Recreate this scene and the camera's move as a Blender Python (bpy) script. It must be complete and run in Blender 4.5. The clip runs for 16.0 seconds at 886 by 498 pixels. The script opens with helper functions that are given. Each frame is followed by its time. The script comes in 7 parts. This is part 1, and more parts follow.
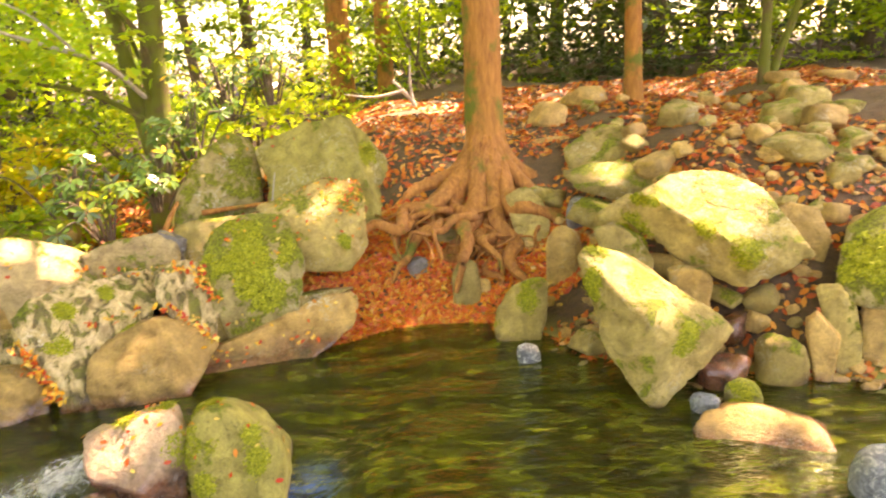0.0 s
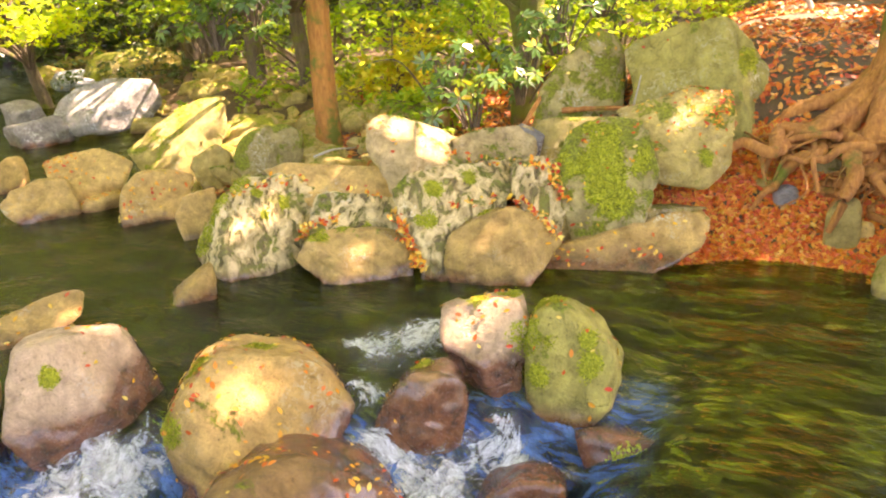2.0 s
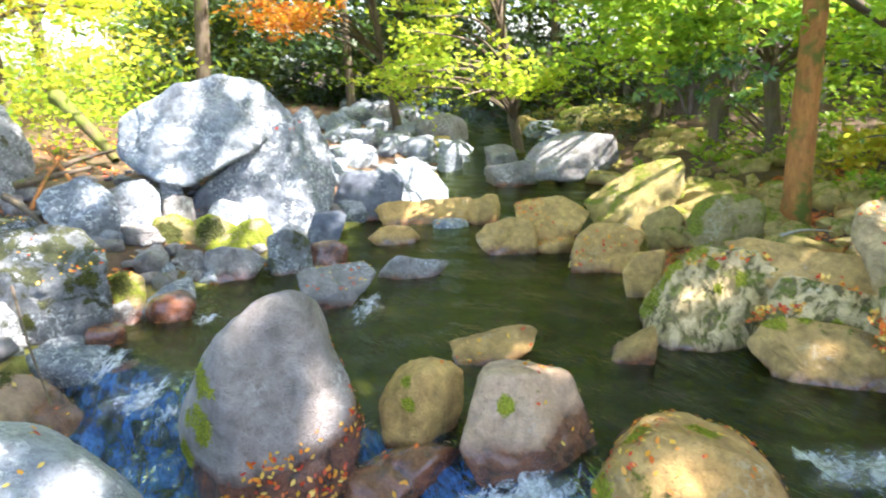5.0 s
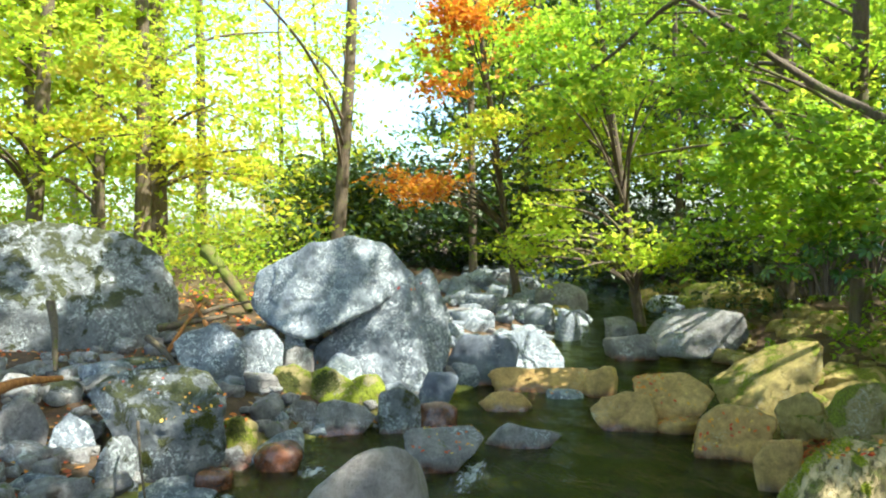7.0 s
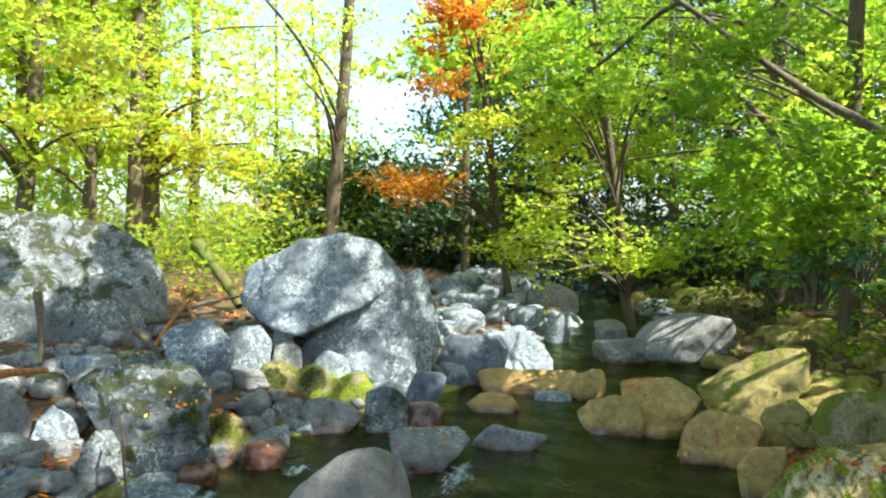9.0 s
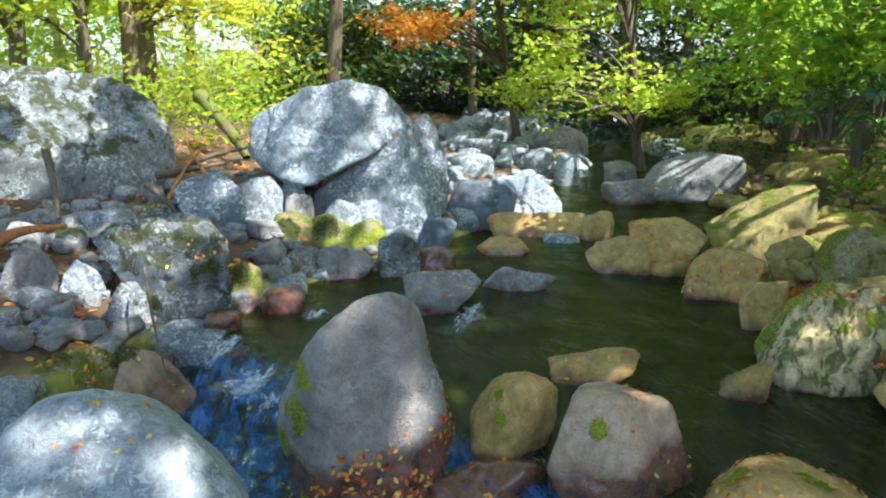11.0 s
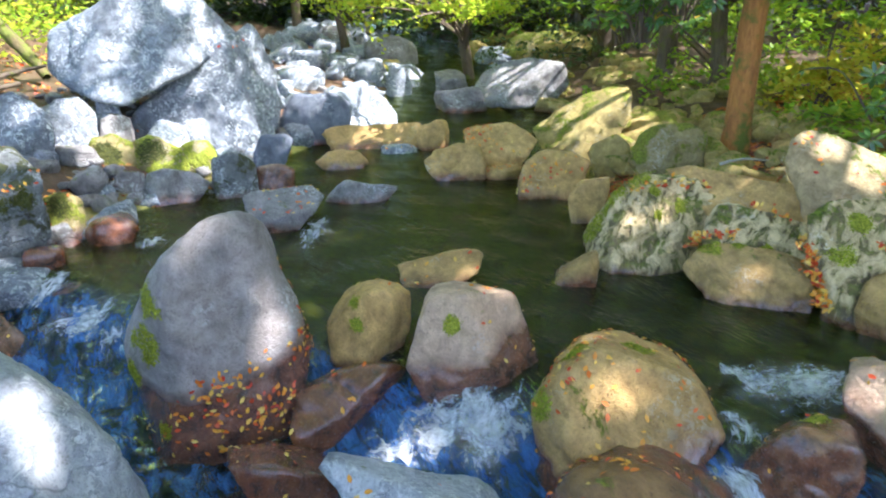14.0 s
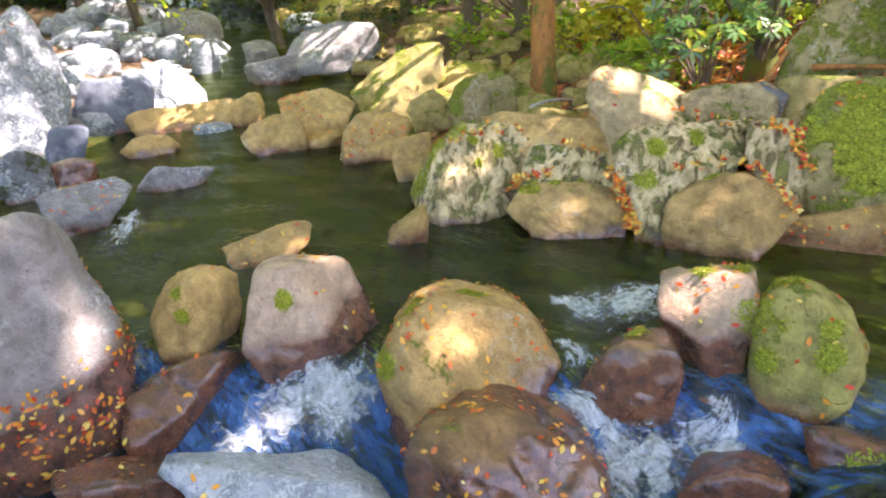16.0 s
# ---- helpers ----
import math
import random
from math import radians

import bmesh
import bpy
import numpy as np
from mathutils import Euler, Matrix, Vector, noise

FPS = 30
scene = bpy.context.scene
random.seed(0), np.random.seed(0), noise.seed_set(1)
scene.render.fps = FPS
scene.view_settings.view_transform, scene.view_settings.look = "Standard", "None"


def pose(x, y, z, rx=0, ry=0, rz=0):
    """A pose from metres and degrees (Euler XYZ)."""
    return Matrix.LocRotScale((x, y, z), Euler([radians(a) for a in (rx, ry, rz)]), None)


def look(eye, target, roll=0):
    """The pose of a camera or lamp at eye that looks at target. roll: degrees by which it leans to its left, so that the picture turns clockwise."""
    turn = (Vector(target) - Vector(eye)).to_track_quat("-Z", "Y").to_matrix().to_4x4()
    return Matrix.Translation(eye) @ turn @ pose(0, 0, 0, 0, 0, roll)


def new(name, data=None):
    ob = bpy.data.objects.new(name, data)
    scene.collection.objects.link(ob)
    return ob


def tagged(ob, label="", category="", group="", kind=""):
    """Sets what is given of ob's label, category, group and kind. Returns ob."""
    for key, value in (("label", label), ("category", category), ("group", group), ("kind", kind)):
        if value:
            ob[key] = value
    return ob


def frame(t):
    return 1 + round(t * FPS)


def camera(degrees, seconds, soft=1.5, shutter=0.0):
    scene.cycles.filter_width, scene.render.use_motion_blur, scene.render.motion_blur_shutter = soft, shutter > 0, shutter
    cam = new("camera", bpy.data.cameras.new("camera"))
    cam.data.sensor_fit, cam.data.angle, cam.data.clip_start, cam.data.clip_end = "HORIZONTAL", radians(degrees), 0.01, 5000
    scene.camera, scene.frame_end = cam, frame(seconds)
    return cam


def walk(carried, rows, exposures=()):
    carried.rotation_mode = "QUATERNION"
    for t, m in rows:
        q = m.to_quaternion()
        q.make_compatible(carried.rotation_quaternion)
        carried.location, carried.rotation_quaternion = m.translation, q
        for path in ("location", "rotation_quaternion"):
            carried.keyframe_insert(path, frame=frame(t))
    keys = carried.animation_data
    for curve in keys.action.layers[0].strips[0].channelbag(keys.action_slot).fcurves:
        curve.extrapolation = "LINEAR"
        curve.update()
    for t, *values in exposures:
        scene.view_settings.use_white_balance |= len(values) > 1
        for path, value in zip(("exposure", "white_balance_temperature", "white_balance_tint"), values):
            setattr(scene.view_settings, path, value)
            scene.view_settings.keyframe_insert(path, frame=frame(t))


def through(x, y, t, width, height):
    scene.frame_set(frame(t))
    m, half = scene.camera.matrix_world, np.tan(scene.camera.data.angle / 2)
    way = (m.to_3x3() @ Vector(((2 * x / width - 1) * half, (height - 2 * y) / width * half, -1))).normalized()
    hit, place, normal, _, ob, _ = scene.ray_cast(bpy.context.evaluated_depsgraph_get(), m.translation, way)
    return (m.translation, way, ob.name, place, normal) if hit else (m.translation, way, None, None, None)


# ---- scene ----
cam = camera(64.0, 16.0, soft=2.0, shutter=0.25)
PATH = [
    (0, (0.506, -0.158, 2.247), (0.393, 1.775, 1.744), -3.7),
    (0.5, (0.4, -0.137, 2.271), (0.073, 1.749, 1.693), -3.2),
    (1, (0.337, -0.128, 2.295), (-0.28, 1.669, 1.67), -3.6),
    (1.5, (0.311, -0.115, 2.278), (-0.574, 1.555, 1.623), -2.3),
    (2, (0.3, -0.113, 2.287), (-0.655, 1.49, 1.568), -2.9),
    (2.5, (0.252, -0.107, 2.295), (-0.79, 1.433, 1.556), -2.7),
    (3, (0.189, -0.12, 2.326), (-1.043, 1.299, 1.641), -2.0),
    (3.5, (0.131, -0.18, 2.343), (-1.253, 1.128, 1.732), -3.3),
    (4, (0.103, -0.225, 2.347), (-1.399, 0.951, 1.745), -3.8),
    (4.5, (0.071, -0.258, 2.361), (-1.555, 0.746, 1.769), -3.4),
    (5, (0.028, -0.26, 2.382), (-1.716, 0.566, 1.857), -2.7),
    (5.2, (0.022, -0.266, 2.384), (-1.762, 0.492, 1.891), -2.4),
    (7.3, (0.056, -0.202, 2.34), (-1.868, 0.343, 2.336), -0.1),
    (7.5, (0.05, -0.192, 2.348), (-1.872, 0.36, 2.37), -0.1),
    (8, (0.042, -0.192, 2.362), (-1.873, 0.384, 2.398), -0.1),
    (8.5, (0.042, -0.193, 2.363), (-1.875, 0.378, 2.373), 0.0),
    (9, (0.048, -0.183, 2.363), (-1.867, 0.389, 2.306), 0.7),
    (9.5, (0.053, -0.174, 2.379), (-1.865, 0.366, 2.207), 0.5),
    (10, (0.039, -0.181, 2.396), (-1.854, 0.369, 2.056), 0.1),
    (10.2, (0.04, -0.177, 2.396), (-1.835, 0.391, 1.995), -0.1),
    (12.3, (0.048, -0.242, 2.348), (-1.805, 0.272, 1.8), -0.9),
    (12.5, (0.045, -0.25, 2.359), (-1.79, 0.323, 1.808), -0.5),
    (13, (0.032, -0.275, 2.353), (-1.76, 0.438, 1.823), -0.9),
    (13.5, (0.047, -0.256, 2.329), (-1.669, 0.556, 1.697), -1.4),
    (14, (0.072, -0.278, 2.357), (-1.552, 0.641, 1.637), -0.9),
    (14.5, (0.055, -0.264, 2.349), (-1.507, 0.709, 1.565), -1.3),
    (15, (0.05, -0.241, 2.334), (-1.427, 0.827, 1.512), -1.9),
    (15.5, (0.068, -0.179, 2.303), (-1.356, 0.97, 1.497), -3.2),
    (16, (0.091, -0.149, 2.281), (-1.248, 1.092, 1.464), -3.9),
]
EXPOSURES = [(0, 3.35, 10300, 35), (2, 3.35, 8900, 33), (3.5, 3.25, 7000, 26), (5, 2.75, 6050, 17), (7.5, 1.8, 6100, 0), (10, 1.8, 5800, 3), (12.5, 2.12, 5450, 13), (14, 2.42, 5600, 17), (16, 2.85, 6450, 29)]
walk(cam, [(t, look(eye, target, roll)) for t, eye, target, roll in PATH], EXPOSURES)

# ---- world, sun ----
SUN = Vector((0.50, 0.52, 0.95)).normalized()
world = bpy.data.worlds.new("world")
scene.world = world
world.use_nodes = True
wn = world.node_tree
sky = wn.nodes.new("ShaderNodeTexSky")
sky.sky_type, sky.sun_disc = "NISHITA", False
sky.dust_density, sky.air_density = 2.2, 1.0
sky.sun_elevation = math.asin(SUN.z)
sky.sun_rotation = math.atan2(SUN.x, SUN.y)
wn.links.new(sky.outputs[0], wn.nodes["Background"].inputs[0])
wn.nodes["Background"].inputs[1].default_value = 0.15
sun = new("sun", bpy.data.lights.new("sun", "SUN"))
sun.data.energy, sun.data.angle, sun.data.color = 4.0, radians(0.6), (1.0, 0.93, 0.80)
sun.matrix_world = look(SUN * 40, (0, 0, 0))


# ---- materials ----
class Nodes:
    """A small helper to write node trees."""

    def __init__(self, name):
        self.mat = bpy.data.materials.new(name)
        self.mat.use_nodes = True
        self.tree = self.mat.node_tree
        self.tree.nodes.clear()
        self.out = self.tree.nodes.new("ShaderNodeOutputMaterial")

    def n(self, kind, **inputs):
        node = self.tree.nodes.new("ShaderNode" + kind)
        for key, value in inputs.items():
            sock = node.inputs[int(key[1:])] if key[0] == "i" and key[1:].isdigit() else node.inputs[key.replace("_", " ")]
            if hasattr(value, "outputs"):
                value = value.outputs[0]
            if hasattr(value, "is_output"):
                self.tree.links.new(value, sock)
            else:
                sock.default_value = value
        return node

    def noise(self, scale, detail=4.0, rough=0.6, vec=None, dist=0.0):
        node = self.n("TexNoise", Scale=scale, Detail=detail, Roughness=rough, Distortion=dist)
        if vec is not None:
            self.tree.links.new(vec, node.inputs["Vector"])
        return node.outputs[0]

    def ramp(self, fac, *stops):
        node = self.n("ValToRGB")
        self.tree.links.new(fac, node.inputs[0])
        els = node.color_ramp.elements
        while len(els) < len(stops):
            els.new(0.5)
        for el, (p, c) in zip(els, stops):
            el.position = p
            el.color = (c, c, c, 1) if isinstance(c, (int, float)) else (*c, 1)
        return node.outputs[0]

    def mix(self, fac, a, b, kind="MIX"):
        node = self.tree.nodes.new("ShaderNodeMix")
        node.data_type, node.blend_type = "RGBA", kind
        for sock, value in ((node.inputs[0], fac), (node.inputs[6], a), (node.inputs[7], b)):
            if hasattr(value, "is_output"):
                self.tree.links.new(value, sock)
            else:
                sock.default_value = value if not isinstance(value, tuple) else (*value, 1)
        return node.outputs[2]

    def math(self, op, a, b=0.0):
        node = self.tree.nodes.new("ShaderNodeMath")
        node.operation = op
        for sock, value in zip(node.inputs, (a, b)):
            if hasattr(value, "is_output"):
                self.tree.links.new(value, sock)
            else:
                sock.default_value = value
        return node.outputs[0]

    def bump(self, height, strength=0.3, distance=0.02):
        return self.n("Bump", Strength=strength, Distance=distance, Height=height).outputs[0]

    def done(self, shader):
        self.tree.links.new(shader.outputs[0] if hasattr(shader, "outputs") else shader, self.out.inputs[0])
        return self.mat


def rock_material(name, dark, light, lichen=(0.55, 0.57, 0.55), spots=0.3, moss=0.3, wet=0.0, crack=0.0, ribs=0.0, grain=0.34, mossy=(0.13, 0.17, 0.015)):
    k = Nodes(name)
    geo = k.n("NewGeometry")
    rnd = k.n("ObjectInfo").outputs["Random"]
    vec = geo.outputs["Position"]
    big, mid, fine = k.noise(1.7, 5, 0.6, vec), k.noise(9, 6, 0.68, vec, 0.4), k.noise(60, 6, 0.72, vec)
    col = k.mix(k.ramp(big, (0.28, 0), (0.66, 1)), dark, light)
    col = k.mix(0.42, col, k.mix(k.ramp(mid, (0.34, 0), (0.64, 1)), tuple(c * 0.5 for c in dark), tuple(min(1, c * 1.3) for c in light)))
    # dark mineral grain and pits
    col = k.mix(k.math("MULTIPLY", k.ramp(fine, (0.35, 1), (0.49, 0)), grain), col, tuple(c * 0.28 for c in dark))
    col = k.mix(k.math("MULTIPLY", k.ramp(k.noise(27, 5, 0.7, vec, 0.6), (0.58, 0), (0.74, 1)), 0.35), col, tuple(min(1, c * 1.35 + 0.03) for c in light))
    # long stains that run down the faces
    runs = k.n("Mapping", Vector=vec, Scale=(1, 1, 0.22)).outputs[0]
    stain = k.ramp(k.noise(5.5, 5, 0.65, runs, 0.5), (0.50, 0), (0.68, 1))
    col = k.mix(k.math("MULTIPLY", stain, 0.36), col, tuple(c * 0.42 for c in dark))
    col = k.mix(1.0, col, k.ramp(rnd, (0, 0.80), (1, 1.12)), "MULTIPLY")
    col = k.n("HueSaturation", Saturation=1.12, Value=0.97, Color=col).outputs[0]
    # lichen in crusty patches
    spot = k.math("MULTIPLY", k.ramp(k.noise(19, 8, 0.78, vec, 0.8), (0.52, 0), (0.55, 1)), k.ramp(k.noise(2.6, 3, 0.5, vec), (0.62 - 0.4 * spots, 0), (0.75 - 0.4 * spots, 1)))
    col = k.mix(k.math("MULTIPLY", spot, 0.85), col, k.mix(k.ramp(mid, (0.4, 0), (0.6, 1)), lichen, tuple(c * 0.7 for c in lichen)))
    # slanting ribs: pale crests, moss in the furrows
    slant = k.n("Mapping", Vector=vec, Scale=(13.0, 9.0, 2.6), Rotation=(0.2, 0.45, 0.3)).outputs[0]
    band = k.noise(1.0, 5, 0.55, slant, 0.7)
    furrow = k.math("MULTIPLY", k.ramp(band, (0.42, 1), (0.48, 0)), ribs)
    if ribs:
        col = k.mix(k.math("MULTIPLY", k.ramp(band, (0.52, 0), (0.62, 1)), 0.5 * ribs), col, tuple(min(1, c * 1.25) for c in light))
        col = k.mix(k.math("MULTIPLY", furrow, 0.8), col, k.mix(k.ramp(mid, (0.4, 0), (0.6, 1)), tuple(c * 0.3 for c in dark), tuple(c * 0.9 for c in mossy)))
    # fracture lines
    wob = k.n("VectorMath", i0=vec, i1=k.n("TexNoise", Scale=2.2, Detail=4.0).outputs["Color"])
    wob.operation = "ADD"
    cells = k.n("TexVoronoi", Vector=wob.outputs[0], Scale=2.3)
    cells.feature = "DISTANCE_TO_EDGE"
    line = k.math("MULTIPLY", k.ramp(cells.outputs[0], (0.0, 1), (0.022, 0)), k.math("MULTIPLY", k.ramp(big, (0.42, 0.25), (0.6, 1)), crack))
    col = k.mix(k.math("MULTIPLY", line, 0.85), col, tuple(c * 0.12 for c in dark))
    # wet band just above the local water level
    xyz = k.n("SeparateXYZ", i0=vec)
    x, y, z = xyz.outputs["X"], xyz.outputs["Y"], xyz.outputs["Z"]
    down = k.math("SUBTRACT", k.math("MULTIPLY", k.math("ADD", x, 4.3), 0.577), k.math("MULTIPLY", k.math("SUBTRACT", y, 1.2), 0.817))
    fall = k.math("MULTIPLY", k.ramp(k.math("ADD", down, 0.05), (0, 0), (0.95, 0.45)), k.ramp(k.math("MULTIPLY", x, -1.0), (0.2, 0), (1.0, 1)))
    level = k.math("SUBTRACT", k.math("ADD", k.math("ADD", z, fall), k.math("MULTIPLY", k.math("SUBTRACT", big, 0.5), 0.35)), wet)
    damp = k.ramp(level, (0.0, 1), (0.10, 0))
    col = k.mix(k.math("MULTIPLY", damp, 0.9), col, k.mix(k.ramp(mid, (0.35, 0), (0.65, 1)), (0.035, 0.011, 0.007), (0.23, 0.075, 0.032)))
    # moss, thickest where the stone faces up
    up = k.n("SeparateXYZ", i0=geo.outputs["Normal"]).outputs["Z"]
    patch = k.math("ADD", k.math("MULTIPLY", k.math("SUBTRACT", k.noise(3.8, 9, 0.72, vec, 0.4), 0.5), 2.2), k.math("MULTIPLY", up, 0.28))
    grow = k.ramp(patch, (0.62 - 0.62 * moss, 0), (0.71 - 0.62 * moss, 1))
    grow = k.math("MULTIPLY", grow, k.ramp(level, (0.02, 0), (0.16, 1)))
    tuft = k.noise(45, 5, 0.75, vec)
    green = k.mix(k.ramp(tuft, (0.35, 0), (0.65, 1)), tuple(c * 0.35 for c in mossy), tuple(c * 1.6 for c in mossy))
    col = k.mix(k.math("MULTIPLY", grow, 0.92), col, green)
    chips = k.n("TexNoise", Vector=vec, Scale=5.0, Detail=7.0, Roughness=0.6)
    chips.noise_type = "RIDGED_MULTIFRACTAL"
    vein = k.n("TexNoise", Vector=vec, Scale=2.6, Detail=6.0, Roughness=0.5)
    vein.noise_type = "RIDGED_MULTIFRACTAL"
    hair = k.math("MULTIPLY", k.ramp(vein.outputs[0], (0.80, 0), (0.98, 1)), k.ramp(k.noise(1.1, 2, 0.5, vec), (0.45, 0), (0.58, 1)))
    col = k.mix(k.math("MULTIPLY", k.math("MULTIPLY", hair, k.math("SUBTRACT", 1.0, damp)), 0.6), col, tuple(c * 0.22 for c in dark))
    pits = k.n("TexVoronoi", Vector=vec, Scale=34.0)
    pit = k.math("MULTIPLY", k.ramp(pits.outputs["Distance"], (0.10, 1), (0.24, 0)), k.ramp(k.noise(7, 3, 0.6, vec), (0.52, 0), (0.60, 1)))
    col = k.mix(k.math("MULTIPLY", pit, 0.6), col, tuple(c * 0.3 for c in dark))
    height = k.math("ADD", k.math("ADD", k.math("MULTIPLY", mid, 1.0), k.math("MULTIPLY", fine, 0.7)), k.math("MULTIPLY", k.math("MULTIPLY", grow, tuft), 0.9))
    height = k.math("ADD", height, k.math("MULTIPLY", chips.outputs[0], 0.22))
    height = k.math("SUBTRACT", height, k.math("ADD", k.math("MULTIPLY", hair, 0.7), k.math("MULTIPLY", pit, 0.4)))
    height = k.math("SUBTRACT", height, k.math("ADD", k.math("MULTIPLY", line, 1.2), k.math("MULTIPLY", furrow, 1.3)))
    rough = k.math("SUBTRACT", k.ramp(fine, (0.3, 0.58), (0.7, 0.85)), k.math("MULTIPLY", damp, 0.50))
    b = k.n("BsdfPrincipled", Base_Color=col, Roughness=rough, Normal=k.bump(height, 0.85, 0.04))
    b.inputs["Specular IOR Level"].default_value = 0.4
    k.tree.links.new(damp, b.inputs["Coat Weight"])
    b.inputs["Coat Roughness"].default_value = 0.10
    k.tree.links.new(k.bump(mid, 0.35, 0.02), b.inputs["Coat Normal"])
    return k.done(b)


TAN = rock_material("tan stone", (0.30, 0.19, 0.075), (0.68, 0.47, 0.22), (0.60, 0.52, 0.38), 0.05, 0.14, mossy=(0.16, 0.19, 0.012))
TANL = rock_material("tan stone with a little moss", (0.30, 0.18, 0.07), (0.66, 0.45, 0.21), (0.62, 0.54, 0.38), 0.12, 0.32, wet=0.06, mossy=(0.18, 0.20, 0.012))
TANW = rock_material("tan stone wet at its foot", (0.20, 0.115, 0.05), (0.44, 0.28, 0.14), (0.56, 0.50, 0.40), 0.1, 0.22, wet=0.36, mossy=(0.18, 0.19, 0.012))
TANM = rock_material("mossy tan stone", (0.26, 0.195, 0.07), (0.54, 0.43, 0.19), (0.62, 0.55, 0.36), 0.15, 0.62, crack=0.25, mossy=(0.19, 0.22, 0.010))
LEDGE = rock_material("ridged ledge stone", (0.28, 0.205, 0.10), (0.62, 0.49, 0.29), (0.70, 0.62, 0.44), 0.15, 0.52, mossy=(0.15, 0.19, 0.010), crack=0.3)
RIBBED = rock_material("ribbed ledge stone", (0.30, 0.22, 0.105), (0.66, 0.53, 0.31), (0.70, 0.62, 0.44), 0.1, 0.42, crack=0.3, ribs=1.0, mossy=(0.15, 0.19, 0.010))
GREY = rock_material("grey stone", (0.13, 0.12, 0.12), (0.34, 0.32, 0.31), (0.56, 0.58, 0.58), 0.4, 0.22, crack=0.4, grain=0.6)
GREYM = rock_material("mossy grey stone", (0.09, 0.095, 0.09), (0.25, 0.26, 0.27), (0.58, 0.62, 0.62), 0.5, 0.72, mossy=(0.05, 0.055, 0.009), crack=0.4, grain=0.6)
# lichened grey stone; its bluish cast stands in for sky light
LICH = rock_material("pale lichened stone", (0.11, 0.125, 0.15), (0.33, 0.36, 0.40), (0.66, 0.70, 0.72), 0.66, 0.12, wet=-0.3, crack=0.4, grain=0.62)
PALE = rock_material("pale smooth grey stone", (0.23, 0.245, 0.27), (0.47, 0.495, 0.53), (0.66, 0.69, 0.71), 0.55, 0.08, wet=-0.3, crack=0.4, grain=0.5)
SLATE = rock_material("smooth mauve-grey stone", (0.27, 0.235, 0.215), (0.50, 0.45, 0.425), (0.62, 0.60, 0.58), 0.12, 0.2, wet=0.42, mossy=(0.17, 0.19, 0.012))
DARK = rock_material("dark blue-grey stone", (0.09, 0.105, 0.14), (0.19, 0.21, 0.25), (0.4, 0.43, 0.46), 0.25, 0.1)
OLIVE = rock_material("olive-grey stone", (0.20, 0.18, 0.055), (0.44, 0.39, 0.14), (0.56, 0.52, 0.32), 0.25, 0.50, crack=0.3, mossy=(0.17, 0.21, 0.012))
BRIGHTMOSS = rock_material("stone under bright moss", (0.22, 0.18, 0.08), (0.42, 0.36, 0.2), (0.6, 0.6, 0.5), 0.3, 1.0, mossy=(0.24, 0.28, 0.012))
MOSS = rock_material("moss-covered stone", (0.22, 0.17, 0.075), (0.45, 0.38, 0.19), (0.58, 0.53, 0.38), 0.3, 0.92, mossy=(0.18, 0.21, 0.010))
GREYT = rock_material("warm grey stone", (0.33, 0.235, 0.165), (0.58, 0.43, 0.31), (0.62, 0.56, 0.49), 0.06, 0.2, wet=0.22, mossy=(0.17, 0.19, 0.012))
WET = rock_material("wet red-brown stone", (0.15, 0.05, 0.022), (0.34, 0.16, 0.07), (0.45, 0.36, 0.26), 0.1, 0.05, wet=0.5)


def leaf_material(name, stops, glow=0.45, rough=0.55, through=0.35):
    """Leaves that let light through; each leaf takes its own shade."""
    k = Nodes(name)
    rnd = k.n("NewGeometry").outputs["Random Per Island"]
    col = k.ramp(rnd, *stops)
    veins = k.noise(40, 2)
    col = k.mix(k.math("MULTIPLY", veins, 0.3), col, (0.03, 0.03, 0.0))
    front = k.n("BsdfPrincipled", Base_Color=col, Roughness=rough)
    back = k.n("BsdfTranslucent", Color=k.mix(through, col, (0.62, 0.86, 0.055)))
    return k.done(k.n("MixShader", i0=glow, i1=front, i2=back))


GREEN = leaf_material("summer green leaves", ((0, (0.10, 0.22, 0.015)), (0.4, (0.18, 0.34, 0.02)), (0.8, (0.30, 0.44, 0.03)), (1, (0.50, 0.46, 0.03))), 0.55)
# a lighter copy of GREEN, its sunlight put into the leaf colour
BRIGHT = leaf_material("green leaves lightened as if sunlit", ((0, (0.16, 0.36, 0.02)), (0.45, (0.30, 0.52, 0.03)), (0.85, (0.46, 0.60, 0.04)), (1, (0.66, 0.52, 0.04))), 0.55)
LIME = leaf_material("yellow-green leaves", ((0, (0.34, 0.50, 0.04)), (0.5, (0.52, 0.62, 0.06)), (0.85, (0.68, 0.66, 0.07)), (1, (0.74, 0.52, 0.06))), 0.7)
GOLD = leaf_material("golden autumn leaves", ((0, (0.56, 0.58, 0.06)), (0.5, (0.72, 0.60, 0.07)), (1, (0.74, 0.40, 0.05))), 0.7)
ORANGE = leaf_material("orange autumn leaves", ((0, (0.74, 0.42, 0.03)), (0.6, (0.74, 0.27, 0.02)), (1, (0.58, 0.13, 0.02))), 0.5, 0.55, 0.0)
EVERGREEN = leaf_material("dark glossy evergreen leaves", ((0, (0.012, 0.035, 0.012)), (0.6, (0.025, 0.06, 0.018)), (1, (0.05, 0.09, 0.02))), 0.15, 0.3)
MOSSDARK = leaf_material("dark moss blades", ((0, (0.035, 0.045, 0.008)), (0.5, (0.07, 0.08, 0.012)), (1, (0.14, 0.14, 0.02))), 0.1, 0.8, 0.0)
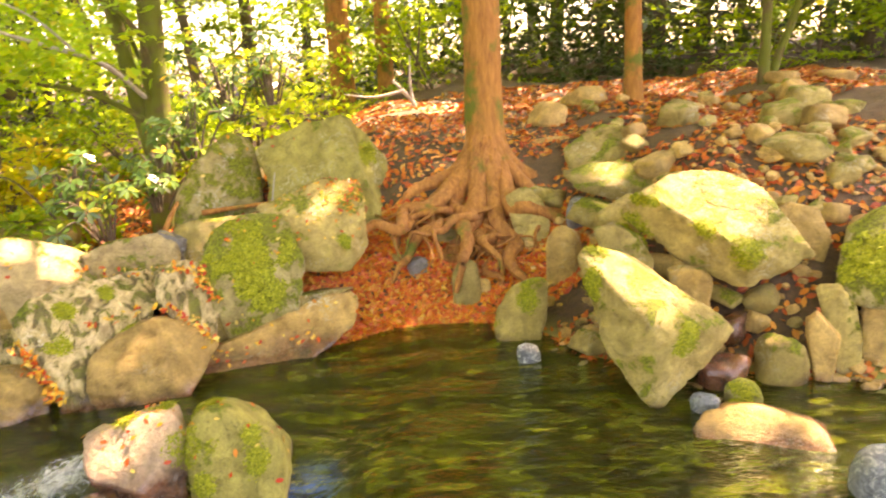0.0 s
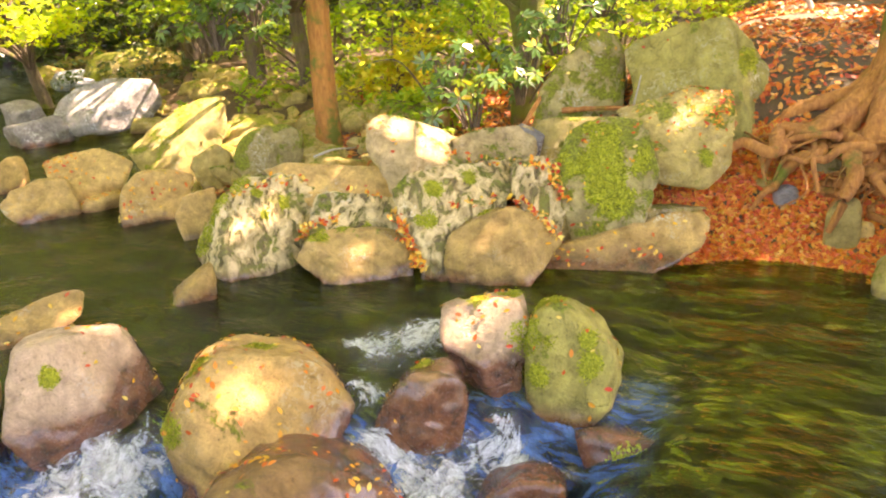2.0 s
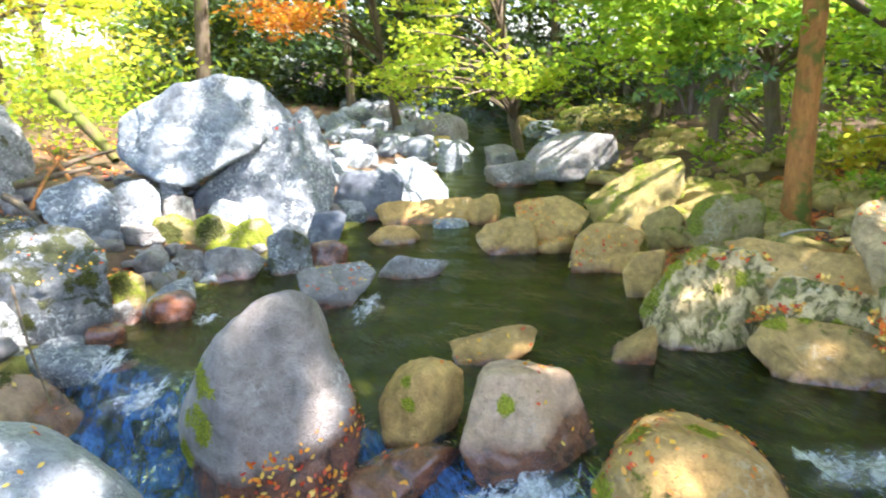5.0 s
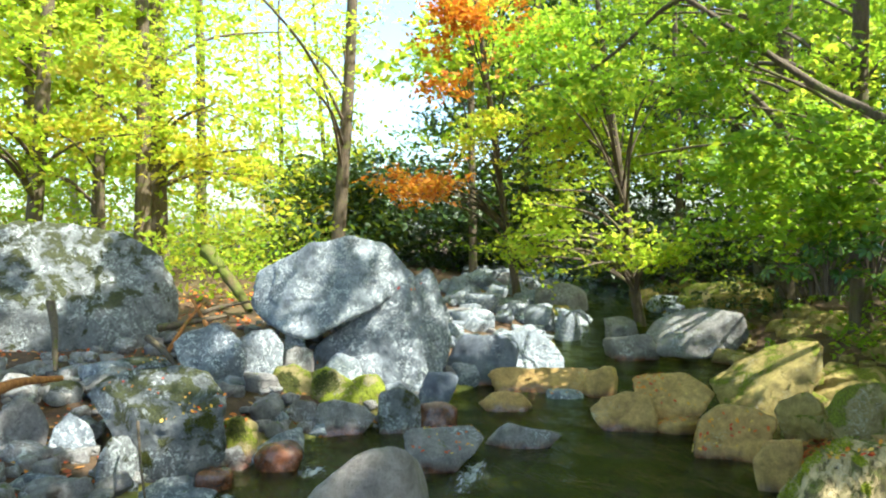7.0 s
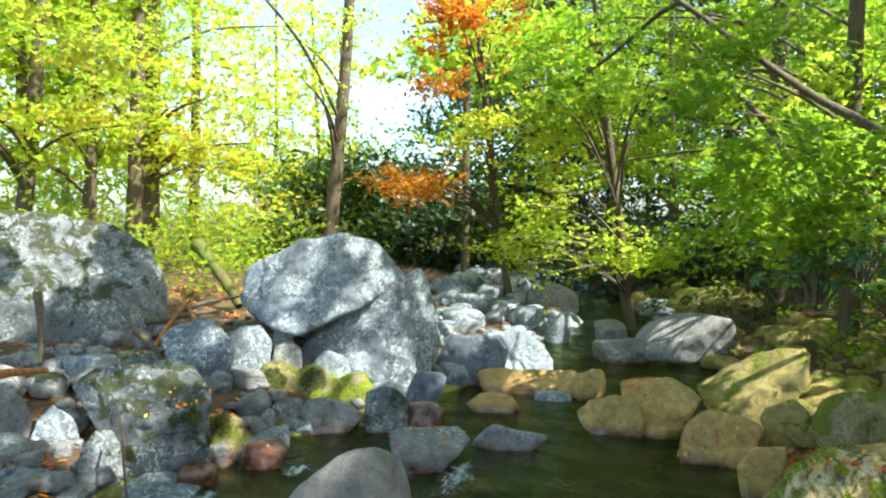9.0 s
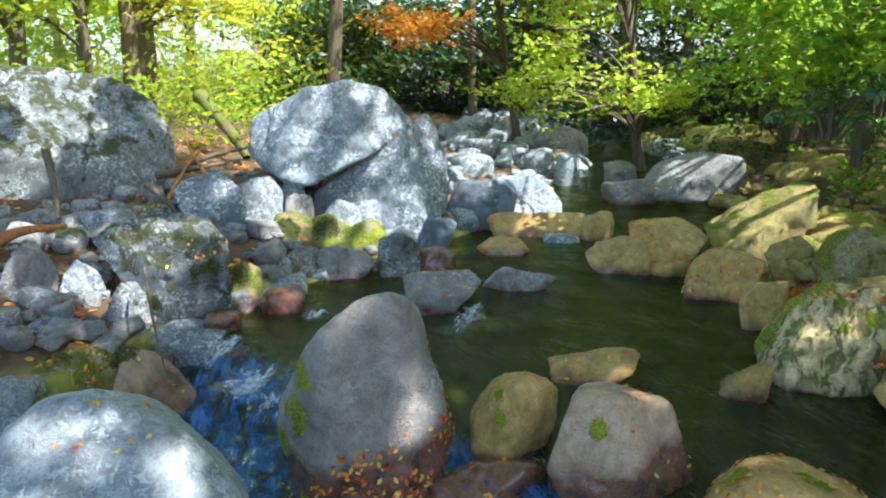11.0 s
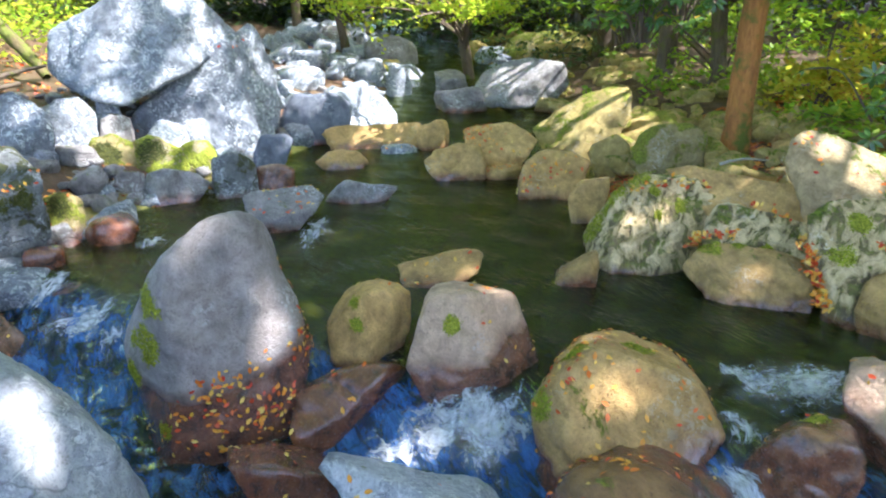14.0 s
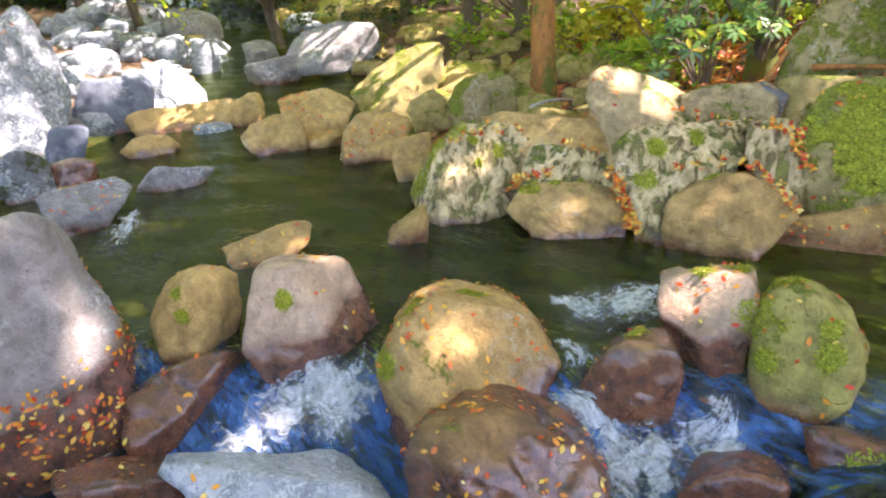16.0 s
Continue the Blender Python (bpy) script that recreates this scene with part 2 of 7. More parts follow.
MOSSLEAF = leaf_material("moss blades", ((0, (0.16, 0.19, 0.008)), (0.5, (0.32, 0.35, 0.014)), (1, (0.52, 0.52, 0.04))), 0.2, 0.7, 0.0)
RHODO = leaf_material("glossy rhododendron leaves", ((0, (0.03, 0.09, 0.025)), (0.7, (0.07, 0.15, 0.035)), (0.9, (0.20, 0.26, 0.04)), (1, (0.60, 0.36, 0.03))), 0.2, 0.18)
FALLEN = leaf_material("fallen leaves", ((0, (0.55, 0.03, 0.012)), (0.2, (0.66, 0.09, 0.012)), (0.45, (0.78, 0.28, 0.02)), (0.7, (0.82, 0.46, 0.05)), (1, (0.84, 0.62, 0.16))), 0.15, 0.4, 0.0)
BEACH = leaf_material("red and orange fallen leaves", ((0, (0.58, 0.05, 0.012)), (0.45, (0.70, 0.13, 0.015)), (0.8, (0.76, 0.28, 0.025)), (1, (0.74, 0.42, 0.06))), 0.12, 0.4, 0.0)
LITTER = leaf_material("leaf litter", ((0, (0.38, 0.04, 0.012)), (0.35, (0.60, 0.11, 0.015)), (0.7, (0.72, 0.24, 0.025)), (1, (0.60, 0.34, 0.09))), 0.08, 0.5, 0.0)


def bark_material(name, dark, light, moss=0.0):
    k = Nodes(name)
    geo = k.n("NewGeometry")
    stretch = k.n("Mapping", Vector=geo.outputs["Position"], Scale=(1, 1, 0.22)).outputs[0]
    a, b, c = k.noise(26, 6, 0.7, stretch, 0.6), k.noise(4, 4, 0.6, geo.outputs["Position"]), k.noise(90, 4, 0.7, stretch)
    col = k.mix(k.ramp(a, (0.3, 0), (0.7, 1)), dark, light)
    col = k.mix(k.math("MULTIPLY", b, 0.4), col, tuple(x * 0.5 for x in dark))
    if moss:
        col = k.mix(k.ramp(b, (0.62 - moss * 0.3, 0), (0.75 - moss * 0.3, 1)), col, (0.11, 0.13, 0.012))
    s = k.n("BsdfPrincipled", Base_Color=col, Roughness=0.85, Normal=k.bump(k.math("ADD", a, k.math("MULTIPLY", c, 0.3)), 0.8, 0.03))
    return k.done(s)


BARK = bark_material("grey-brown bark", (0.07, 0.05, 0.03), (0.20, 0.15, 0.10), 0.2)
REDBARK = bark_material("reddish bark", (0.24, 0.09, 0.02), (0.58, 0.26, 0.06), 0.35)
ROOTBARK = bark_material("worn orange-brown roots", (0.24, 0.08, 0.02), (0.66, 0.29, 0.075), 0.12)
MOSSBARK = bark_material("mossy brown bark", (0.06, 0.045, 0.015), (0.20, 0.15, 0.06), 0.75)
PALEBARK = bark_material("pale smooth bark", (0.30, 0.27, 0.22), (0.55, 0.52, 0.45), 0.0)


def ground_material():
    k = Nodes("forest floor and stream bed")
    pos = k.n("NewGeometry").outputs["Position"]
    z = k.n("SeparateXYZ", i0=pos).outputs["Z"]
    a, b = k.noise(14, 6, 0.7, pos, 0.5), k.noise(1.3, 4, 0.6, pos)
    litter = k.mix(k.ramp(a, (0.3, 0), (0.7, 1)), (0.045, 0.026, 0.014), (0.15, 0.08, 0.038))
    litter = k.mix(k.ramp(b, (0.4, 0), (0.7, 0.7)), litter, (0.10, 0.075, 0.035))
    bent = k.n("VectorMath", i0=pos, i1=k.n("TexNoise", Scale=3.0, Detail=5.0).outputs["Color"])
    vor = k.n("TexVoronoi", Vector=bent.outputs[0], Scale=4.5)
    stones = k.mix(k.ramp(vor.outputs["Color"], (0.2, 0), (0.8, 1)), (0.18, 0.16, 0.045), (0.52, 0.44, 0.16))
    stones = k.mix(k.ramp(b, (0.35, 0), (0.65, 1)), stones, k.mix(a, (0.18, 0.19, 0.03), (0.46, 0.45, 0.09)))
    stones = k.mix(k.math("MULTIPLY", k.ramp(vor.outputs["Distance"], (0.45, 0), (0.8, 1)), 0.6), stones, (0.015, 0.015, 0.008))
    col = k.mix(k.ramp(k.math("ADD", z, k.math("MULTIPLY", a, 0.1)), (0.08, 0), (0.2, 1)), stones, litter)
    s = k.n("BsdfPrincipled", Base_Color=col, Roughness=0.8, Normal=k.bump(k.math("SUBTRACT", a, k.math("MULTIPLY", vor.outputs["Distance"], 0.5)), 0.7, 0.05))
    return k.done(s)


def water_material():
    k = Nodes("clear stream water")
    pos = k.n("NewGeometry").outputs["Position"]
    z = k.math("ADD", k.n("SeparateXYZ", i0=pos).outputs["Z"], 0.5)
    stretch = k.n("Mapping", Vector=pos, Scale=(0.8, 2.0, 1), Rotation=(0, 0, 0.5)).outputs[0]
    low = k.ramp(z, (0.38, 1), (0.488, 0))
    swell = k.noise(4.2, 3, 0.5, stretch, 1.2)
    ripple = k.noise(15, 3, 0.55, stretch, 1.0)
    calm = k.ramp(k.noise(0.9, 3, 0.5, pos, 0.5), (0.38, 0.35), (0.62, 1.0))
    height = k.math("ADD", swell, k.math("MULTIPLY", ripple, k.math("MULTIPLY", calm, 0.5)))
    nor = k.bump(k.math("MULTIPLY", height, k.math("ADD", 1.0, k.math("MULTIPLY", low, 2.2))), 1.0, 0.055)
    fres = k.n("Fresnel", IOR=1.33, Normal=nor)
    # the lower stream's blue tint stands in for reflected sky
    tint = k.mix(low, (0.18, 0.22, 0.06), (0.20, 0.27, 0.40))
    clear = k.n("BsdfTransparent", Color=tint)
    bent = k.n("BsdfRefraction", Color=tint, Roughness=0.02, IOR=1.33, Normal=nor)
    clear = k.n("MixShader", i0=0.5, i1=clear, i2=bent)
    # cloudy olive streaks stand in for light playing through the ripples
    shallow = k.ramp(k.math("MULTIPLY", k.math("ADD", k.n("SeparateXYZ", i0=pos).outputs["X"], 5.0), 0.2), (0.3, 0.25), (0.85, 1))
    ripple_olive = k.n("BsdfDiffuse", Color=(0.17, 0.20, 0.015, 1), Normal=nor)
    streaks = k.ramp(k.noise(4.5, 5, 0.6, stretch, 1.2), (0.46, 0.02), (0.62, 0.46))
    clear = k.n("MixShader", i0=k.math("MULTIPLY", k.math("SUBTRACT", 1.0, low), k.math("MULTIPLY", streaks, shallow)), i1=clear, i2=ripple_olive)
    # reflected sky blue painted into the broken, frothy water below the boulders
    sky_blue = k.n("BsdfDiffuse", Color=(0.10, 0.24, 0.58, 1), Normal=nor)
    blue_patches = k.ramp(k.noise(3.2, 6, 0.62, stretch, 0.9), (0.40, 0.03), (0.64, 0.72))
    clear = k.n("MixShader", i0=k.math("MULTIPLY", low, blue_patches), i1=clear, i2=sky_blue)
    # reflections tinted green towards the colour of the woods
    gloss = k.n("BsdfGlossy", Color=(0.80, 0.90, 0.66, 1), Roughness=0.03, Normal=nor)
    return k.done(k.n("MixShader", i0=fres, i1=clear, i2=gloss))


def foam_material():
    k = Nodes("white water")
    pos = k.n("NewGeometry").outputs["Position"]
    uv = k.n("UVMap").outputs[0]
    flow = k.n("Mapping", Vector=uv, Scale=(5.5, 1.3, 1)).outputs[0]
    streak = k.noise(2.6, 6, 0.66, flow, 1.6)
    fine = k.noise(40, 5, 0.7, pos, 1.0)
    sep = k.n("SeparateXYZ", i0=uv)
    ragged = k.math("ADD", sep.outputs[0], k.math("MULTIPLY", k.math("SUBTRACT", k.noise(6, 5, 0.65, pos, 1.5), 0.5), 1.1))
    edge = k.math("MULTIPLY", k.ramp(ragged, (0.05, 0), (0.5, 1), (0.95, 0)), k.ramp(sep.outputs[1], (0, 0.0), (0.22, 1), (0.45, 0.85), (1, 0)))
    fac = k.math("ADD", k.math("MULTIPLY", edge, 0.55), k.math("ADD", k.math("MULTIPLY", streak, 1.0), k.math("MULTIPLY", fine, 0.25)))
    alpha = k.ramp(k.math("MULTIPLY", fac, 0.7), (0.55, 0), (0.70, 0.40), (0.90, 0.97))
    body = k.n("BsdfPrincipled", Base_Color=(0.86, 0.90, 0.94, 1), Roughness=0.35, Normal=k.bump(k.math("ADD", fine, streak), 0.8, 0.05))
    return k.done(k.n("MixShader", i0=alpha, i1=k.n("BsdfTransparent"), i2=body))


GROUND, WATER, FOAM = ground_material(), water_material(), foam_material()


# ---- terrain ----
NORTH = np.array([(60, -20), (14, -1), (6, 2.4), (3.4, 4.1), (1.5, 4.3), (0.7, 5.5), (-0.6, 5.5), (-2, 4.9), (-3.3, 4.6), (-4.6, 4.3), (-5.4, 4.8), (-6.6, 5.7), (-8.4, 6.9), (-11, 8.4), (-15, 9.7), (-20, 11.6), (-34, 16), (-80, 26)])
SOUTH = np.array([(-80, 22), (-34, 13.5), (-20, 9.4), (-15, 7.2), (-11.8, 5.0), (-9.8, 3.0), (-8.6, 1.6), (-7.8, 0.3), (-6.9, -0.9), (-5.4, -2.0), (-3.4, -1.7), (-1.6, -0.2), (-0.5, 1.0), (1.2, 1.2), (3.5, 0.2), (14, -4), (60, -26)])


def from_line(line, x, y):
    best = np.full(np.shape(x), 1e9)
    for (ax, ay), (bx, by) in zip(line[:-1], line[1:]):
        dx, dy = bx - ax, by - ay
        s = np.clip(((x - ax) * dx + (y - ay) * dy) / (dx * dx + dy * dy), 0, 1)
        best = np.minimum(best, np.hypot(x - ax - s * dx, y - ay - s * dy))
    return best


def in_stream(x, y):
    ring = np.vstack([NORTH, SOUTH])
    inside = np.zeros(np.shape(x), bool)
    for (ax, ay), (bx, by) in zip(ring, np.roll(ring, -1, 0)):
        cross = (ay > y) != (by > y)
        with np.errstate(divide="ignore", invalid="ignore"):
            at = ax + (y - ay) * (bx - ax) / (by - ay)
        inside ^= cross & (x < at)
    return inside


def waves(x, y, seed, scale):
    rng = np.random.RandomState(seed)
    out = 0
    for n in range(14):
        a, f, p = rng.uniform(0, 6.28), scale * rng.uniform(0.5, 2.2), rng.uniform(0, 6.28)
        out = out + np.sin((x * math.cos(a) + y * math.sin(a)) * f + p) / 14 ** 0.5
    return out


def smooth(a, b, v):
    s = np.clip((v - a) / (b - a), 0, 1)
    return s * s * (3 - 2 * s)


def water_height(x, y):
    """The pool lies at 0; below the row of boulders the stream drops towards the camera's side."""
    s = (x + 4.3) * 0.577 - (y - 1.2) * 0.817
    drop = 0.45 * smooth(-0.05, 0.9, s) * (1 - smooth(-1.0, -0.2, x))
    rise = 0.35 * smooth(-11, -19, x) + 0.05 * smooth(-0.6, 0.4, x)
    return rise - drop


def ground_height(x, y):
    x, y = np.asarray(x, float), np.asarray(y, float)
    dn, ds, wet = from_line(NORTH, x, y), from_line(SOUTH, x, y), in_stream(x, y)
    dn, ds = np.minimum(dn, 26), np.minimum(ds, 26)
    bumps = 0.07 * waves(x, y, 3, 1.6) + 0.03 * waves(x, y, 4, 5.0)
    far = 0.35 * smooth(-9, -22, x)
    east = smooth(-3.5, -0.5, x)
    north = 0.35 * (1 - east) * (1 - np.exp(-dn / 1.1)) + 1.5 * east * (1 - np.exp(-((dn / 1.3) ** 2))) + (0.06 - 0.02 * east) * dn
    south = 0.75 * (1 - np.exp(-ds / 2.2)) + 0.035 * ds
    side = smooth(-2.0, 2.0, ds - dn)
    land = north * side + south * (1 - side) + far + bumps * np.minimum(1, np.minimum(dn, ds) + 0.3)
    deep = -0.55 * (1 - np.exp(-np.minimum(dn, ds) / 0.6)) + bumps * 0.9
    return np.where(wet, deep + water_height(x, y), land)


def sheet(name, xs, ys, height, material, keep=None):
    gx, gy = np.meshgrid(xs, ys)
    co = np.stack([gx, gy, height(gx, gy)], -1).reshape(-1, 3)
    idx = np.arange(co.shape[0]).reshape(gx.shape)
    quads = np.stack([idx[:-1, :-1], idx[:-1, 1:], idx[1:, 1:], idx[1:, :-1]], -1).reshape(-1, 4)
    if keep is not None:
        ok = keep(gx, gy).reshape(-1)
        quads = quads[ok[quads].any(1)]
        used, inv = np.unique(quads, return_inverse=True)
        co, quads = co[used], inv.reshape(-1, 4)
    return mesh_object(name, co, quads, material)


def fill_mesh(name, co, faces, material, smooth_shade=True):
    """A mesh from arrays; all faces have the same number of corners."""
    me = bpy.data.meshes.new(name)
    n, c = faces.shape
    me.vertices.add(len(co))
    me.vertices.foreach_set("co", np.asarray(co, np.float32).ravel())
    me.loops.add(n * c)
    me.loops.foreach_set("vertex_index", np.asarray(faces, np.int32).ravel())
    me.polygons.add(n)
    me.polygons.foreach_set("loop_start", np.arange(0, n * c, c, dtype=np.int32))
    me.polygons.foreach_set("use_smooth", np.full(n, smooth_shade))
    me.update(calc_edges=True)
    me.materials.append(material)
    return me


def mesh_object(name, co, faces, material, smooth_shade=True):
    return new(name, fill_mesh(name, co, faces, material, smooth_shade))


def part(name, arrays, material, parent, label=""):
    ob = mesh_object(name, *arrays, material)
    ob.parent = parent
    return tagged(ob, label)


def spaced(lo, near_lo, near_hi, hi, fine, grow):
    mid = list(np.arange(near_lo, near_hi, fine))
    step, up = fine, [near_hi]
    while up[-1] < hi:
        step *= grow
        up.append(up[-1] + step)
    step, down = fine, [near_lo]
    while down[-1] > lo:
        step *= grow
        down.append(down[-1] - step)
    return np.array(down[:0:-1] + mid + up)


ground = sheet("ground", spaced(-400, -16, 5, 400, 0.09, 1.12), spaced(-400, -4, 12, 400, 0.09, 1.12), ground_height, GROUND)
tagged(ground, "forest floor of brown leaf litter with a stony stream bed", "ground", kind="structure")


def water_shape(x, y):
    s = (x + 4.3) * 0.577 - (y - 1.2) * 0.817
    rough = smooth(-0.2, 0.5, s) * (1 - smooth(-0.8, 0.2, x)) * (1 - smooth(2.5, 4.0, s))
    return water_height(x, y) + 0.004 * waves(x, y, 8, 6) + rough * (0.018 * waves(x, y, 9, 13) + 0.012 * waves(x, y, 10, 27))


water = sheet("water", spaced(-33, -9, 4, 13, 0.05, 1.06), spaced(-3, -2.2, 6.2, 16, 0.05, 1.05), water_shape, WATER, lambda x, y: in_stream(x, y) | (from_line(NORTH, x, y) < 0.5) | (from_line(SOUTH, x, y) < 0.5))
tagged(water, "clear olive-green stream water with ripples and sky reflections", "water", kind="structure")


# ---- rocks ----
BALLS = {}


def ball(sub):
    if sub not in BALLS:
        bm = bmesh.new()
        bmesh.ops.create_icosphere(bm, subdivisions=sub, radius=1)
        BALLS[sub] = (np.array([v.co[:] for v in bm.verts]), np.array([[v.index for v in f.verts] for f in bm.faces]))
        bm.free()
    return BALLS[sub]


def lumps(p, seed, scale, octaves=3, gain=0.5):
    """Smooth random relief at the points p, about -1 to 1."""
    rng = np.random.RandomState(seed)
    out, amp, f = np.zeros(len(p)), 1.0, scale
    for _ in range(octaves):
        for _ in range(9):
            w = rng.normal(size=3)
            w *= f * rng.uniform(0.6, 1.4) / np.linalg.norm(w)
            out += amp * np.sin(p @ w + rng.uniform(0, 6.28)) * np.sin(p @ np.roll(w, 1) * 0.8 + rng.uniform(0, 6.28)) / 2.2
        amp *= gain
        f *= 2.1
    return out


def stone_shape(seed, box, cuts, sub, rough, facets=7, sharp=None):
    """A stone bounded by its box, by some random facets and by the given cuts; sharp: how crisp the edges between them are."""
    u, faces = ball(sub)
    rng = np.random.RandomState(seed + 100)
    planes = [(1, 0, 0, 1), (-1, 0, 0, 1), (0, 1, 0, 1), (0, -1, 0, 1), (0, 0, 1, 1), (0, 0, -1, 1)]
    if sharp and not cuts:
        turn = Euler([rng.uniform(-0.45, 0.45) for _ in range(3)]).to_matrix()
        planes = [(*(turn @ Vector(q[:3])), rng.uniform(0.85, 1.1)) for q in planes]
    for n in rng.normal(size=(facets, 3)):
        planes.append((*n, rng.uniform(0.95, 1.25) if sharp is None else rng.uniform(1.05, 1.35)))
    p_edge = sharp or box + 0.9
    total = np.zeros(len(u))
    warped = u + (0.10 if sharp is None else 0.05) * np.stack([lumps(u, seed + k, 1.6, 2) for k in (21, 22, 23)], 1)
    for a, b, c, d in [*planes, *cuts]:
        n = np.array((a, b, c)) / math.sqrt(a * a + b * b + c * c)
        total += (np.maximum(0, warped @ n) / d) ** p_edge
    p = u * total[:, None] ** (-1 / p_edge)
    fine = lumps(p, seed + 7, 5.0, 3, 0.55)
    ridged = np.abs(lumps(p, seed + 9, 2.6, 3, 0.5))
    p = p * (1 + rough * 0.35 * fine[:, None] - rough * 0.6 * ridged[:, None])
    lo, hi = p.min(0), p.max(0)
    p[:, :2] = (p[:, :2] - (lo + hi)[:2] / 2) / ((hi - lo)[:2] / 2)
    p[:, 2] /= np.where(p[:, 2] > 0, hi[2], -lo[2])
    return p, faces


LEAF = np.array([(0, -0.5, 0), (0.22, -0.22, 0.05), (0.25, 0.12, 0.05), (0, 0.5, 0.02), (-0.25, 0.12, 0.05), (-0.22, -0.22, 0.05)])


def leaf_cloud(places, normals, sizes, rng, tilt=0.25, plain=False):
    """Six-cornered leaves lying on the given places, each turned at random about its normal."""
    n = len(places)
    nor = normals + rng.normal(scale=tilt, size=(n, 3))
    nor /= np.linalg.norm(nor, axis=1, keepdims=True)
    side = np.cross(nor, rng.normal(size=(n, 3)))
    side /= np.linalg.norm(side, axis=1, keepdims=True)
    fore = np.cross(nor, side)
    basis = np.stack([side, fore, nor], 1)
    curl = rng.uniform(0.2, 3.0, size=(n, 1, 1)) * np.array((0, 0, 1.0)) + np.array((1, 1, 0.0))
    co = places[:, None] + np.einsum("nkc,ncd->nkd", (LEAF[None] * curl) * sizes[:, None, None], basis)
    if plain:
        co = co[:, [0, 2, 3, 4]]
        return co.reshape(-1, 3), np.arange(n * 4).reshape(-1, 4)
    base = np.arange(n)[:, None] * 6
    quads = np.concatenate([base + np.array((0, 1, 2, 3)), base + np.array((3, 4, 5, 0))], 1).reshape(-1, 4)
    return co.reshape(-1, 3), quads


SURFACES = []


def rock(x, y, z, w, d, h, yaw, m=None, box=2.5, cuts=(), seed=0, sub=4, rough=0.06, mid=0.25, tilt=(0, 0), leaves=None, facets=7, sharp=None, label="", name="boulder"):
    """A boulder whose foot is at (x, y, z): w across, d deep, h high above its foot; mid: how high its waist sits."""
    p, faces = stone_shape(seed, box, cuts, sub, rough, facets, sharp)
    half = h * (1 - mid)
    co = p * np.array((w / 2, d / 2, 1.0))
    co[:, 2] *= np.where(co[:, 2] > 0, half, half + 0.30 + 0.5 * h)
    return finish(name, co, faces, m, pose(x, y, z + h * mid, tilt[0], tilt[1], yaw), label, leaves, seed, z, h)


def finish(name, co, faces, m, at, label, leaves, seed, z, h, parent=None):
    """Links a boulder and strews its fallen leaves."""
    ob = mesh_object(name, co, faces, m)
    if parent is None:
        ob.matrix_world = at
        tagged(ob, label, "rock")
    else:
        ob.parent = parent
        ob.matrix_local = Matrix.Translation(-parent.location) @ at
        tagged(ob, label)
    m4 = np.array(at)
    wco = co @ m4[:3, :3].T + m4[:3, 3]
    tri = wco[faces]
    nor = np.cross(tri[:, 1] - tri[:, 0], tri[:, 2] - tri[:, 0])
    area = np.linalg.norm(nor, axis=1)
    nor /= area[:, None] + 1e-12
    cen = tri.mean(1)
    SURFACES.append((cen, nor, area))
    if leaves:
        steep, count, where = leaves[0], int(leaves[1] * 1.4), leaves[2]
        ok = (nor[:, 2] > steep) & (cen[:, 2] > np.maximum(ground_height(cen[:, 0], cen[:, 1]), water_height(cen[:, 0], cen[:, 1])) + 0.02)
        if where == "low":
            over = cen[:, 2] - water_height(cen[:, 0], cen[:, 1])
            ok = (nor[:, 2] > -0.05) & (over > 0.06) & (over < 0.62) & (nor[:, 0] > -0.1)
        weight = area * ok * (0.15 + np.maximum(0, lumps(cen, seed + 50, 4.0, 2)) ** 1.5)
        if weight.sum() > 0:
            rng = np.random.RandomState(seed + 500)
            pick = rng.choice(len(faces), count, p=weight / weight.sum())
            lco, lq = leaf_cloud(cen[pick] + nor[pick] * 0.008, nor[pick], rng.uniform(0.028, 0.055, count), rng, 0.2)
            tagged(mesh_object("fallen_leaves", lco, lq, FALLEN), "yellow, orange and red fallen leaves lying on a boulder", "leaves", kind="stuff")
    return ob


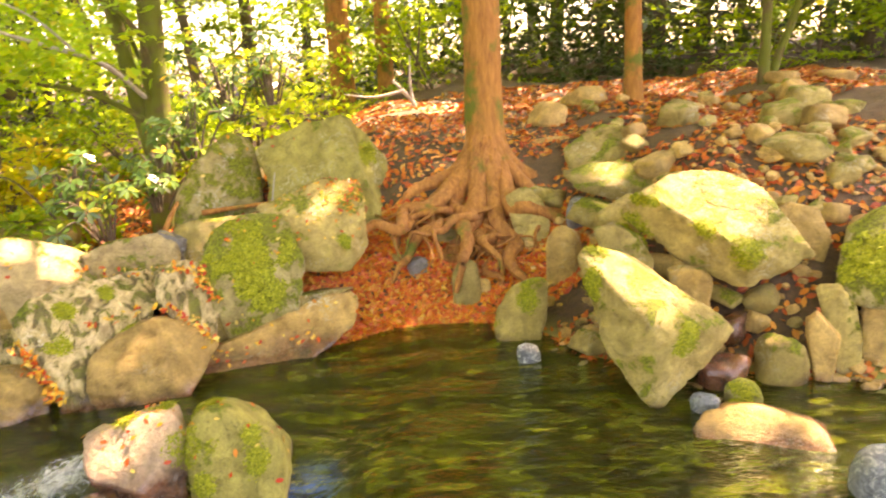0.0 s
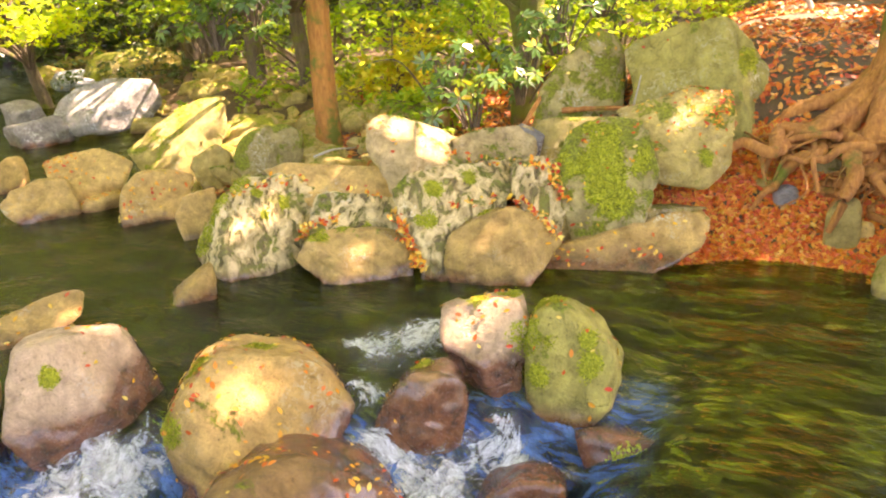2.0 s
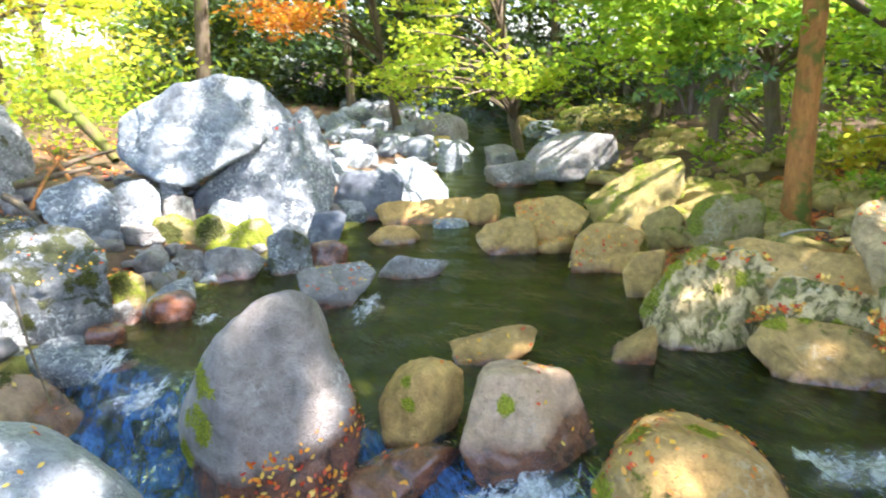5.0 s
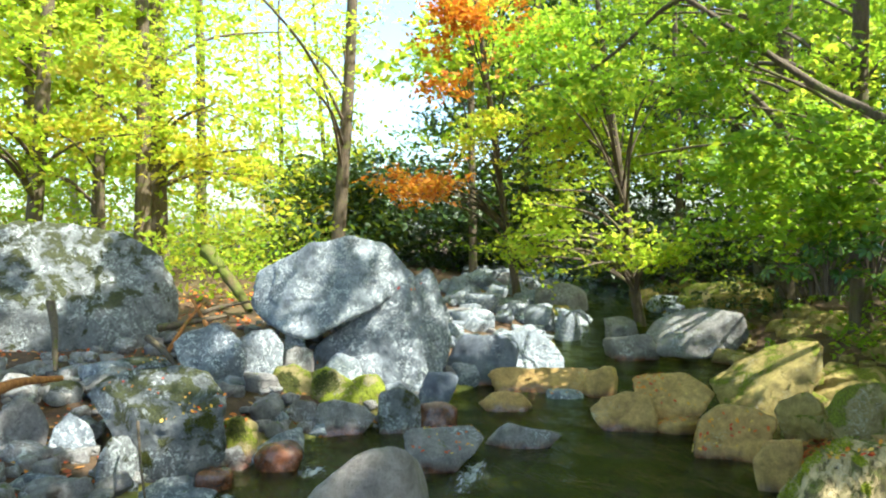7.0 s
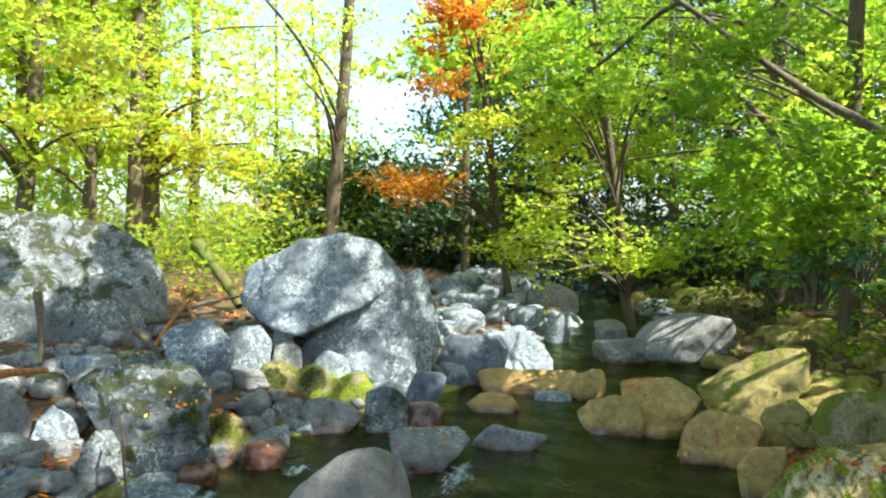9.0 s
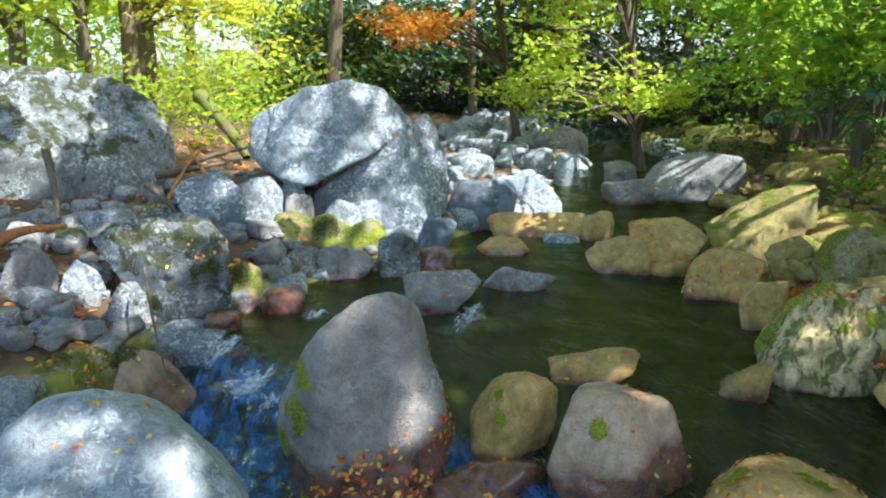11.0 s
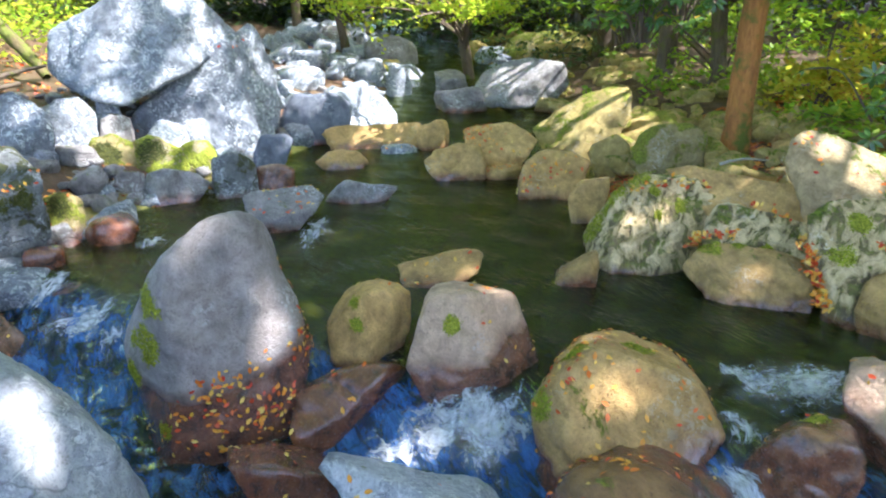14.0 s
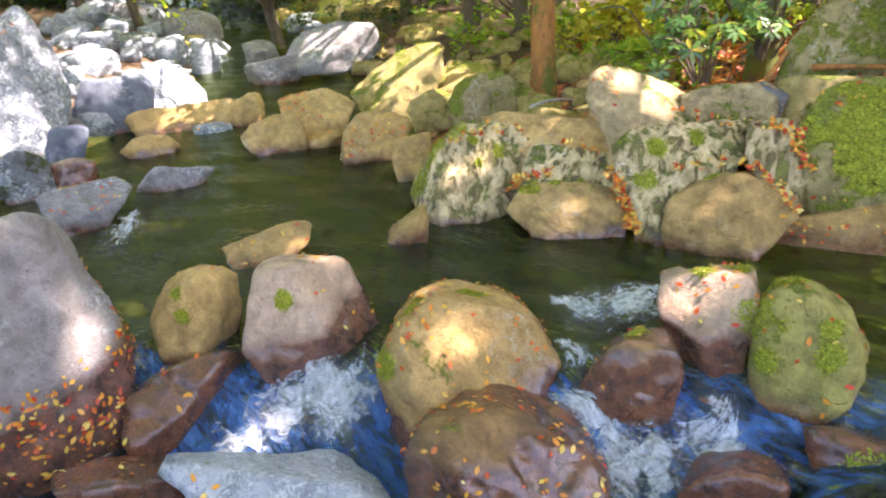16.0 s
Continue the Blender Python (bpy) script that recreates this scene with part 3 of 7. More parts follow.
def slab(x, y, z, yaw, sides, depth, m=None, sharp=16, seed=0, dip=0.3, sub=5, rough=0.05, facets=(), leaves=None, grooves=None, parent=None, label="", name="boulder"):
    """A broken boulder about (x, y, z), bounded by flat sides in metres: each side leans right, leans up, and lies so far out; dip: how its top falls away to the back; facets: broken faces on its front, as normal and distance."""
    u, faces = ball(sub)
    rng = np.random.RandomState(seed + 300)
    half = depth / 2
    planes = [(0.05, -1, 0.22, half * 0.85), (0, 1, 0.25, half), (rng.uniform(-0.7, -0.4), -1, rng.uniform(0.1, 0.6), half * 1.12), (rng.uniform(0.4, 0.7), -1, rng.uniform(0.0, 0.6), half * 1.12)]
    if facets:
        planes = [(0, -1, 0.02, half), (0, 1, 0.25, half), *facets]
    for a, c, d in sides:
        planes.append((a, c * dip * rng.uniform(0.8, 1.2) if c > 0 else rng.uniform(-0.12, 0.12), c, d))
    warped = u + (0.045 if sharp < 30 else 0.02) * np.stack([lumps(u, seed + k, 2.0, 3) for k in (21, 22, 23)], 1)

    def bounded(rays, power, bounds):
        total = np.zeros(len(u))
        for a, b, c, d in bounds:
            n = np.array((a, b, c)) / math.sqrt(a * a + b * b + c * c)
            total += (np.maximum(0, rays @ n) / d) ** power
        return u * total[:, None] ** (-1 / power)

    p = bounded(warped, sharp, planes)
    full = bounded(u, 90, [(0, -1, 0, half), (0, 1, 0, half), *((a, 0, c, d) for a, c, d in sides)])
    for k in (0, 2):
        lo, hi = p[:, k].min(), p[:, k].max()
        p[:, k] = full[:, k].min() + (p[:, k] - lo) * (full[:, k].max() - full[:, k].min()) / (hi - lo)
    size = float(np.abs(p).max())
    q = p / size
    relief = rough * (0.35 * lumps(q, seed + 7, 5.0, 4, 0.6) - 0.6 * np.abs(lumps(q, seed + 9, 2.6, 4, 0.55)))
    chips = np.maximum(0, lumps(q, seed + 13, 9.0, 2) - 0.8) * -0.05
    if sharp > 18:
        bed = q @ np.array((0.25, 0.15, 0.95)) * 6 + 0.5 * lumps(q, seed + 15, 1.8, 2)
        chips += 0.012 * (np.abs((bed % 1) - 0.5) - 0.25) - 0.03 * np.exp(-((lumps(q, seed + 17, 1.6, 3) / 0.05) ** 2))
    p = p * (1 + relief + chips)[:, None]
    if grooves:
        gx, gy, gz, freq, amp = grooves
        bend = lumps(q, seed + 11, 3.0, 2) * 0.35
        p = p * (1 + amp * (np.abs(np.sin((q @ np.array((gx, gy, gz)) + bend) * freq)) - 0.6)[:, None])
    low, high = p[:, 2].min(), p[:, 2].max()
    return finish(name, p, faces, m, pose(x, y, z, 0, 0, yaw), label, leaves, seed, z + low, high - low, parent)


LEDGE_ROOT = tagged(new("ledge"), "long fractured ledge of tan and grey rock with mossy blocks", "rock")
LEDGE_ROOT.location = (-2.6, 4.9, 0.0)
SPLIT_ROOT = tagged(new("boulder"), "huge pale lichened boulder split by a slanting crack", "rock")
SPLIT_ROOT.location = (-10.3, 1.4, 0.2)

# near dam rocks
slab(-4.34, 0.50, 0.02, 80, ((-0.99, -0.13, 0.58), (-0.85, -0.53, 0.81), (0.50, -0.87, 0.77), (0.95, -0.33, 0.54), (0.95, -0.31, 0.54), (0.99, 0.14, 0.60), (0.98, 0.21, 0.63), (0.87, 0.50, 0.81), (0.53, 0.85, 1.03), (-0.18, 0.98, 0.99), (-0.44, 0.90, 0.89), (-0.75, 0.66, 0.74), (-0.89, 0.46, 0.66), (-0.99, 0.16, 0.61)), 1.1, m=SLATE, sharp=18, seed=3, facets=((-0.81, -0.57, 0.14, 0.56), (0.14, -0.97, 0.21, 0.54), (0.71, -0.66, 0.24, 0.65),), leaves=(.25,150,"low"), sub=6, label="tall smooth grey boulder with moss and fallen leaves at its foot")
slab(-4.04, 1.46, 0.04, 69, ((-0.99, -0.14, 0.29), (-0.73, -0.69, 0.39), (0.12, -0.99, 0.41), (0.96, -0.27, 0.25), (0.99, -0.11, 0.27), (0.57, 0.82, 0.40), (0.08, 1.00, 0.42), (-0.72, 0.69, 0.33), (-0.86, 0.51, 0.31)), 0.6, m=TAN, sharp=18, seed=5, facets=((-0.60, -0.80, 0.10, 0.29), (0.48, -0.87, 0.10, 0.26),), leaves=(.6,5,"top"), label="egg-shaped tan boulder with a streak of moss")
slab(-3.44, 1.94, 0.06, 60, ((-0.92, -0.40, 0.38), (-0.47, -0.89, 0.42), (-0.13, -0.99, 0.46), (0.58, -0.81, 0.54), (0.99, -0.12, 0.45), (0.93, 0.38, 0.39), (0.37, 0.93, 0.47), (0.12, 0.99, 0.47), (-0.38, 0.93, 0.53), (-0.93, 0.37, 0.46), (-0.96, 0.29, 0.45)), 0.8, m=GREYT, sharp=39, seed=6, facets=((-0.09, -0.95, 0.30, 0.38), (0.61, -0.66, 0.44, 0.33), (0.10, -0.97, -0.24, 0.37),), leaves=(.4,14,"top"), sub=6, label="blocky grey-brown boulder with a moss tuft on its face")
slab(-4.65, 2.37, -0.03, 62, ((-0.96, -0.29, 0.30), (0.59, -0.81, 0.08), (0.98, -0.22, 0.29), (0.04, 1.00, 0.28), (-0.22, 0.97, 0.24), (-0.26, 0.97, 0.24)), 0.45, m=TAN, sharp=36, seed=7, facets=((-0.20, -0.59, 0.78, 0.18), (0.00, -1.00, 0.00, 0.20),), leaves=(.5,11,"top"), label="low wedge-shaped tan stone in the pool")
slab(-2.53, 2.40, -0.13, 46, ((-0.99, -0.16, 0.54), (-0.67, -0.74, 0.62), (0.18, -0.98, 0.45), (0.77, -0.64, 0.41), (0.94, -0.34, 0.50), (0.88, 0.48, 0.53), (0.64, 0.77, 0.49), (0.35, 0.94, 0.46), (0.24, 0.97, 0.48), (-0.30, 0.95, 0.54), (-0.69, 0.73, 0.53), (-0.93, 0.38, 0.54)), 1.15, m=TANL, sharp=33, seed=8, facets=((-0.73, -0.64, 0.24, 0.58), (0.23, -0.73, 0.65, 0.42), (0.15, -0.98, 0.12, 0.55),), leaves=(.1,130,"top"), sub=6, label="rounded tan boulder with mossy ridge and fallen leaves")
slab(-1.93, 2.07, -0.33, 44, ((-0.99, -0.10, 0.52), (-0.99, -0.12, 0.52), (-0.52, -0.86, 0.55), (0.03, -1.00, 0.46), (0.92, -0.39, 0.48), (0.84, 0.54, 0.46), (0.60, 0.80, 0.41), (0.45, 0.89, 0.42), (0.09, 1.00, 0.45), (-0.37, 0.93, 0.50), (-0.77, 0.64, 0.55), (-0.97, 0.24, 0.54)), 1.0, m=TANW, sharp=20, seed=9, facets=((0.35, -0.71, 0.61, 0.44), (-0.59, -0.78, 0.20, 0.49),), leaves=(.0,120,"top"), sub=6, label="wet red-brown boulder strewn with yellow and red leaves")
slab(-1.67, 2.85, -0.12, 30, ((-1.00, -0.08, 0.29), (-0.69, -0.73, 0.39), (-0.08, -1.00, 0.36), (0.49, -0.87, 0.36), (0.99, -0.16, 0.25), (0.92, 0.38, 0.34), (0.41, 0.91, 0.37), (-0.14, 0.99, 0.35), (-0.72, 0.69, 0.26), (-0.84, 0.54, 0.25)), 0.5, m=TANW, sharp=21, seed=10, facets=((-0.50, -0.80, 0.35, 0.26), (0.29, -0.95, 0.10, 0.26),), leaves=(.4,7,"top"), label="small brown boulder with mossy edge beside the cascade")
slab(-1.50, 3.36, 0.08, 24, ((-0.95, -0.32, 0.22), (-0.92, -0.40, 0.21), (-0.43, -0.90, 0.35), (0.35, -0.94, 0.39), (0.99, -0.16, 0.24), (0.91, 0.41, 0.38), (0.06, 1.00, 0.40), (-0.18, 0.98, 0.38), (-0.37, 0.93, 0.38), (-0.99, 0.14, 0.31)), 0.62, m=GREYT, sharp=39, seed=11, facets=((-0.26, -0.68, 0.68, 0.28), (0.35, -0.94, 0.05, 0.30), (-0.55, -0.82, -0.18, 0.25),), leaves=(.2,26,"top"), sub=6, label="pale angular boulder with sunlit top and red leaves")
slab(-0.95, 3.46, 0.03, 16, ((-0.99, -0.14, 0.28), (-0.77, -0.64, 0.42), (0.06, -1.00, 0.48), (0.56, -0.83, 0.43), (0.99, -0.14, 0.28), (0.92, 0.39, 0.32), (0.71, 0.71, 0.36), (0.31, 0.95, 0.44), (-0.35, 0.94, 0.49), (-0.90, 0.44, 0.38), (-1.00, 0.08, 0.31)), 0.6, m=OLIVE, sharp=15, seed=12, leaves=(.2,24,"top"), sub=6, label="upright egg-shaped boulder patched with green moss")
slab(-1.31, 3.06, -0.39, 24, ((-0.88, -0.47, 0.13), (0.90, -0.43, 0.12), (0.99, 0.16, 0.22), (-0.09, 1.00, 0.26), (-0.35, 0.94, 0.25), (-0.99, 0.15, 0.21)), 0.36, m=WET, sharp=14, seed=13, label="wet dark red stone between two boulders")
slab(-1.40, 3.13, -0.27, 24, ((-1.00, -0.01, 0.10), (-0.36, -0.93, 0.20), (0.91, -0.42, 0.03), (1.00, -0.01, 0.10), (-0.04, 1.00, 0.18), (-0.50, 0.87, 0.17)), 0.2, m=WET, sharp=14, seed=14, leaves=(.2,8,"top"), label="small wet red stone wedged between boulders")
slab(-0.96, 2.66, -0.43, 20, ((-0.97, -0.23, 0.23), (0.75, -0.66, 0.08), (1.00, 0.03, 0.26), (0.30, 0.95, 0.34), (-0.18, 0.98, 0.29), (-0.51, 0.86, 0.26), (-0.84, 0.54, 0.26)), 0.45, m=WET, sharp=14, seed=15, label="wet red-brown stone under the cascade")
slab(-0.46, 2.85, -0.36, 10, ((-1.00, -0.07, 0.15), (0.86, -0.51, 0.02), (0.92, -0.39, 0.05), (-0.02, 1.00, 0.26), (-0.40, 0.92, 0.22), (-0.75, 0.66, 0.20)), 0.36, m=MOSS, sharp=14, seed=16, label="low mossy stone at the edge of the cascade")
slab(-2.59, 1.09, -0.40, 66, ((-0.76, -0.64, 0.18), (-0.59, -0.81, 0.04), (0.53, -0.85, 0.60), (1.00, -0.02, 0.58), (0.58, 0.81, 0.31), (0.36, 0.93, 0.24), (0.30, 0.95, 0.24), (0.10, 0.99, 0.34)), 0.7, m=PALE, sharp=21, seed=17, facets=((0.00, -0.60, 0.80, 0.24),), leaves=(.6,5,"top"), label="pale grey flat-topped boulder with a few red leaves")
slab(-3.33, 0.59, -0.43, 78, ((-0.79, -0.62, 0.08), (0.01, -1.00, 0.31), (1.00, -0.03, 0.34), (0.84, 0.55, 0.28), (0.47, 0.88, 0.24), (0.28, 0.96, 0.25), (-0.02, 1.00, 0.31)), 0.6, m=WET, sharp=15, seed=18, leaves=(.3,14,"top"), label="wet maroon stone in the running water")
slab(-3.67, 1.15, -0.34, 72, ((-0.97, -0.24, 0.40), (0.01, -1.00, 0.38), (0.74, -0.67, 0.11), (0.50, 0.86, 0.47), (-0.01, 1.00, 0.38), (-0.37, 0.93, 0.36), (-0.38, 0.92, 0.36), (-0.95, 0.32, 0.41)), 0.45, m=TANW, sharp=18, seed=19, facets=((-0.20, -0.69, 0.69, 0.27), (0.48, -0.87, -0.10, 0.13),), leaves=(.4,7,"top"), label="reddish wet stone between larger boulders")
slab(-3.39, -0.91, 0.23, 101, ((-0.53, -0.85, 0.19), (1.00, -0.00, 0.73), (0.98, 0.22, 0.63), (0.87, 0.50, 0.53), (0.85, 0.53, 0.52), (0.65, 0.76, 0.55), (0.53, 0.85, 0.56), (0.13, 0.99, 0.64), (-0.52, 0.86, 0.74), (-0.79, 0.61, 0.73), (-0.80, 0.60, 0.73)), 1.3, m=PALE, sharp=21, seed=20, facets=((-0.10, -0.62, 0.78, 0.53), (0.61, -0.71, 0.35, 0.55), (-0.19, -0.96, 0.19, 0.66),), leaves=(.6,14,"top"), sub=6, label="large pale grey boulder dappled with sunlight")
slab(-6.38, -1.76, -0.21, 103, ((-0.57, -0.82, 0.24), (-0.15, -0.99, 0.32), (1.00, -0.08, 0.55), (1.00, 0.09, 0.54), (0.61, 0.79, 0.45), (0.09, 1.00, 0.39), (-0.39, 0.92, 0.42), (-0.48, 0.88, 0.44), (-0.85, 0.52, 0.52)), 1.1, m=MOSS, sharp=18, seed=21, leaves=(.2,80,"top"), label="low moss-covered boulder strewn with red leaves")
slab(-6.21, -1.02, -0.35, 97, ((-0.92, -0.40, 0.27), (-0.44, -0.90, 0.37), (0.41, -0.91, 0.51), (1.00, -0.08, 0.38), (0.90, 0.44, 0.29), (0.58, 0.81, 0.32), (0.28, 0.96, 0.39), (-0.95, 0.33, 0.41)), 1.0, m=GREYT, sharp=18, seed=221, facets=((0.31, -0.72, 0.62, 0.31),), leaves=(.3,14,"top"), label="wet grey-brown boulder sloping into the channel")
slab(-4.91, -1.84, 0.08, 108, ((-1.00, -0.04, 0.22), (0.17, -0.99, 0.36), (0.94, -0.35, 0.12), (0.94, -0.33, 0.13), (0.81, 0.58, 0.31), (-0.15, 0.99, 0.38), (-0.98, 0.18, 0.20)), 0.6, m=LICH, sharp=24, seed=22, label="grey lichen-covered boulder on the bank")
rock(-6.29, -0.28, -0.2, 0.42, 0.34, 0.18, 90, m=WET, seed=23, label="red wet stone in the channel")
rock(-7.17, 0.13, -0.05, 0.49, 0.39, 0.30, 87, m=WET, seed=24, label="dark wet stone breaking the channel")
rock(-2.84, 3.59, -0.30, 0.95, 0.45, 0.27, 30, m=WET, sharp=9, seed=25, label="red-brown boulder lying just under the pool's surface")
rock(-0.42, 3.16, -0.30, 0.80, 0.55, 0.27, 10, m=WET, sharp=9, seed=26, label="red-brown stone drowned beside a mossy boulder")
# ledge
slab(-4.21, 4.26, 0.21, 46, ((-0.99, -0.14, 0.60), (-0.31, -0.95, 0.57), (-0.13, -0.99, 0.51), (-0.08, -1.00, 0.51), (0.65, -0.76, 0.45), (0.86, -0.51, 0.39), (0.98, 0.21, 0.62), (0.60, 0.80, 0.61), (0.08, 1.00, 0.51), (-0.61, 0.79, 0.46), (-0.80, 0.60, 0.46), (-0.95, 0.30, 0.52)), 1.25, m=RIBBED, sharp=45, seed=301, facets=((0.05, -0.77, 0.64, 0.35), (-0.80, -0.50, 0.35, 0.49), (0.51, -0.82, 0.26, 0.46),), grooves=(.80,.15,.62,20,.045), parent=LEDGE_ROOT, sub=6, label="ribbed grey block with moss in its grooves", name="block")
slab(-3.22, 4.39, 0.01, 38, ((-0.62, -0.79, 0.22), (-0.10, -0.99, 0.29), (0.48, -0.88, 0.50), (1.00, -0.06, 0.51), (0.93, 0.38, 0.48), (0.78, 0.62, 0.45), (0.22, 0.98, 0.35), (0.01, 1.00, 0.34), (-0.44, 0.90, 0.43), (-0.83, 0.56, 0.50)), 0.85, m=TAN, sharp=51, seed=302, facets=((0.07, -0.93, 0.35, 0.38), (-0.51, -0.81, 0.30, 0.45), (0.00, -0.47, 0.88, 0.35),), parent=LEDGE_ROOT, sub=6, label="smooth tan block", name="block")
slab(-3.41, 4.66, 0.26, 38, ((-0.96, -0.28, 0.38), (-0.09, -1.00, 0.28), (0.99, -0.13, 0.43), (1.00, 0.03, 0.43), (0.26, 0.97, 0.28), (0.20, 0.98, 0.27), (-0.13, 0.99, 0.34), (-0.90, 0.43, 0.44)), 0.8, m=RIBBED, sharp=51, seed=303, facets=((0.10, -0.73, 0.68, 0.23),), grooves=(.75,.2,.65,17,.03), parent=LEDGE_ROOT, sub=5, label="", name="block")
slab(-3.83, 4.91, 0.45, 39, ((-0.62, -0.79, 0.18), (-0.12, -0.99, 0.25), (0.96, -0.29, 0.58), (0.57, 0.82, 0.44), (0.16, 0.99, 0.25), (0.11, 0.99, 0.26), (-0.27, 0.96, 0.43)), 0.9, m=TAN, sharp=45, seed=304, facets=((0.05, -0.62, 0.78, 0.27),), parent=LEDGE_ROOT, label="pale smooth slab", name="block")
slab(-2.59, 5.00, 0.25, 30, ((-0.97, -0.25, 0.43), (-0.93, -0.38, 0.46), (0.48, -0.88, 0.31), (0.73, -0.68, 0.20), (0.94, -0.33, 0.39), (0.98, 0.20, 0.57), (-0.04, 1.00, 0.49), (-0.16, 0.99, 0.50), (-0.78, 0.63, 0.60)), 1.3, m=RIBBED, sharp=51, seed=305, facets=((0.11, -0.75, 0.65, 0.34), (-0.61, -0.76, 0.20, 0.59), (0.30, -0.51, 0.81, 0.33),), grooves=(.55,.2,.75,16,.03), parent=LEDGE_ROOT, sub=6, label="ribbed block split by a slanting joint", name="block")
slab(-2.10, 4.90, 0.12, 26, ((-0.98, -0.21, 0.48), (-0.34, -0.94, 0.46), (-0.15, -0.99, 0.43), (0.39, -0.92, 0.32), (0.72, -0.69, 0.30), (0.77, 0.64, 0.45), (0.62, 0.78, 0.42), (0.36, 0.93, 0.41), (-0.12, 0.99, 0.40), (-0.38, 0.92, 0.39), (-0.61, 0.79, 0.42), (-0.95, 0.31, 0.50)), 0.95, m=TAN, sharp=51, seed=306, facets=((-0.15, -0.98, 0.15, 0.48), (0.45, -0.74, 0.50, 0.38), (-0.20, -0.61, 0.76, 0.41),), parent=LEDGE_ROOT, sub=6, label="smooth tan block with a darker facet", name="block")
slab(-2.01, 5.48, 0.44, 22, ((-1.00, -0.08, 0.25), (-0.90, -0.44, 0.20), (-0.10, -0.99, 0.35), (0.99, -0.17, 0.26), (0.99, 0.12, 0.28), (0.27, 0.96, 0.35), (-0.37, 0.93, 0.36)), 0.9, m=RIBBED, sharp=51, seed=307, facets=((0.23, -0.79, 0.57, 0.27),), grooves=(.6,.2,.7,15,.03), parent=LEDGE_ROOT, label="", name="block")
slab(-1.52, 5.81, 0.54, 17, ((-0.99, -0.11, 0.42), (-0.95, -0.33, 0.41), (-0.30, -0.95, 0.55), (0.18, -0.98, 0.55), (0.92, -0.39, 0.36), (0.96, -0.28, 0.37), (0.97, 0.24, 0.47), (0.08, 1.00, 0.57), (-0.35, 0.94, 0.51), (-0.95, 0.32, 0.46)), 1.0, m=MOSS, sharp=45, seed=308, facets=((0.16, -0.91, 0.38, 0.39), (-0.20, -0.61, 0.76, 0.38),), leaves=(.0,34,"top"), parent=LEDGE_ROOT, sub=6, label="moss-covered block", name="block")
slab(-1.43, 5.79, 0.23, 17, ((-0.57, -0.82, 0.43), (-0.19, -0.98, 0.26), (0.27, -0.96, 0.09), (0.37, -0.93, 0.11), (-0.05, 1.00, 0.16), (-0.11, 0.99, 0.13)), 0.8, m=TANM, sharp=51, seed=309, facets=((0.10, -0.98, -0.20, 0.35),), parent=LEDGE_ROOT, label="overhanging block above a dark gap", name="block")
slab(-1.35, 5.39, -0.02, 16, ((-1.00, -0.09, 0.83), (-0.94, -0.33, 0.87), (0.01, -1.00, 0.41), (0.45, -0.89, 0.19), (0.86, -0.51, 0.54), (0.80, 0.60, 0.87), (0.01, 1.00, 0.43), (-0.32, 0.95, 0.24)), 0.8, m=TANL, sharp=24, seed=310, facets=((0.05, -0.75, 0.65, 0.24), (0.00, -1.00, 0.10, 0.38),), leaves=(.3,30,"top"), parent=LEDGE_ROOT, sub=6, label="low smooth ledge stone sloping into the water", name="block")
slab(-1.97, 6.40, 0.66, 19, ((-0.99, -0.15, 0.40), (0.59, -0.81, 0.10), (0.98, -0.20, 0.37), (0.01, 1.00, 0.37), (-0.27, 0.96, 0.40)), 0.9, m=TANM, sharp=51, seed=311, parent=LEDGE_ROOT, label="", name="block")
slab(-2.61, 5.81, 0.65, 26, ((-0.87, -0.49, 0.26), (-0.12, -0.99, 0.29), (0.83, -0.56, 0.29), (1.00, 0.09, 0.41), (-0.03, 1.00, 0.30), (-0.41, 0.91, 0.33)), 0.8, m=LEDGE, sharp=45, seed=312, facets=((0.11, -0.75, 0.65, 0.24),), parent=LEDGE_ROOT, label="", name="block")
slab(-3.15, 5.40, 0.76, 33, ((-0.87, -0.49, 0.42), (-0.04, -1.00, 0.38), (0.02, -1.00, 0.38), (0.99, -0.14, 0.51), (0.97, 0.25, 0.47), (0.51, 0.86, 0.28), (0.39, 0.92, 0.26), (0.20, 0.98, 0.31), (-0.41, 0.91, 0.49), (-0.99, 0.14, 0.51)), 0.75, m=LEDGE, sharp=45, seed=45, facets=((0.35, -0.50, 0.80, 0.20), (-0.10, -0.98, 0.20, 0.34),), leaves=(.3,30,"top"), label="pale angular rock on top of the ledge")
slab(-1.06, 6.19, 0.85, 12, ((-0.81, -0.58, 0.29), (-0.05, -1.00, 0.42), (0.68, -0.73, 0.52), (0.90, -0.44, 0.54), (1.00, -0.05, 0.50), (1.00, 0.04, 0.50), (0.11, 0.99, 0.44), (-0.36, 0.93, 0.38), (-0.37, 0.93, 0.38)), 0.85, m=TANM, sharp=51, seed=39, facets=((0.05, -0.62, 0.78, 0.18), (-0.10, -0.99, -0.05, 0.40), (0.73, -0.68, 0.10, 0.50),), leaves=(.3,170,"top"), sub=6, label="square boulder with a top covered in leaves")
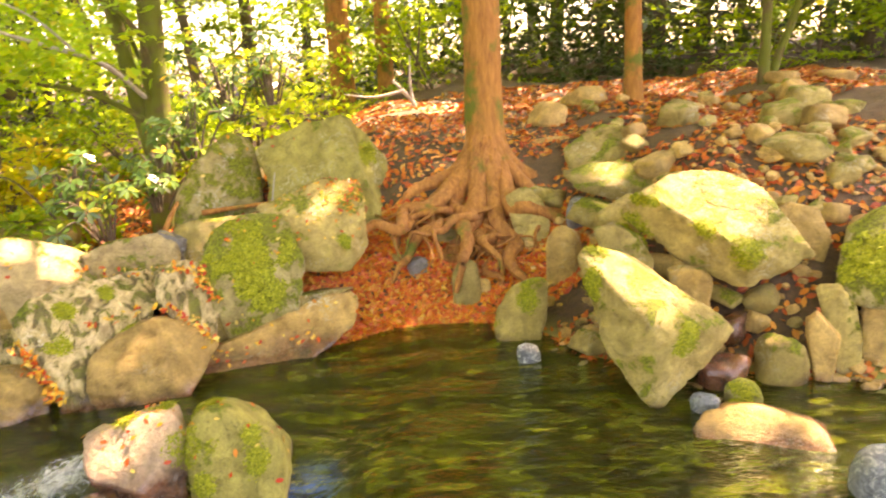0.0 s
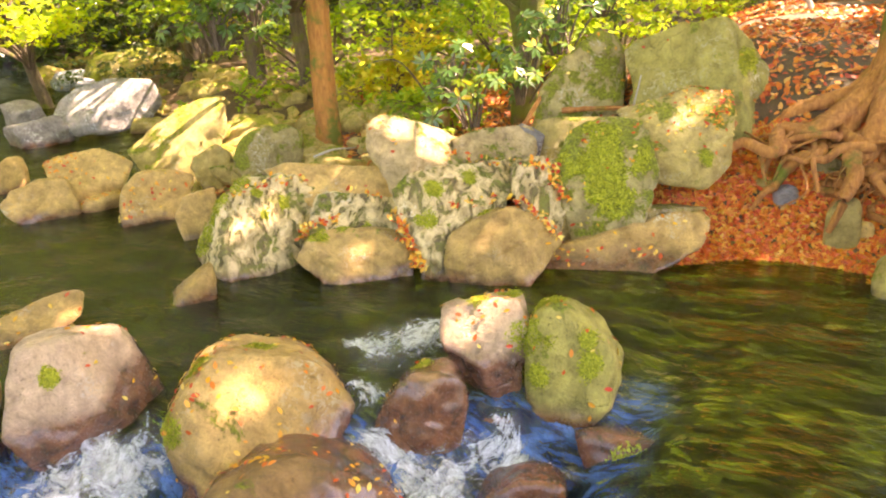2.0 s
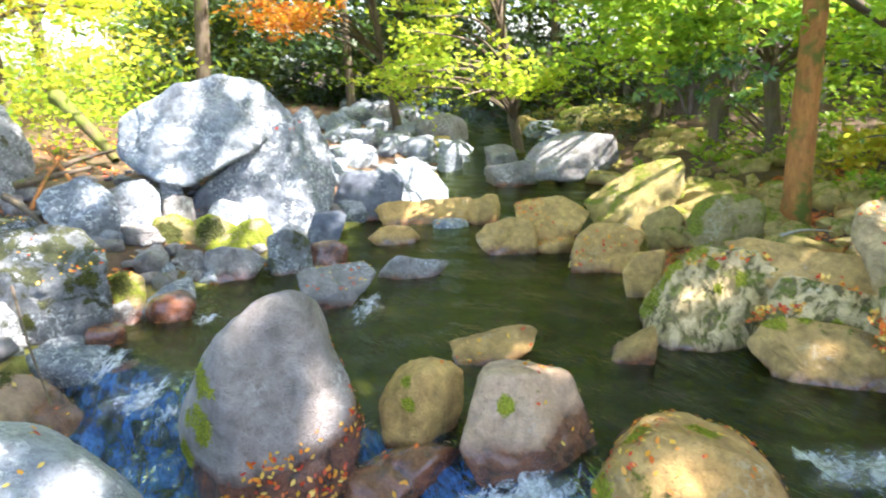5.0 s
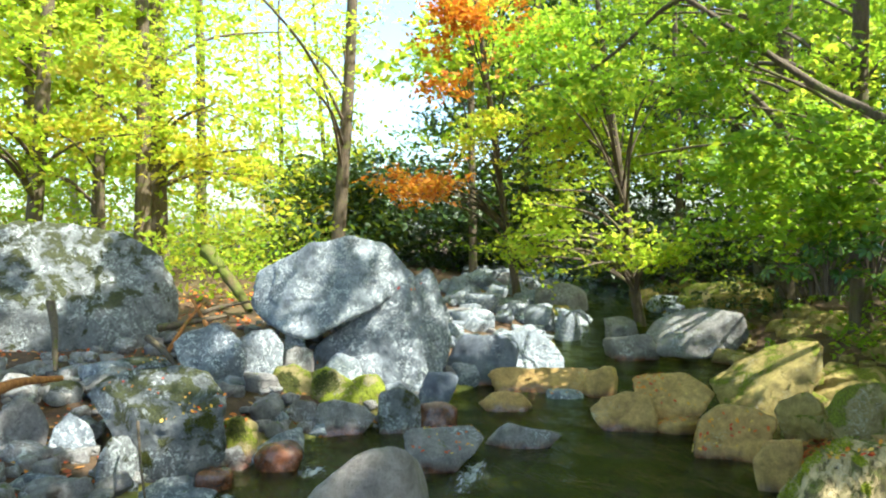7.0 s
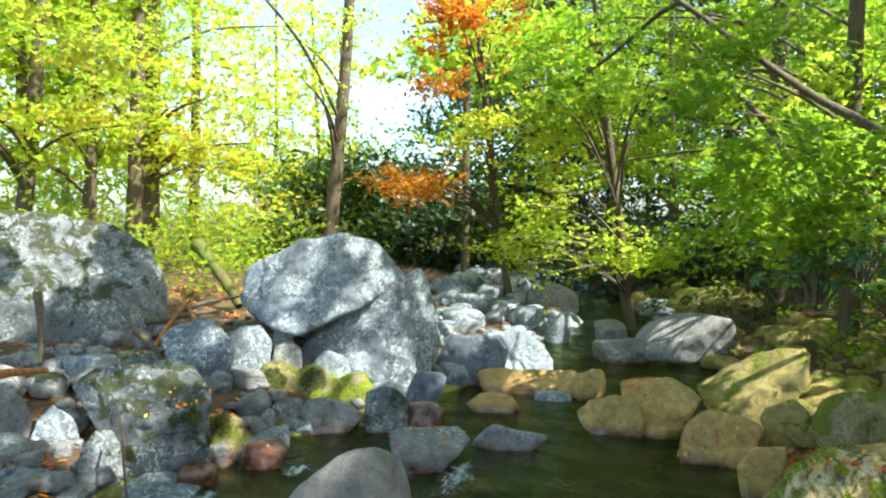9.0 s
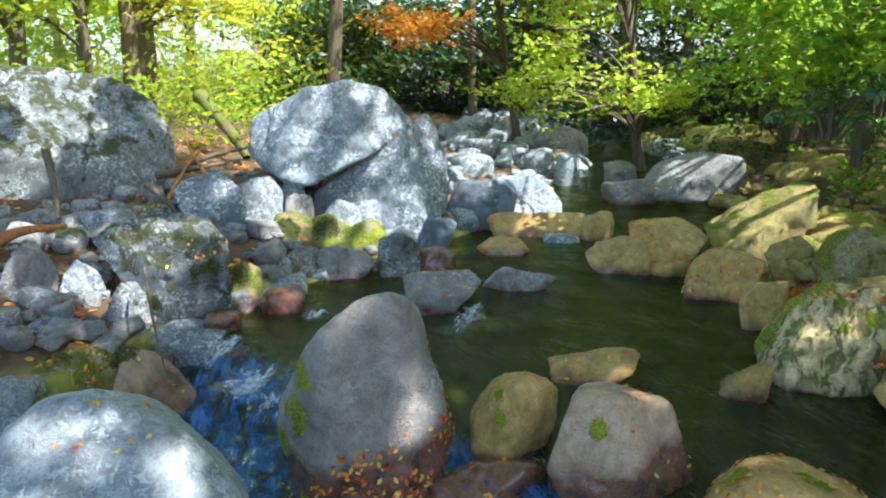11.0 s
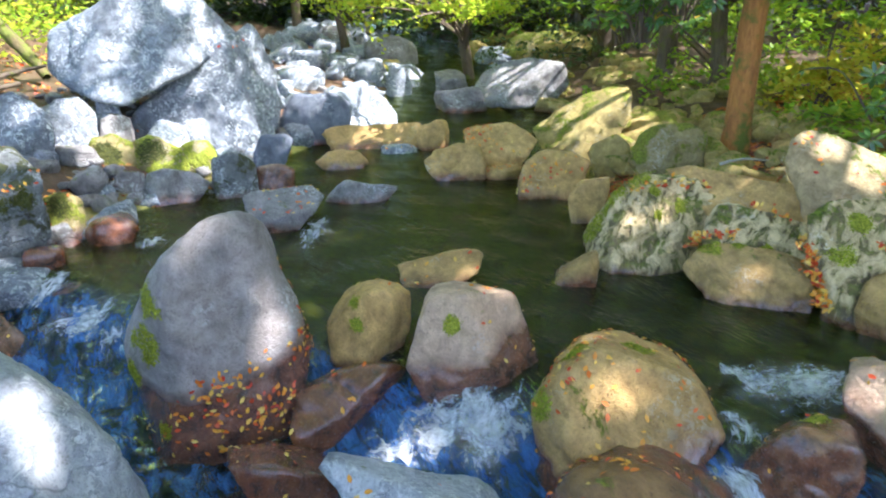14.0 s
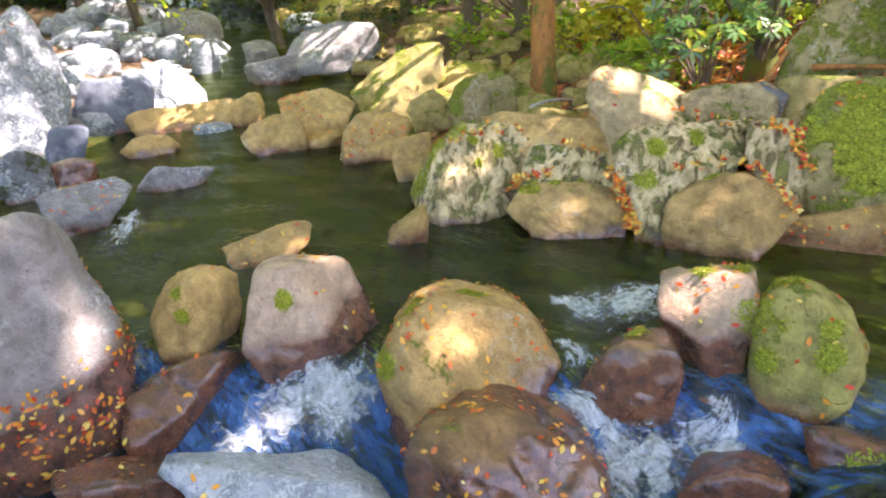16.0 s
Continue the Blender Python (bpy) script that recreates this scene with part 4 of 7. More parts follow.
slab(-1.00, 7.07, 1.01, 10, ((-0.98, -0.20, 0.62), (-0.80, -0.60, 0.52), (-0.39, -0.92, 0.68), (0.90, -0.44, 0.63), (0.83, 0.56, 0.65), (0.63, 0.78, 0.76), (-0.25, 0.97, 0.80), (-0.69, 0.72, 0.89)), 1.2, m=OLIVE, sharp=60, seed=40, facets=((-0.11, -0.96, 0.27, 0.50), (0.73, -0.59, 0.34, 0.57),), leaves=(.5,50,"top"), sub=6, label="large olive-grey boulder with a slanting face")
slab(-2.16, 6.97, 1.18, 19, ((-0.99, -0.16, 0.51), (0.04, -1.00, 0.53), (0.06, -1.00, 0.53), (0.99, -0.15, 0.49), (1.00, -0.02, 0.47), (0.89, 0.46, 0.57), (0.08, 1.00, 0.56), (-0.62, 0.79, 0.34), (-0.78, 0.62, 0.34), (-0.97, 0.25, 0.40)), 0.9, m=MOSS, sharp=33, seed=41, leaves=(.3,60,"top"), label="mossy boulder leaning against a larger one")
slab(-0.85, 6.54, 0.21, 9, ((-0.86, -0.52, 0.29), (0.08, -1.00, 0.29), (0.95, -0.30, 0.31), (0.58, 0.81, 0.39), (-0.32, 0.95, 0.21)), 0.7, m=LEDGE, sharp=39, seed=44, leaves=(.5,20,"top"), label="grey block wedged between mossy boulders")
slab(-0.41, 6.26, 0.04, 6, ((-0.96, -0.28, 0.24), (-0.04, -1.00, 0.33), (0.25, -0.97, 0.32), (1.00, -0.09, 0.26), (0.53, 0.85, 0.34), (-0.23, 0.97, 0.29), (-0.81, 0.59, 0.27)), 0.45, m=TAN, sharp=18, seed=50, facets=((0.21, -0.83, 0.52, 0.20),), leaves=(.5,7,"top"), label="rounded tan stone at the water's edge")
rock(-4.09, 3.26, -0.05, 0.49, 0.30, 0.29, 51, sharp=16, m=TAN, box=2.6, cuts=((-.5,0,.86,.2),), seed=32, label="pointed tip of the ledge dipping into the pool")
rock(-2.34, 6.02, 0.6, 0.40, 0.32, 0.35, 22, sharp=28, m=GREY, box=3.6, tilt=(10,8), seed=47, label="square grey rock on top of the ledge")
# root bank and right bank
slab(1.63, 4.46, 0.53, -13, ((-0.97, -0.25, 0.38), (-0.94, -0.35, 0.35), (-0.68, -0.73, 0.29), (0.68, -0.74, 0.46), (0.78, -0.62, 0.45), (0.69, 0.72, 0.30), (0.59, 0.81, 0.27), (0.15, 0.99, 0.44), (-0.46, 0.89, 0.65)), 1.0, m=TANM, sharp=60, seed=62, facets=((0.39, -0.47, 0.79, 0.35), (-0.49, -0.87, -0.02, 0.44), (0.55, -0.83, -0.09, 0.48),), sub=6, label="long wedge boulder with bright ridge and mossy flank")
slab(2.25, 5.16, 0.98, -18, ((-0.58, -0.81, 0.35), (-0.40, -0.92, 0.32), (0.00, -1.00, 0.41), (0.52, -0.85, 0.57), (0.84, 0.55, 0.43), (0.52, 0.85, 0.40), (0.07, 1.00, 0.40), (-0.28, 0.96, 0.44), (-0.71, 0.70, 0.52)), 1.1, m=TANM, sharp=66, seed=63, facets=((0.29, -0.61, 0.74, 0.29), (-0.37, -0.87, -0.34, 0.42), (0.48, -0.81, -0.33, 0.60),), sub=6, label="big sunlit faceted boulder with mossy edge")
slab(1.80, 6.42, 1.12, -11, ((-0.53, -0.85, 0.22), (-0.28, -0.96, 0.16), (0.23, -0.97, 0.17), (0.57, -0.83, 0.24), (0.32, 0.95, 0.25), (0.05, 1.00, 0.16), (-0.30, 0.95, 0.24)), 0.8, m=TANM, sharp=54, seed=58, facets=((0.00, -0.51, 0.86, 0.16), (0.00, -0.93, -0.37, 0.31),), label="flat mossy boulder propped on the bank")
slab(1.84, 7.12, 1.22, -10, ((-0.99, -0.17, 0.43), (0.05, -1.00, 0.32), (0.06, -1.00, 0.32), (0.99, -0.15, 0.43), (1.00, -0.06, 0.44), (0.66, 0.75, 0.43), (0.04, 1.00, 0.33), (-0.59, 0.81, 0.34)), 0.8, m=TANM, sharp=30, seed=59, facets=((0.00, -0.60, 0.80, 0.24),), label="rounded mossy boulder high on the bank")
slab(1.22, 7.61, 1.18, -6, ((-0.88, -0.48, 0.15), (0.76, -0.65, 0.16), (1.00, 0.02, 0.30), (-0.04, 1.00, 0.26), (-0.11, 0.99, 0.26)), 0.5, m=TAN, sharp=30, seed=60, label="low brown stone on the leafy bank")
slab(3.42, 4.74, 0.77, -30, ((-0.96, -0.28, 0.41), (-0.48, -0.88, 0.37), (-0.40, -0.92, 0.36), (0.10, -1.00, 0.33), (0.90, -0.43, 0.44), (0.98, 0.18, 0.35), (0.10, 0.99, 0.33), (-0.62, 0.78, 0.35), (-0.99, 0.13, 0.37)), 0.9, m=MOSS, sharp=30, seed=66, facets=((-0.31, -0.62, 0.72, 0.23),), label="mossy boulder on the stony bank")
slab(2.94, 4.55, 0.28, -28, ((-0.96, -0.26, 0.08), (0.10, -1.00, 0.38), (1.00, -0.03, 0.17), (0.97, 0.24, 0.15), (0.76, 0.65, 0.23), (-0.19, 0.98, 0.37)), 0.35, m=TANM, sharp=45, seed=68, label="upright grey block on the bank")
slab(3.21, 4.52, 0.19, -30, ((-0.99, -0.14, 0.10), (0.19, -0.98, 0.31), (1.00, -0.03, 0.14), (0.99, 0.11, 0.14), (-0.13, 0.99, 0.31)), 0.35, m=TAN, sharp=45, seed=69, label="grey block on the bank")
slab(2.76, 4.42, 0.20, -26, ((-0.99, -0.15, 0.08), (-0.50, -0.87, 0.23), (0.99, -0.12, 0.10), (0.74, 0.67, 0.17), (-0.59, 0.81, 0.26)), 0.25, m=TAN, sharp=33, seed=70, label="tan wedge stone on the gravel")
slab(2.09, 3.63, -0.07, -23, ((-0.88, -0.47, 0.29), (-0.01, -1.00, 0.27), (0.25, -0.97, 0.29), (1.00, -0.09, 0.38), (0.93, 0.38, 0.39), (0.48, 0.88, 0.31), (0.15, 0.99, 0.26), (-0.09, 1.00, 0.27), (-0.34, 0.94, 0.30), (-0.92, 0.39, 0.40)), 0.7, m=TANL, sharp=33, seed=75, facets=((0.05, -0.60, 0.80, 0.17),), label="flat-topped tan rock at the water's edge")
slab(0.79, 5.40, 0.13, -3, ((-0.99, -0.17, 0.21), (-0.13, -0.99, 0.42), (0.96, -0.29, 0.17), (1.00, -0.09, 0.20), (0.44, 0.90, 0.44), (-0.24, 0.97, 0.39), (-0.88, 0.47, 0.24)), 0.4, m=TANM, sharp=21, seed=54, facets=((-0.52, -0.83, 0.21, 0.21),), label="upright rounded stone with a mossy side")
slab(0.95, 6.43, 0.73, -4, ((-0.97, -0.23, 0.14), (-0.28, -0.96, 0.35), (0.82, -0.57, 0.34), (1.00, -0.04, 0.22), (0.96, 0.27, 0.21), (0.63, 0.78, 0.30), (-0.42, 0.91, 0.37)), 0.35, m=TANM, sharp=24, seed=56, label="mossy stone beside the tree roots")
slab(1.55, 5.04, 0.75, -11, ((-0.93, -0.36, 0.11), (-0.90, -0.43, 0.09), (0.01, -1.00, 0.30), (1.00, -0.03, 0.22), (0.95, 0.31, 0.21), (0.57, 0.82, 0.24), (-0.17, 0.99, 0.30)), 0.4, m=TANM, sharp=27, seed=64, label="grey stone wedged between boulders")
slab(1.99, 4.83, 0.47, -17, ((-0.95, -0.30, 0.09), (-0.17, -0.99, 0.25), (0.99, -0.12, 0.14), (0.87, 0.49, 0.21), (0.15, 0.99, 0.27), (-0.38, 0.92, 0.27)), 0.3, m=TAN, sharp=12, seed=65, label="rounded tan cobble under a boulder")
slab(2.93, 5.22, 0.75, -24, ((-0.97, -0.26, 0.12), (-0.52, -0.85, 0.26), (0.98, -0.22, 0.17), (0.90, 0.44, 0.24), (0.27, 0.96, 0.32), (-0.60, 0.80, 0.34)), 0.4, m=TAN, sharp=33, seed=67, label="tan angular stone behind the big boulder")
rock(-0.52, 6.53, 0.35, 0.31, 0.24, 0.31, 9, m=TANM, seed=51, label="mossy stone under the tree roots")
rock(-0.23, 6.37, 0.3, 0.30, 0.24, 0.24, 6, m=TANM, seed=52, label="mossy stone under the tree roots")
rock(0.18, 6.49, 0.5, 0.33, 0.26, 0.30, 3, m=MOSS, seed=53, label="mossy stone held by the tree roots")
rock(0.81, 4.83, 0.05, 0.18, 0.15, 0.13, -3, m=LICH, seed=55, label="small pale stone at the water's edge")
rock(1.21, 5.91, 0.5, 0.32, 0.26, 0.32, -7, m=TAN, seed=57, label="tan stone on the leafy bank")
rock(1.45, 6.31, 0.75, 0.33, 0.27, 0.26, -8, m=GREY, seed=61, label="small grey stone under a boulder")
rock(2.47, 4.36, 0.08, 0.35, 0.28, 0.29, -23, m=TANM, seed=71, label="rounded mossy stone on the gravel")
rock(2.07, 4.31, 0.08, 0.35, 0.24, 0.17, -19, m=WET, seed=72, label="smooth orange-brown wet stone")
rock(2.11, 4.04, 0.05, 0.23, 0.16, 0.15, -21, m=MOSS, seed=73, label="bright green mossy stone at the water's edge")
rock(1.84, 3.95, 0.05, 0.18, 0.14, 0.12, -18, m=LICH, seed=74, label="small pale grey stone at the water's edge")
rock(2.49, 3.00, 0, 0.45, 0.36, 0.30, -32, m=LICH, seed=76, label="pale boulder at the water's edge")
rock(3.00, 6.05, 0.95, 0.34, 0.27, 0.22, -22, m=TAN, seed=77, label="rounded tan stone behind the big boulder")
rock(2.93, 6.77, 1.1, 0.58, 0.41, 0.27, -19, m=TANM, seed=78, label="flat mossy stone on the bank")
rock(2.69, 7.39, 1.25, 0.45, 0.36, 0.25, -16, m=TANM, seed=79, label="mossy stone on the leaf litter")
rock(3.88, 7.07, 1.3, 0.42, 0.34, 0.37, -25, sharp=16, m=TANM, box=2.8, seed=80, label="angular mossy boulder on the slope")
rock(3.55, 5.95, 1.1, 0.25, 0.20, 0.37, -27, sharp=16, m=TANM, box=3, seed=81, label="upright tan stone on the slope")
rock(3.19, 6.13, 1, 0.36, 0.29, 0.27, -23, m=MOSS, seed=82, label="mossy stone on the bank")
# pool far
slab(-7.36, 6.08, 0.38, 49, ((-0.75, -0.66, 0.53), (0.24, -0.97, 0.54), (0.93, -0.36, 0.51), (0.99, -0.14, 0.60), (0.21, 0.98, 0.69), (-0.19, 0.98, 0.50), (-0.54, 0.84, 0.39), (-0.61, 0.79, 0.39)), 1.0, m=TANM, sharp=45, seed=102, facets=((-0.46, -0.46, 0.76, 0.20), (0.10, -0.99, 0.12, 0.45),), label="sloping boulder with a bright sunlit face")
slab(-7.42, 4.84, 0.21, 56, ((-0.98, -0.18, 0.42), (0.03, -1.00, 0.37), (0.84, -0.54, 0.34), (0.70, 0.71, 0.41), (0.46, 0.89, 0.37), (-0.16, 0.99, 0.36), (-0.30, 0.95, 0.39)), 0.85, m=TAN, sharp=30, seed=91, facets=((0.00, -0.60, 0.80, 0.26),), leaves=(.2,90,"top"), label="rounded tan boulder with leaves on top")
slab(-7.45, 4.17, 0.06, 60, ((-0.72, -0.69, 0.23), (0.21, -0.98, 0.35), (1.00, -0.07, 0.40), (0.97, 0.23, 0.40), (0.22, 0.98, 0.36), (-0.30, 0.95, 0.32), (-0.78, 0.62, 0.37)), 0.6, m=TAN, sharp=18, seed=90, facets=((-0.21, -0.74, 0.64, 0.22),), label="smooth tan stone in the pool")
slab(-6.22, 4.77, 0.09, 52, ((-1.00, -0.07, 0.42), (-0.23, -0.97, 0.38), (0.74, -0.67, 0.23), (0.96, -0.28, 0.34), (0.42, 0.91, 0.41), (0.05, 1.00, 0.37), (-0.49, 0.87, 0.39), (-0.95, 0.32, 0.41)), 0.8, m=TAN, sharp=20, seed=92, facets=((0.00, -0.73, 0.68, 0.27),), leaves=(.3,36,"top"), label="smooth tan boulder at the pool edge")
slab(-9.59, 4.05, 0.01, 66, ((-0.75, -0.67, 0.49), (0.01, -1.00, 0.29), (0.08, -1.00, 0.30), (0.98, -0.20, 0.77), (0.93, 0.38, 0.77), (0.04, 1.00, 0.30), (-0.05, 1.00, 0.28), (-0.39, 0.92, 0.46)), 0.7, m=TAN, sharp=27, seed=94, facets=((0.00, -0.62, 0.78, 0.17),), label="long low tan rock across the pool")
slab(-8.62, 3.11, -0.02, 69, ((-0.63, -0.78, 0.13), (0.86, -0.51, 0.26), (0.79, 0.62, 0.34), (-0.03, 1.00, 0.27), (-0.58, 0.81, 0.31)), 0.5, m=TAN, sharp=21, seed=97, label="rounded tan stone in shallow water")
slab(-6.86, 1.76, 0.04, 74, ((-0.96, -0.28, 0.33), (-0.20, -0.98, 0.31), (0.71, -0.71, 0.17), (0.98, -0.19, 0.36), (0.64, 0.77, 0.44), (-0.03, 1.00, 0.30), (-0.71, 0.70, 0.45)), 0.9, m=GREY, sharp=54, seed=98, facets=((0.00, -0.42, 0.91, 0.29), (0.10, -0.99, 0.05, 0.41),), leaves=(.6,24,"top"), label="flat grey slab with red leaves")
slab(-7.15, 2.73, -0.02, 68, ((-1.00, -0.07, 0.43), (-0.00, -1.00, 0.27), (0.70, -0.72, 0.19), (0.20, 0.98, 0.24), (-0.68, 0.74, 0.31)), 0.5, m=GREY, sharp=45, seed=99, label="low pointed grey rock in the pool")
slab(-5.66, 5.98, 0.41, 43, ((-0.86, -0.50, 0.34), (0.09, -1.00, 0.41), (0.99, -0.12, 0.38), (0.64, 0.77, 0.46), (0.13, 0.99, 0.42), (-0.45, 0.89, 0.38), (-0.89, 0.45, 0.39)), 0.9, m=MOSS, sharp=24, seed=103, label="rounded mossy boulder on the bank")
slab(-6.28, 5.64, 0.24, 47, ((-0.92, -0.38, 0.20), (0.25, -0.97, 0.31), (0.99, -0.14, 0.22), (0.68, 0.73, 0.32), (-0.43, 0.90, 0.26), (-0.88, 0.48, 0.26)), 0.45, m=TANM, sharp=27, seed=104, label="small mossy stone between boulders")
slab(-10.98, 7.77, 0.46, 54, ((-0.70, -0.71, 0.73), (0.02, -1.00, 0.45), (0.19, -0.98, 0.42), (0.71, -0.70, 0.66), (0.83, 0.56, 0.82), (0.30, 0.96, 0.50), (0.01, 1.00, 0.46), (-0.41, 0.91, 0.53), (-0.87, 0.50, 0.79)), 1.2, m=GREY, sharp=30, seed=101, facets=((-0.32, -0.53, 0.79, 0.34), (0.20, -0.98, -0.10, 0.57),), label="broad grey boulder with green moss")
slab(-10.54, 3.48, 0.26, 71, ((-0.98, -0.18, 0.59), (-0.26, -0.96, 0.48), (0.31, -0.95, 0.45), (0.97, -0.26, 0.52), (0.67, 0.74, 0.57), (-0.06, 1.00, 0.47), (-0.88, 0.47, 0.51)), 1.1, m=DARK, sharp=16, seed=106, label="smooth dark blue-grey boulder")
slab(-10.98, 4.55, 0.23, 67, ((-0.93, -0.37, 0.34), (0.10, -0.99, 0.43), (0.99, -0.12, 0.51), (0.88, 0.48, 0.40), (0.59, 0.80, 0.38), (-0.18, 0.98, 0.44)), 0.8, m=LICH, sharp=39, seed=107, facets=((0.22, -0.87, 0.44, 0.31),), label="pale sunlit boulder beside the pool")
slab(-5.26, 4.46, 0.05, 49, ((-0.98, -0.20, 0.18), (0.19, -0.98, 0.38), (1.00, -0.06, 0.19), (-0.24, 0.97, 0.34), (-0.88, 0.47, 0.23)), 0.5, m=TAN, sharp=18, seed=100, label="smooth rounded stone beside the ledge")
rock(-7.01, 4.62, 0, 0.49, 0.39, 0.18, 55, m=TAN, seed=93, leaves=(.4,42,"top"), label="low leaf-covered stone in the pool")
rock(-8.90, 4.66, 0, 0.48, 0.39, 0.41, 61, m=TAN, seed=95, label="pale stone at the end of a long rock")
rock(-8.95, 4.15, 0, 0.56, 0.34, 0.11, 64, m=LICH, seed=96, leaves=(.5,8,"top"), label="flat white sunlit stone in the pool")
rock(-15.14, 11.11, 0.3, 1.67, 1.33, 0.72, 53, m=MOSS, box=2.4, seed=105, label="rounded mossy boulder on the far bank")
rock(-13.25, 6.29, 0.2, 0.52, 0.42, 0.52, 64, m=LICH, seed=108, label="pale rounded stone on the gravel bar")
rock(-12.75, 7.23, 0.15, 0.68, 0.54, 0.41, 60, sharp=18, m=GREY, box=3, seed=109, label="angular grey stone by the far pool")
rock(-11.32, 6.59, 0.1, 1.01, 0.71, 0.35, 59, sharp=18, m=GREY, box=3, seed=110, label="flat grey stone at the far pool")
rock(-16.81, 7.74, 0.4, 1.59, 1.27, 0.55, 65, m=GREY, seed=111, label="grey boulder on the far gravel bar")
rock(-15.49, 4.71, 0.5, 0.90, 0.72, 0.81, 72, sharp=16, m=LICH, box=3, seed=112, label="pale angular boulder on the far gravel bar")
rock(-18.44, 6.92, 0.5, 1.01, 0.81, 0.69, 69, sharp=16, m=GREY, box=3, seed=113, label="angular grey boulder on the far gravel bar")
rock(-14.88, 5.55, 0.3, 1.20, 0.96, 0.53, 69, m=LICH, box=2.6, seed=114, label="pale boulder on the gravel bar")
rock(-14.24, 6.03, 0.25, 0.80, 0.64, 0.49, 66, m=LICH, seed=115, label="pale rounded boulder on the gravel bar")
# left bank
slab(-10.47, 1.15, 1.56, 83, ((-0.72, -0.70, 1.02), (-0.56, -0.83, 0.91), (-0.24, -0.97, 0.76), (0.45, -0.90, 0.55), (0.49, -0.87, 0.54), (0.53, -0.85, 0.56), (0.69, -0.73, 0.70), (0.84, 0.55, 1.09), (0.35, 0.94, 0.87), (-0.13, 0.99, 0.65), (-0.37, 0.93, 0.64), (-0.48, 0.88, 0.71), (-0.99, 0.10, 1.16)), 2.1, m=LICH, sharp=24, seed=120, facets=((-0.10, -0.97, 0.24, 0.86), (0.52, -0.78, 0.36, 0.94), (-0.62, -0.72, 0.31, 0.97),), parent=SPLIT_ROOT, sub=6, label="upper half of the split boulder", name="half")
slab(-10.55, 1.88, 0.72, 79, ((-0.97, -0.23, 1.13), (-0.22, -0.98, 1.13), (0.15, -0.99, 0.98), (0.45, -0.89, 0.94), (0.90, -0.44, 0.97), (0.97, 0.24, 1.05), (0.93, 0.37, 1.07), (0.19, 0.98, 1.15), (-0.59, 0.81, 0.51), (-0.91, 0.42, 0.83)), 2.0, m=LICH, sharp=24, seed=320, facets=((-0.15, -0.97, 0.19, 0.89), (0.67, -0.72, 0.20, 0.92),), leaves=(.3,30,"top"), parent=SPLIT_ROOT, sub=6, label="lower half of the split boulder", name="half")
slab(-11.60, -2.62, 1.35, 102, ((-0.91, -0.42, 1.64), (-0.34, -0.94, 1.34), (-0.03, -1.00, 1.21), (0.31, -0.95, 1.31), (0.85, -0.52, 1.49), (0.97, 0.25, 1.37), (0.83, 0.56, 1.30), (0.59, 0.80, 1.20), (0.25, 0.97, 1.10), (-0.23, 0.97, 1.27), (-0.58, 0.81, 1.36), (-0.84, 0.55, 1.43), (-1.00, 0.05, 1.48)), 2.2, m=GREYM, sharp=24, seed=121, facets=((0.10, -0.78, 0.62, 0.72), (0.60, -0.80, 0.10, 1.15), (-0.10, -0.99, -0.10, 1.07),), sub=6, label="huge mossy grey boulder dappled with sun")
slab(-7.41, -1.03, 0.46, 96, ((-0.76, -0.65, 0.28), (-0.47, -0.88, 0.37), (0.52, -0.85, 0.61), (0.76, -0.65, 0.65), (1.00, 0.01, 0.64), (0.89, 0.46, 0.66), (0.36, 0.93, 0.60), (-0.01, 1.00, 0.55), (-0.64, 0.77, 0.65)), 1.2, m=GREYM, sharp=51, seed=122, facets=((-0.12, -0.50, 0.86, 0.38), (0.10, -0.99, -0.08, 0.60), (-0.70, -0.70, 0.10, 0.37),), leaves=(.6,30,"top"), sub=6, label="angular grey boulder leaning over the channel")
slab(-6.86, -1.32, 0.05, 99, ((-1.00, -0.05, 0.21), (-0.80, -0.60, 0.36), (-0.10, -1.00, 0.48), (1.00, -0.08, 0.21), (1.00, -0.01, 0.20), (0.91, 0.41, 0.32), (-0.03, 1.00, 0.50), (-0.84, 0.55, 0.30), (-0.99, 0.14, 0.20)), 0.45, m=GREYM, sharp=42, seed=123, facets=((0.40, -0.90, 0.20, 0.25),), label="upright grey rock with mossy foot")
slab(-7.47, -1.82, 0.33, 102, ((-0.97, -0.23, 0.30), (-0.39, -0.92, 0.35), (0.27, -0.96, 0.27), (0.29, -0.96, 0.27), (0.96, -0.28, 0.29), (0.96, 0.27, 0.23), (0.66, 0.75, 0.25), (-0.70, 0.71, 0.22), (-0.94, 0.35, 0.19)), 0.5, m=LICH, sharp=51, seed=124, facets=((0.09, -0.94, 0.33, 0.19),), label="pale angular grey rock on the bank")
slab(-7.57, -2.29, 0.28, 106, ((-0.99, -0.14, 0.24), (0.52, -0.86, 0.40), (0.97, -0.23, 0.21), (0.94, 0.34, 0.33), (0.55, 0.83, 0.47), (-0.70, 0.71, 0.40), (-0.96, 0.29, 0.31)), 0.6, m=GREY, sharp=39, seed=125, label="grey angular rock on the bank")
slab(-6.74, -1.98, 0.04, 104, ((-0.90, -0.43, 0.34), (0.04, -1.00, 0.29), (0.09, -1.00, 0.30), (0.99, -0.10, 0.42), (0.76, 0.65, 0.35), (0.26, 0.96, 0.29), (-0.39, 0.92, 0.28), (-0.48, 0.88, 0.29)), 0.6, m=LICH, sharp=45, seed=127, label="flat pale rock on the bank")
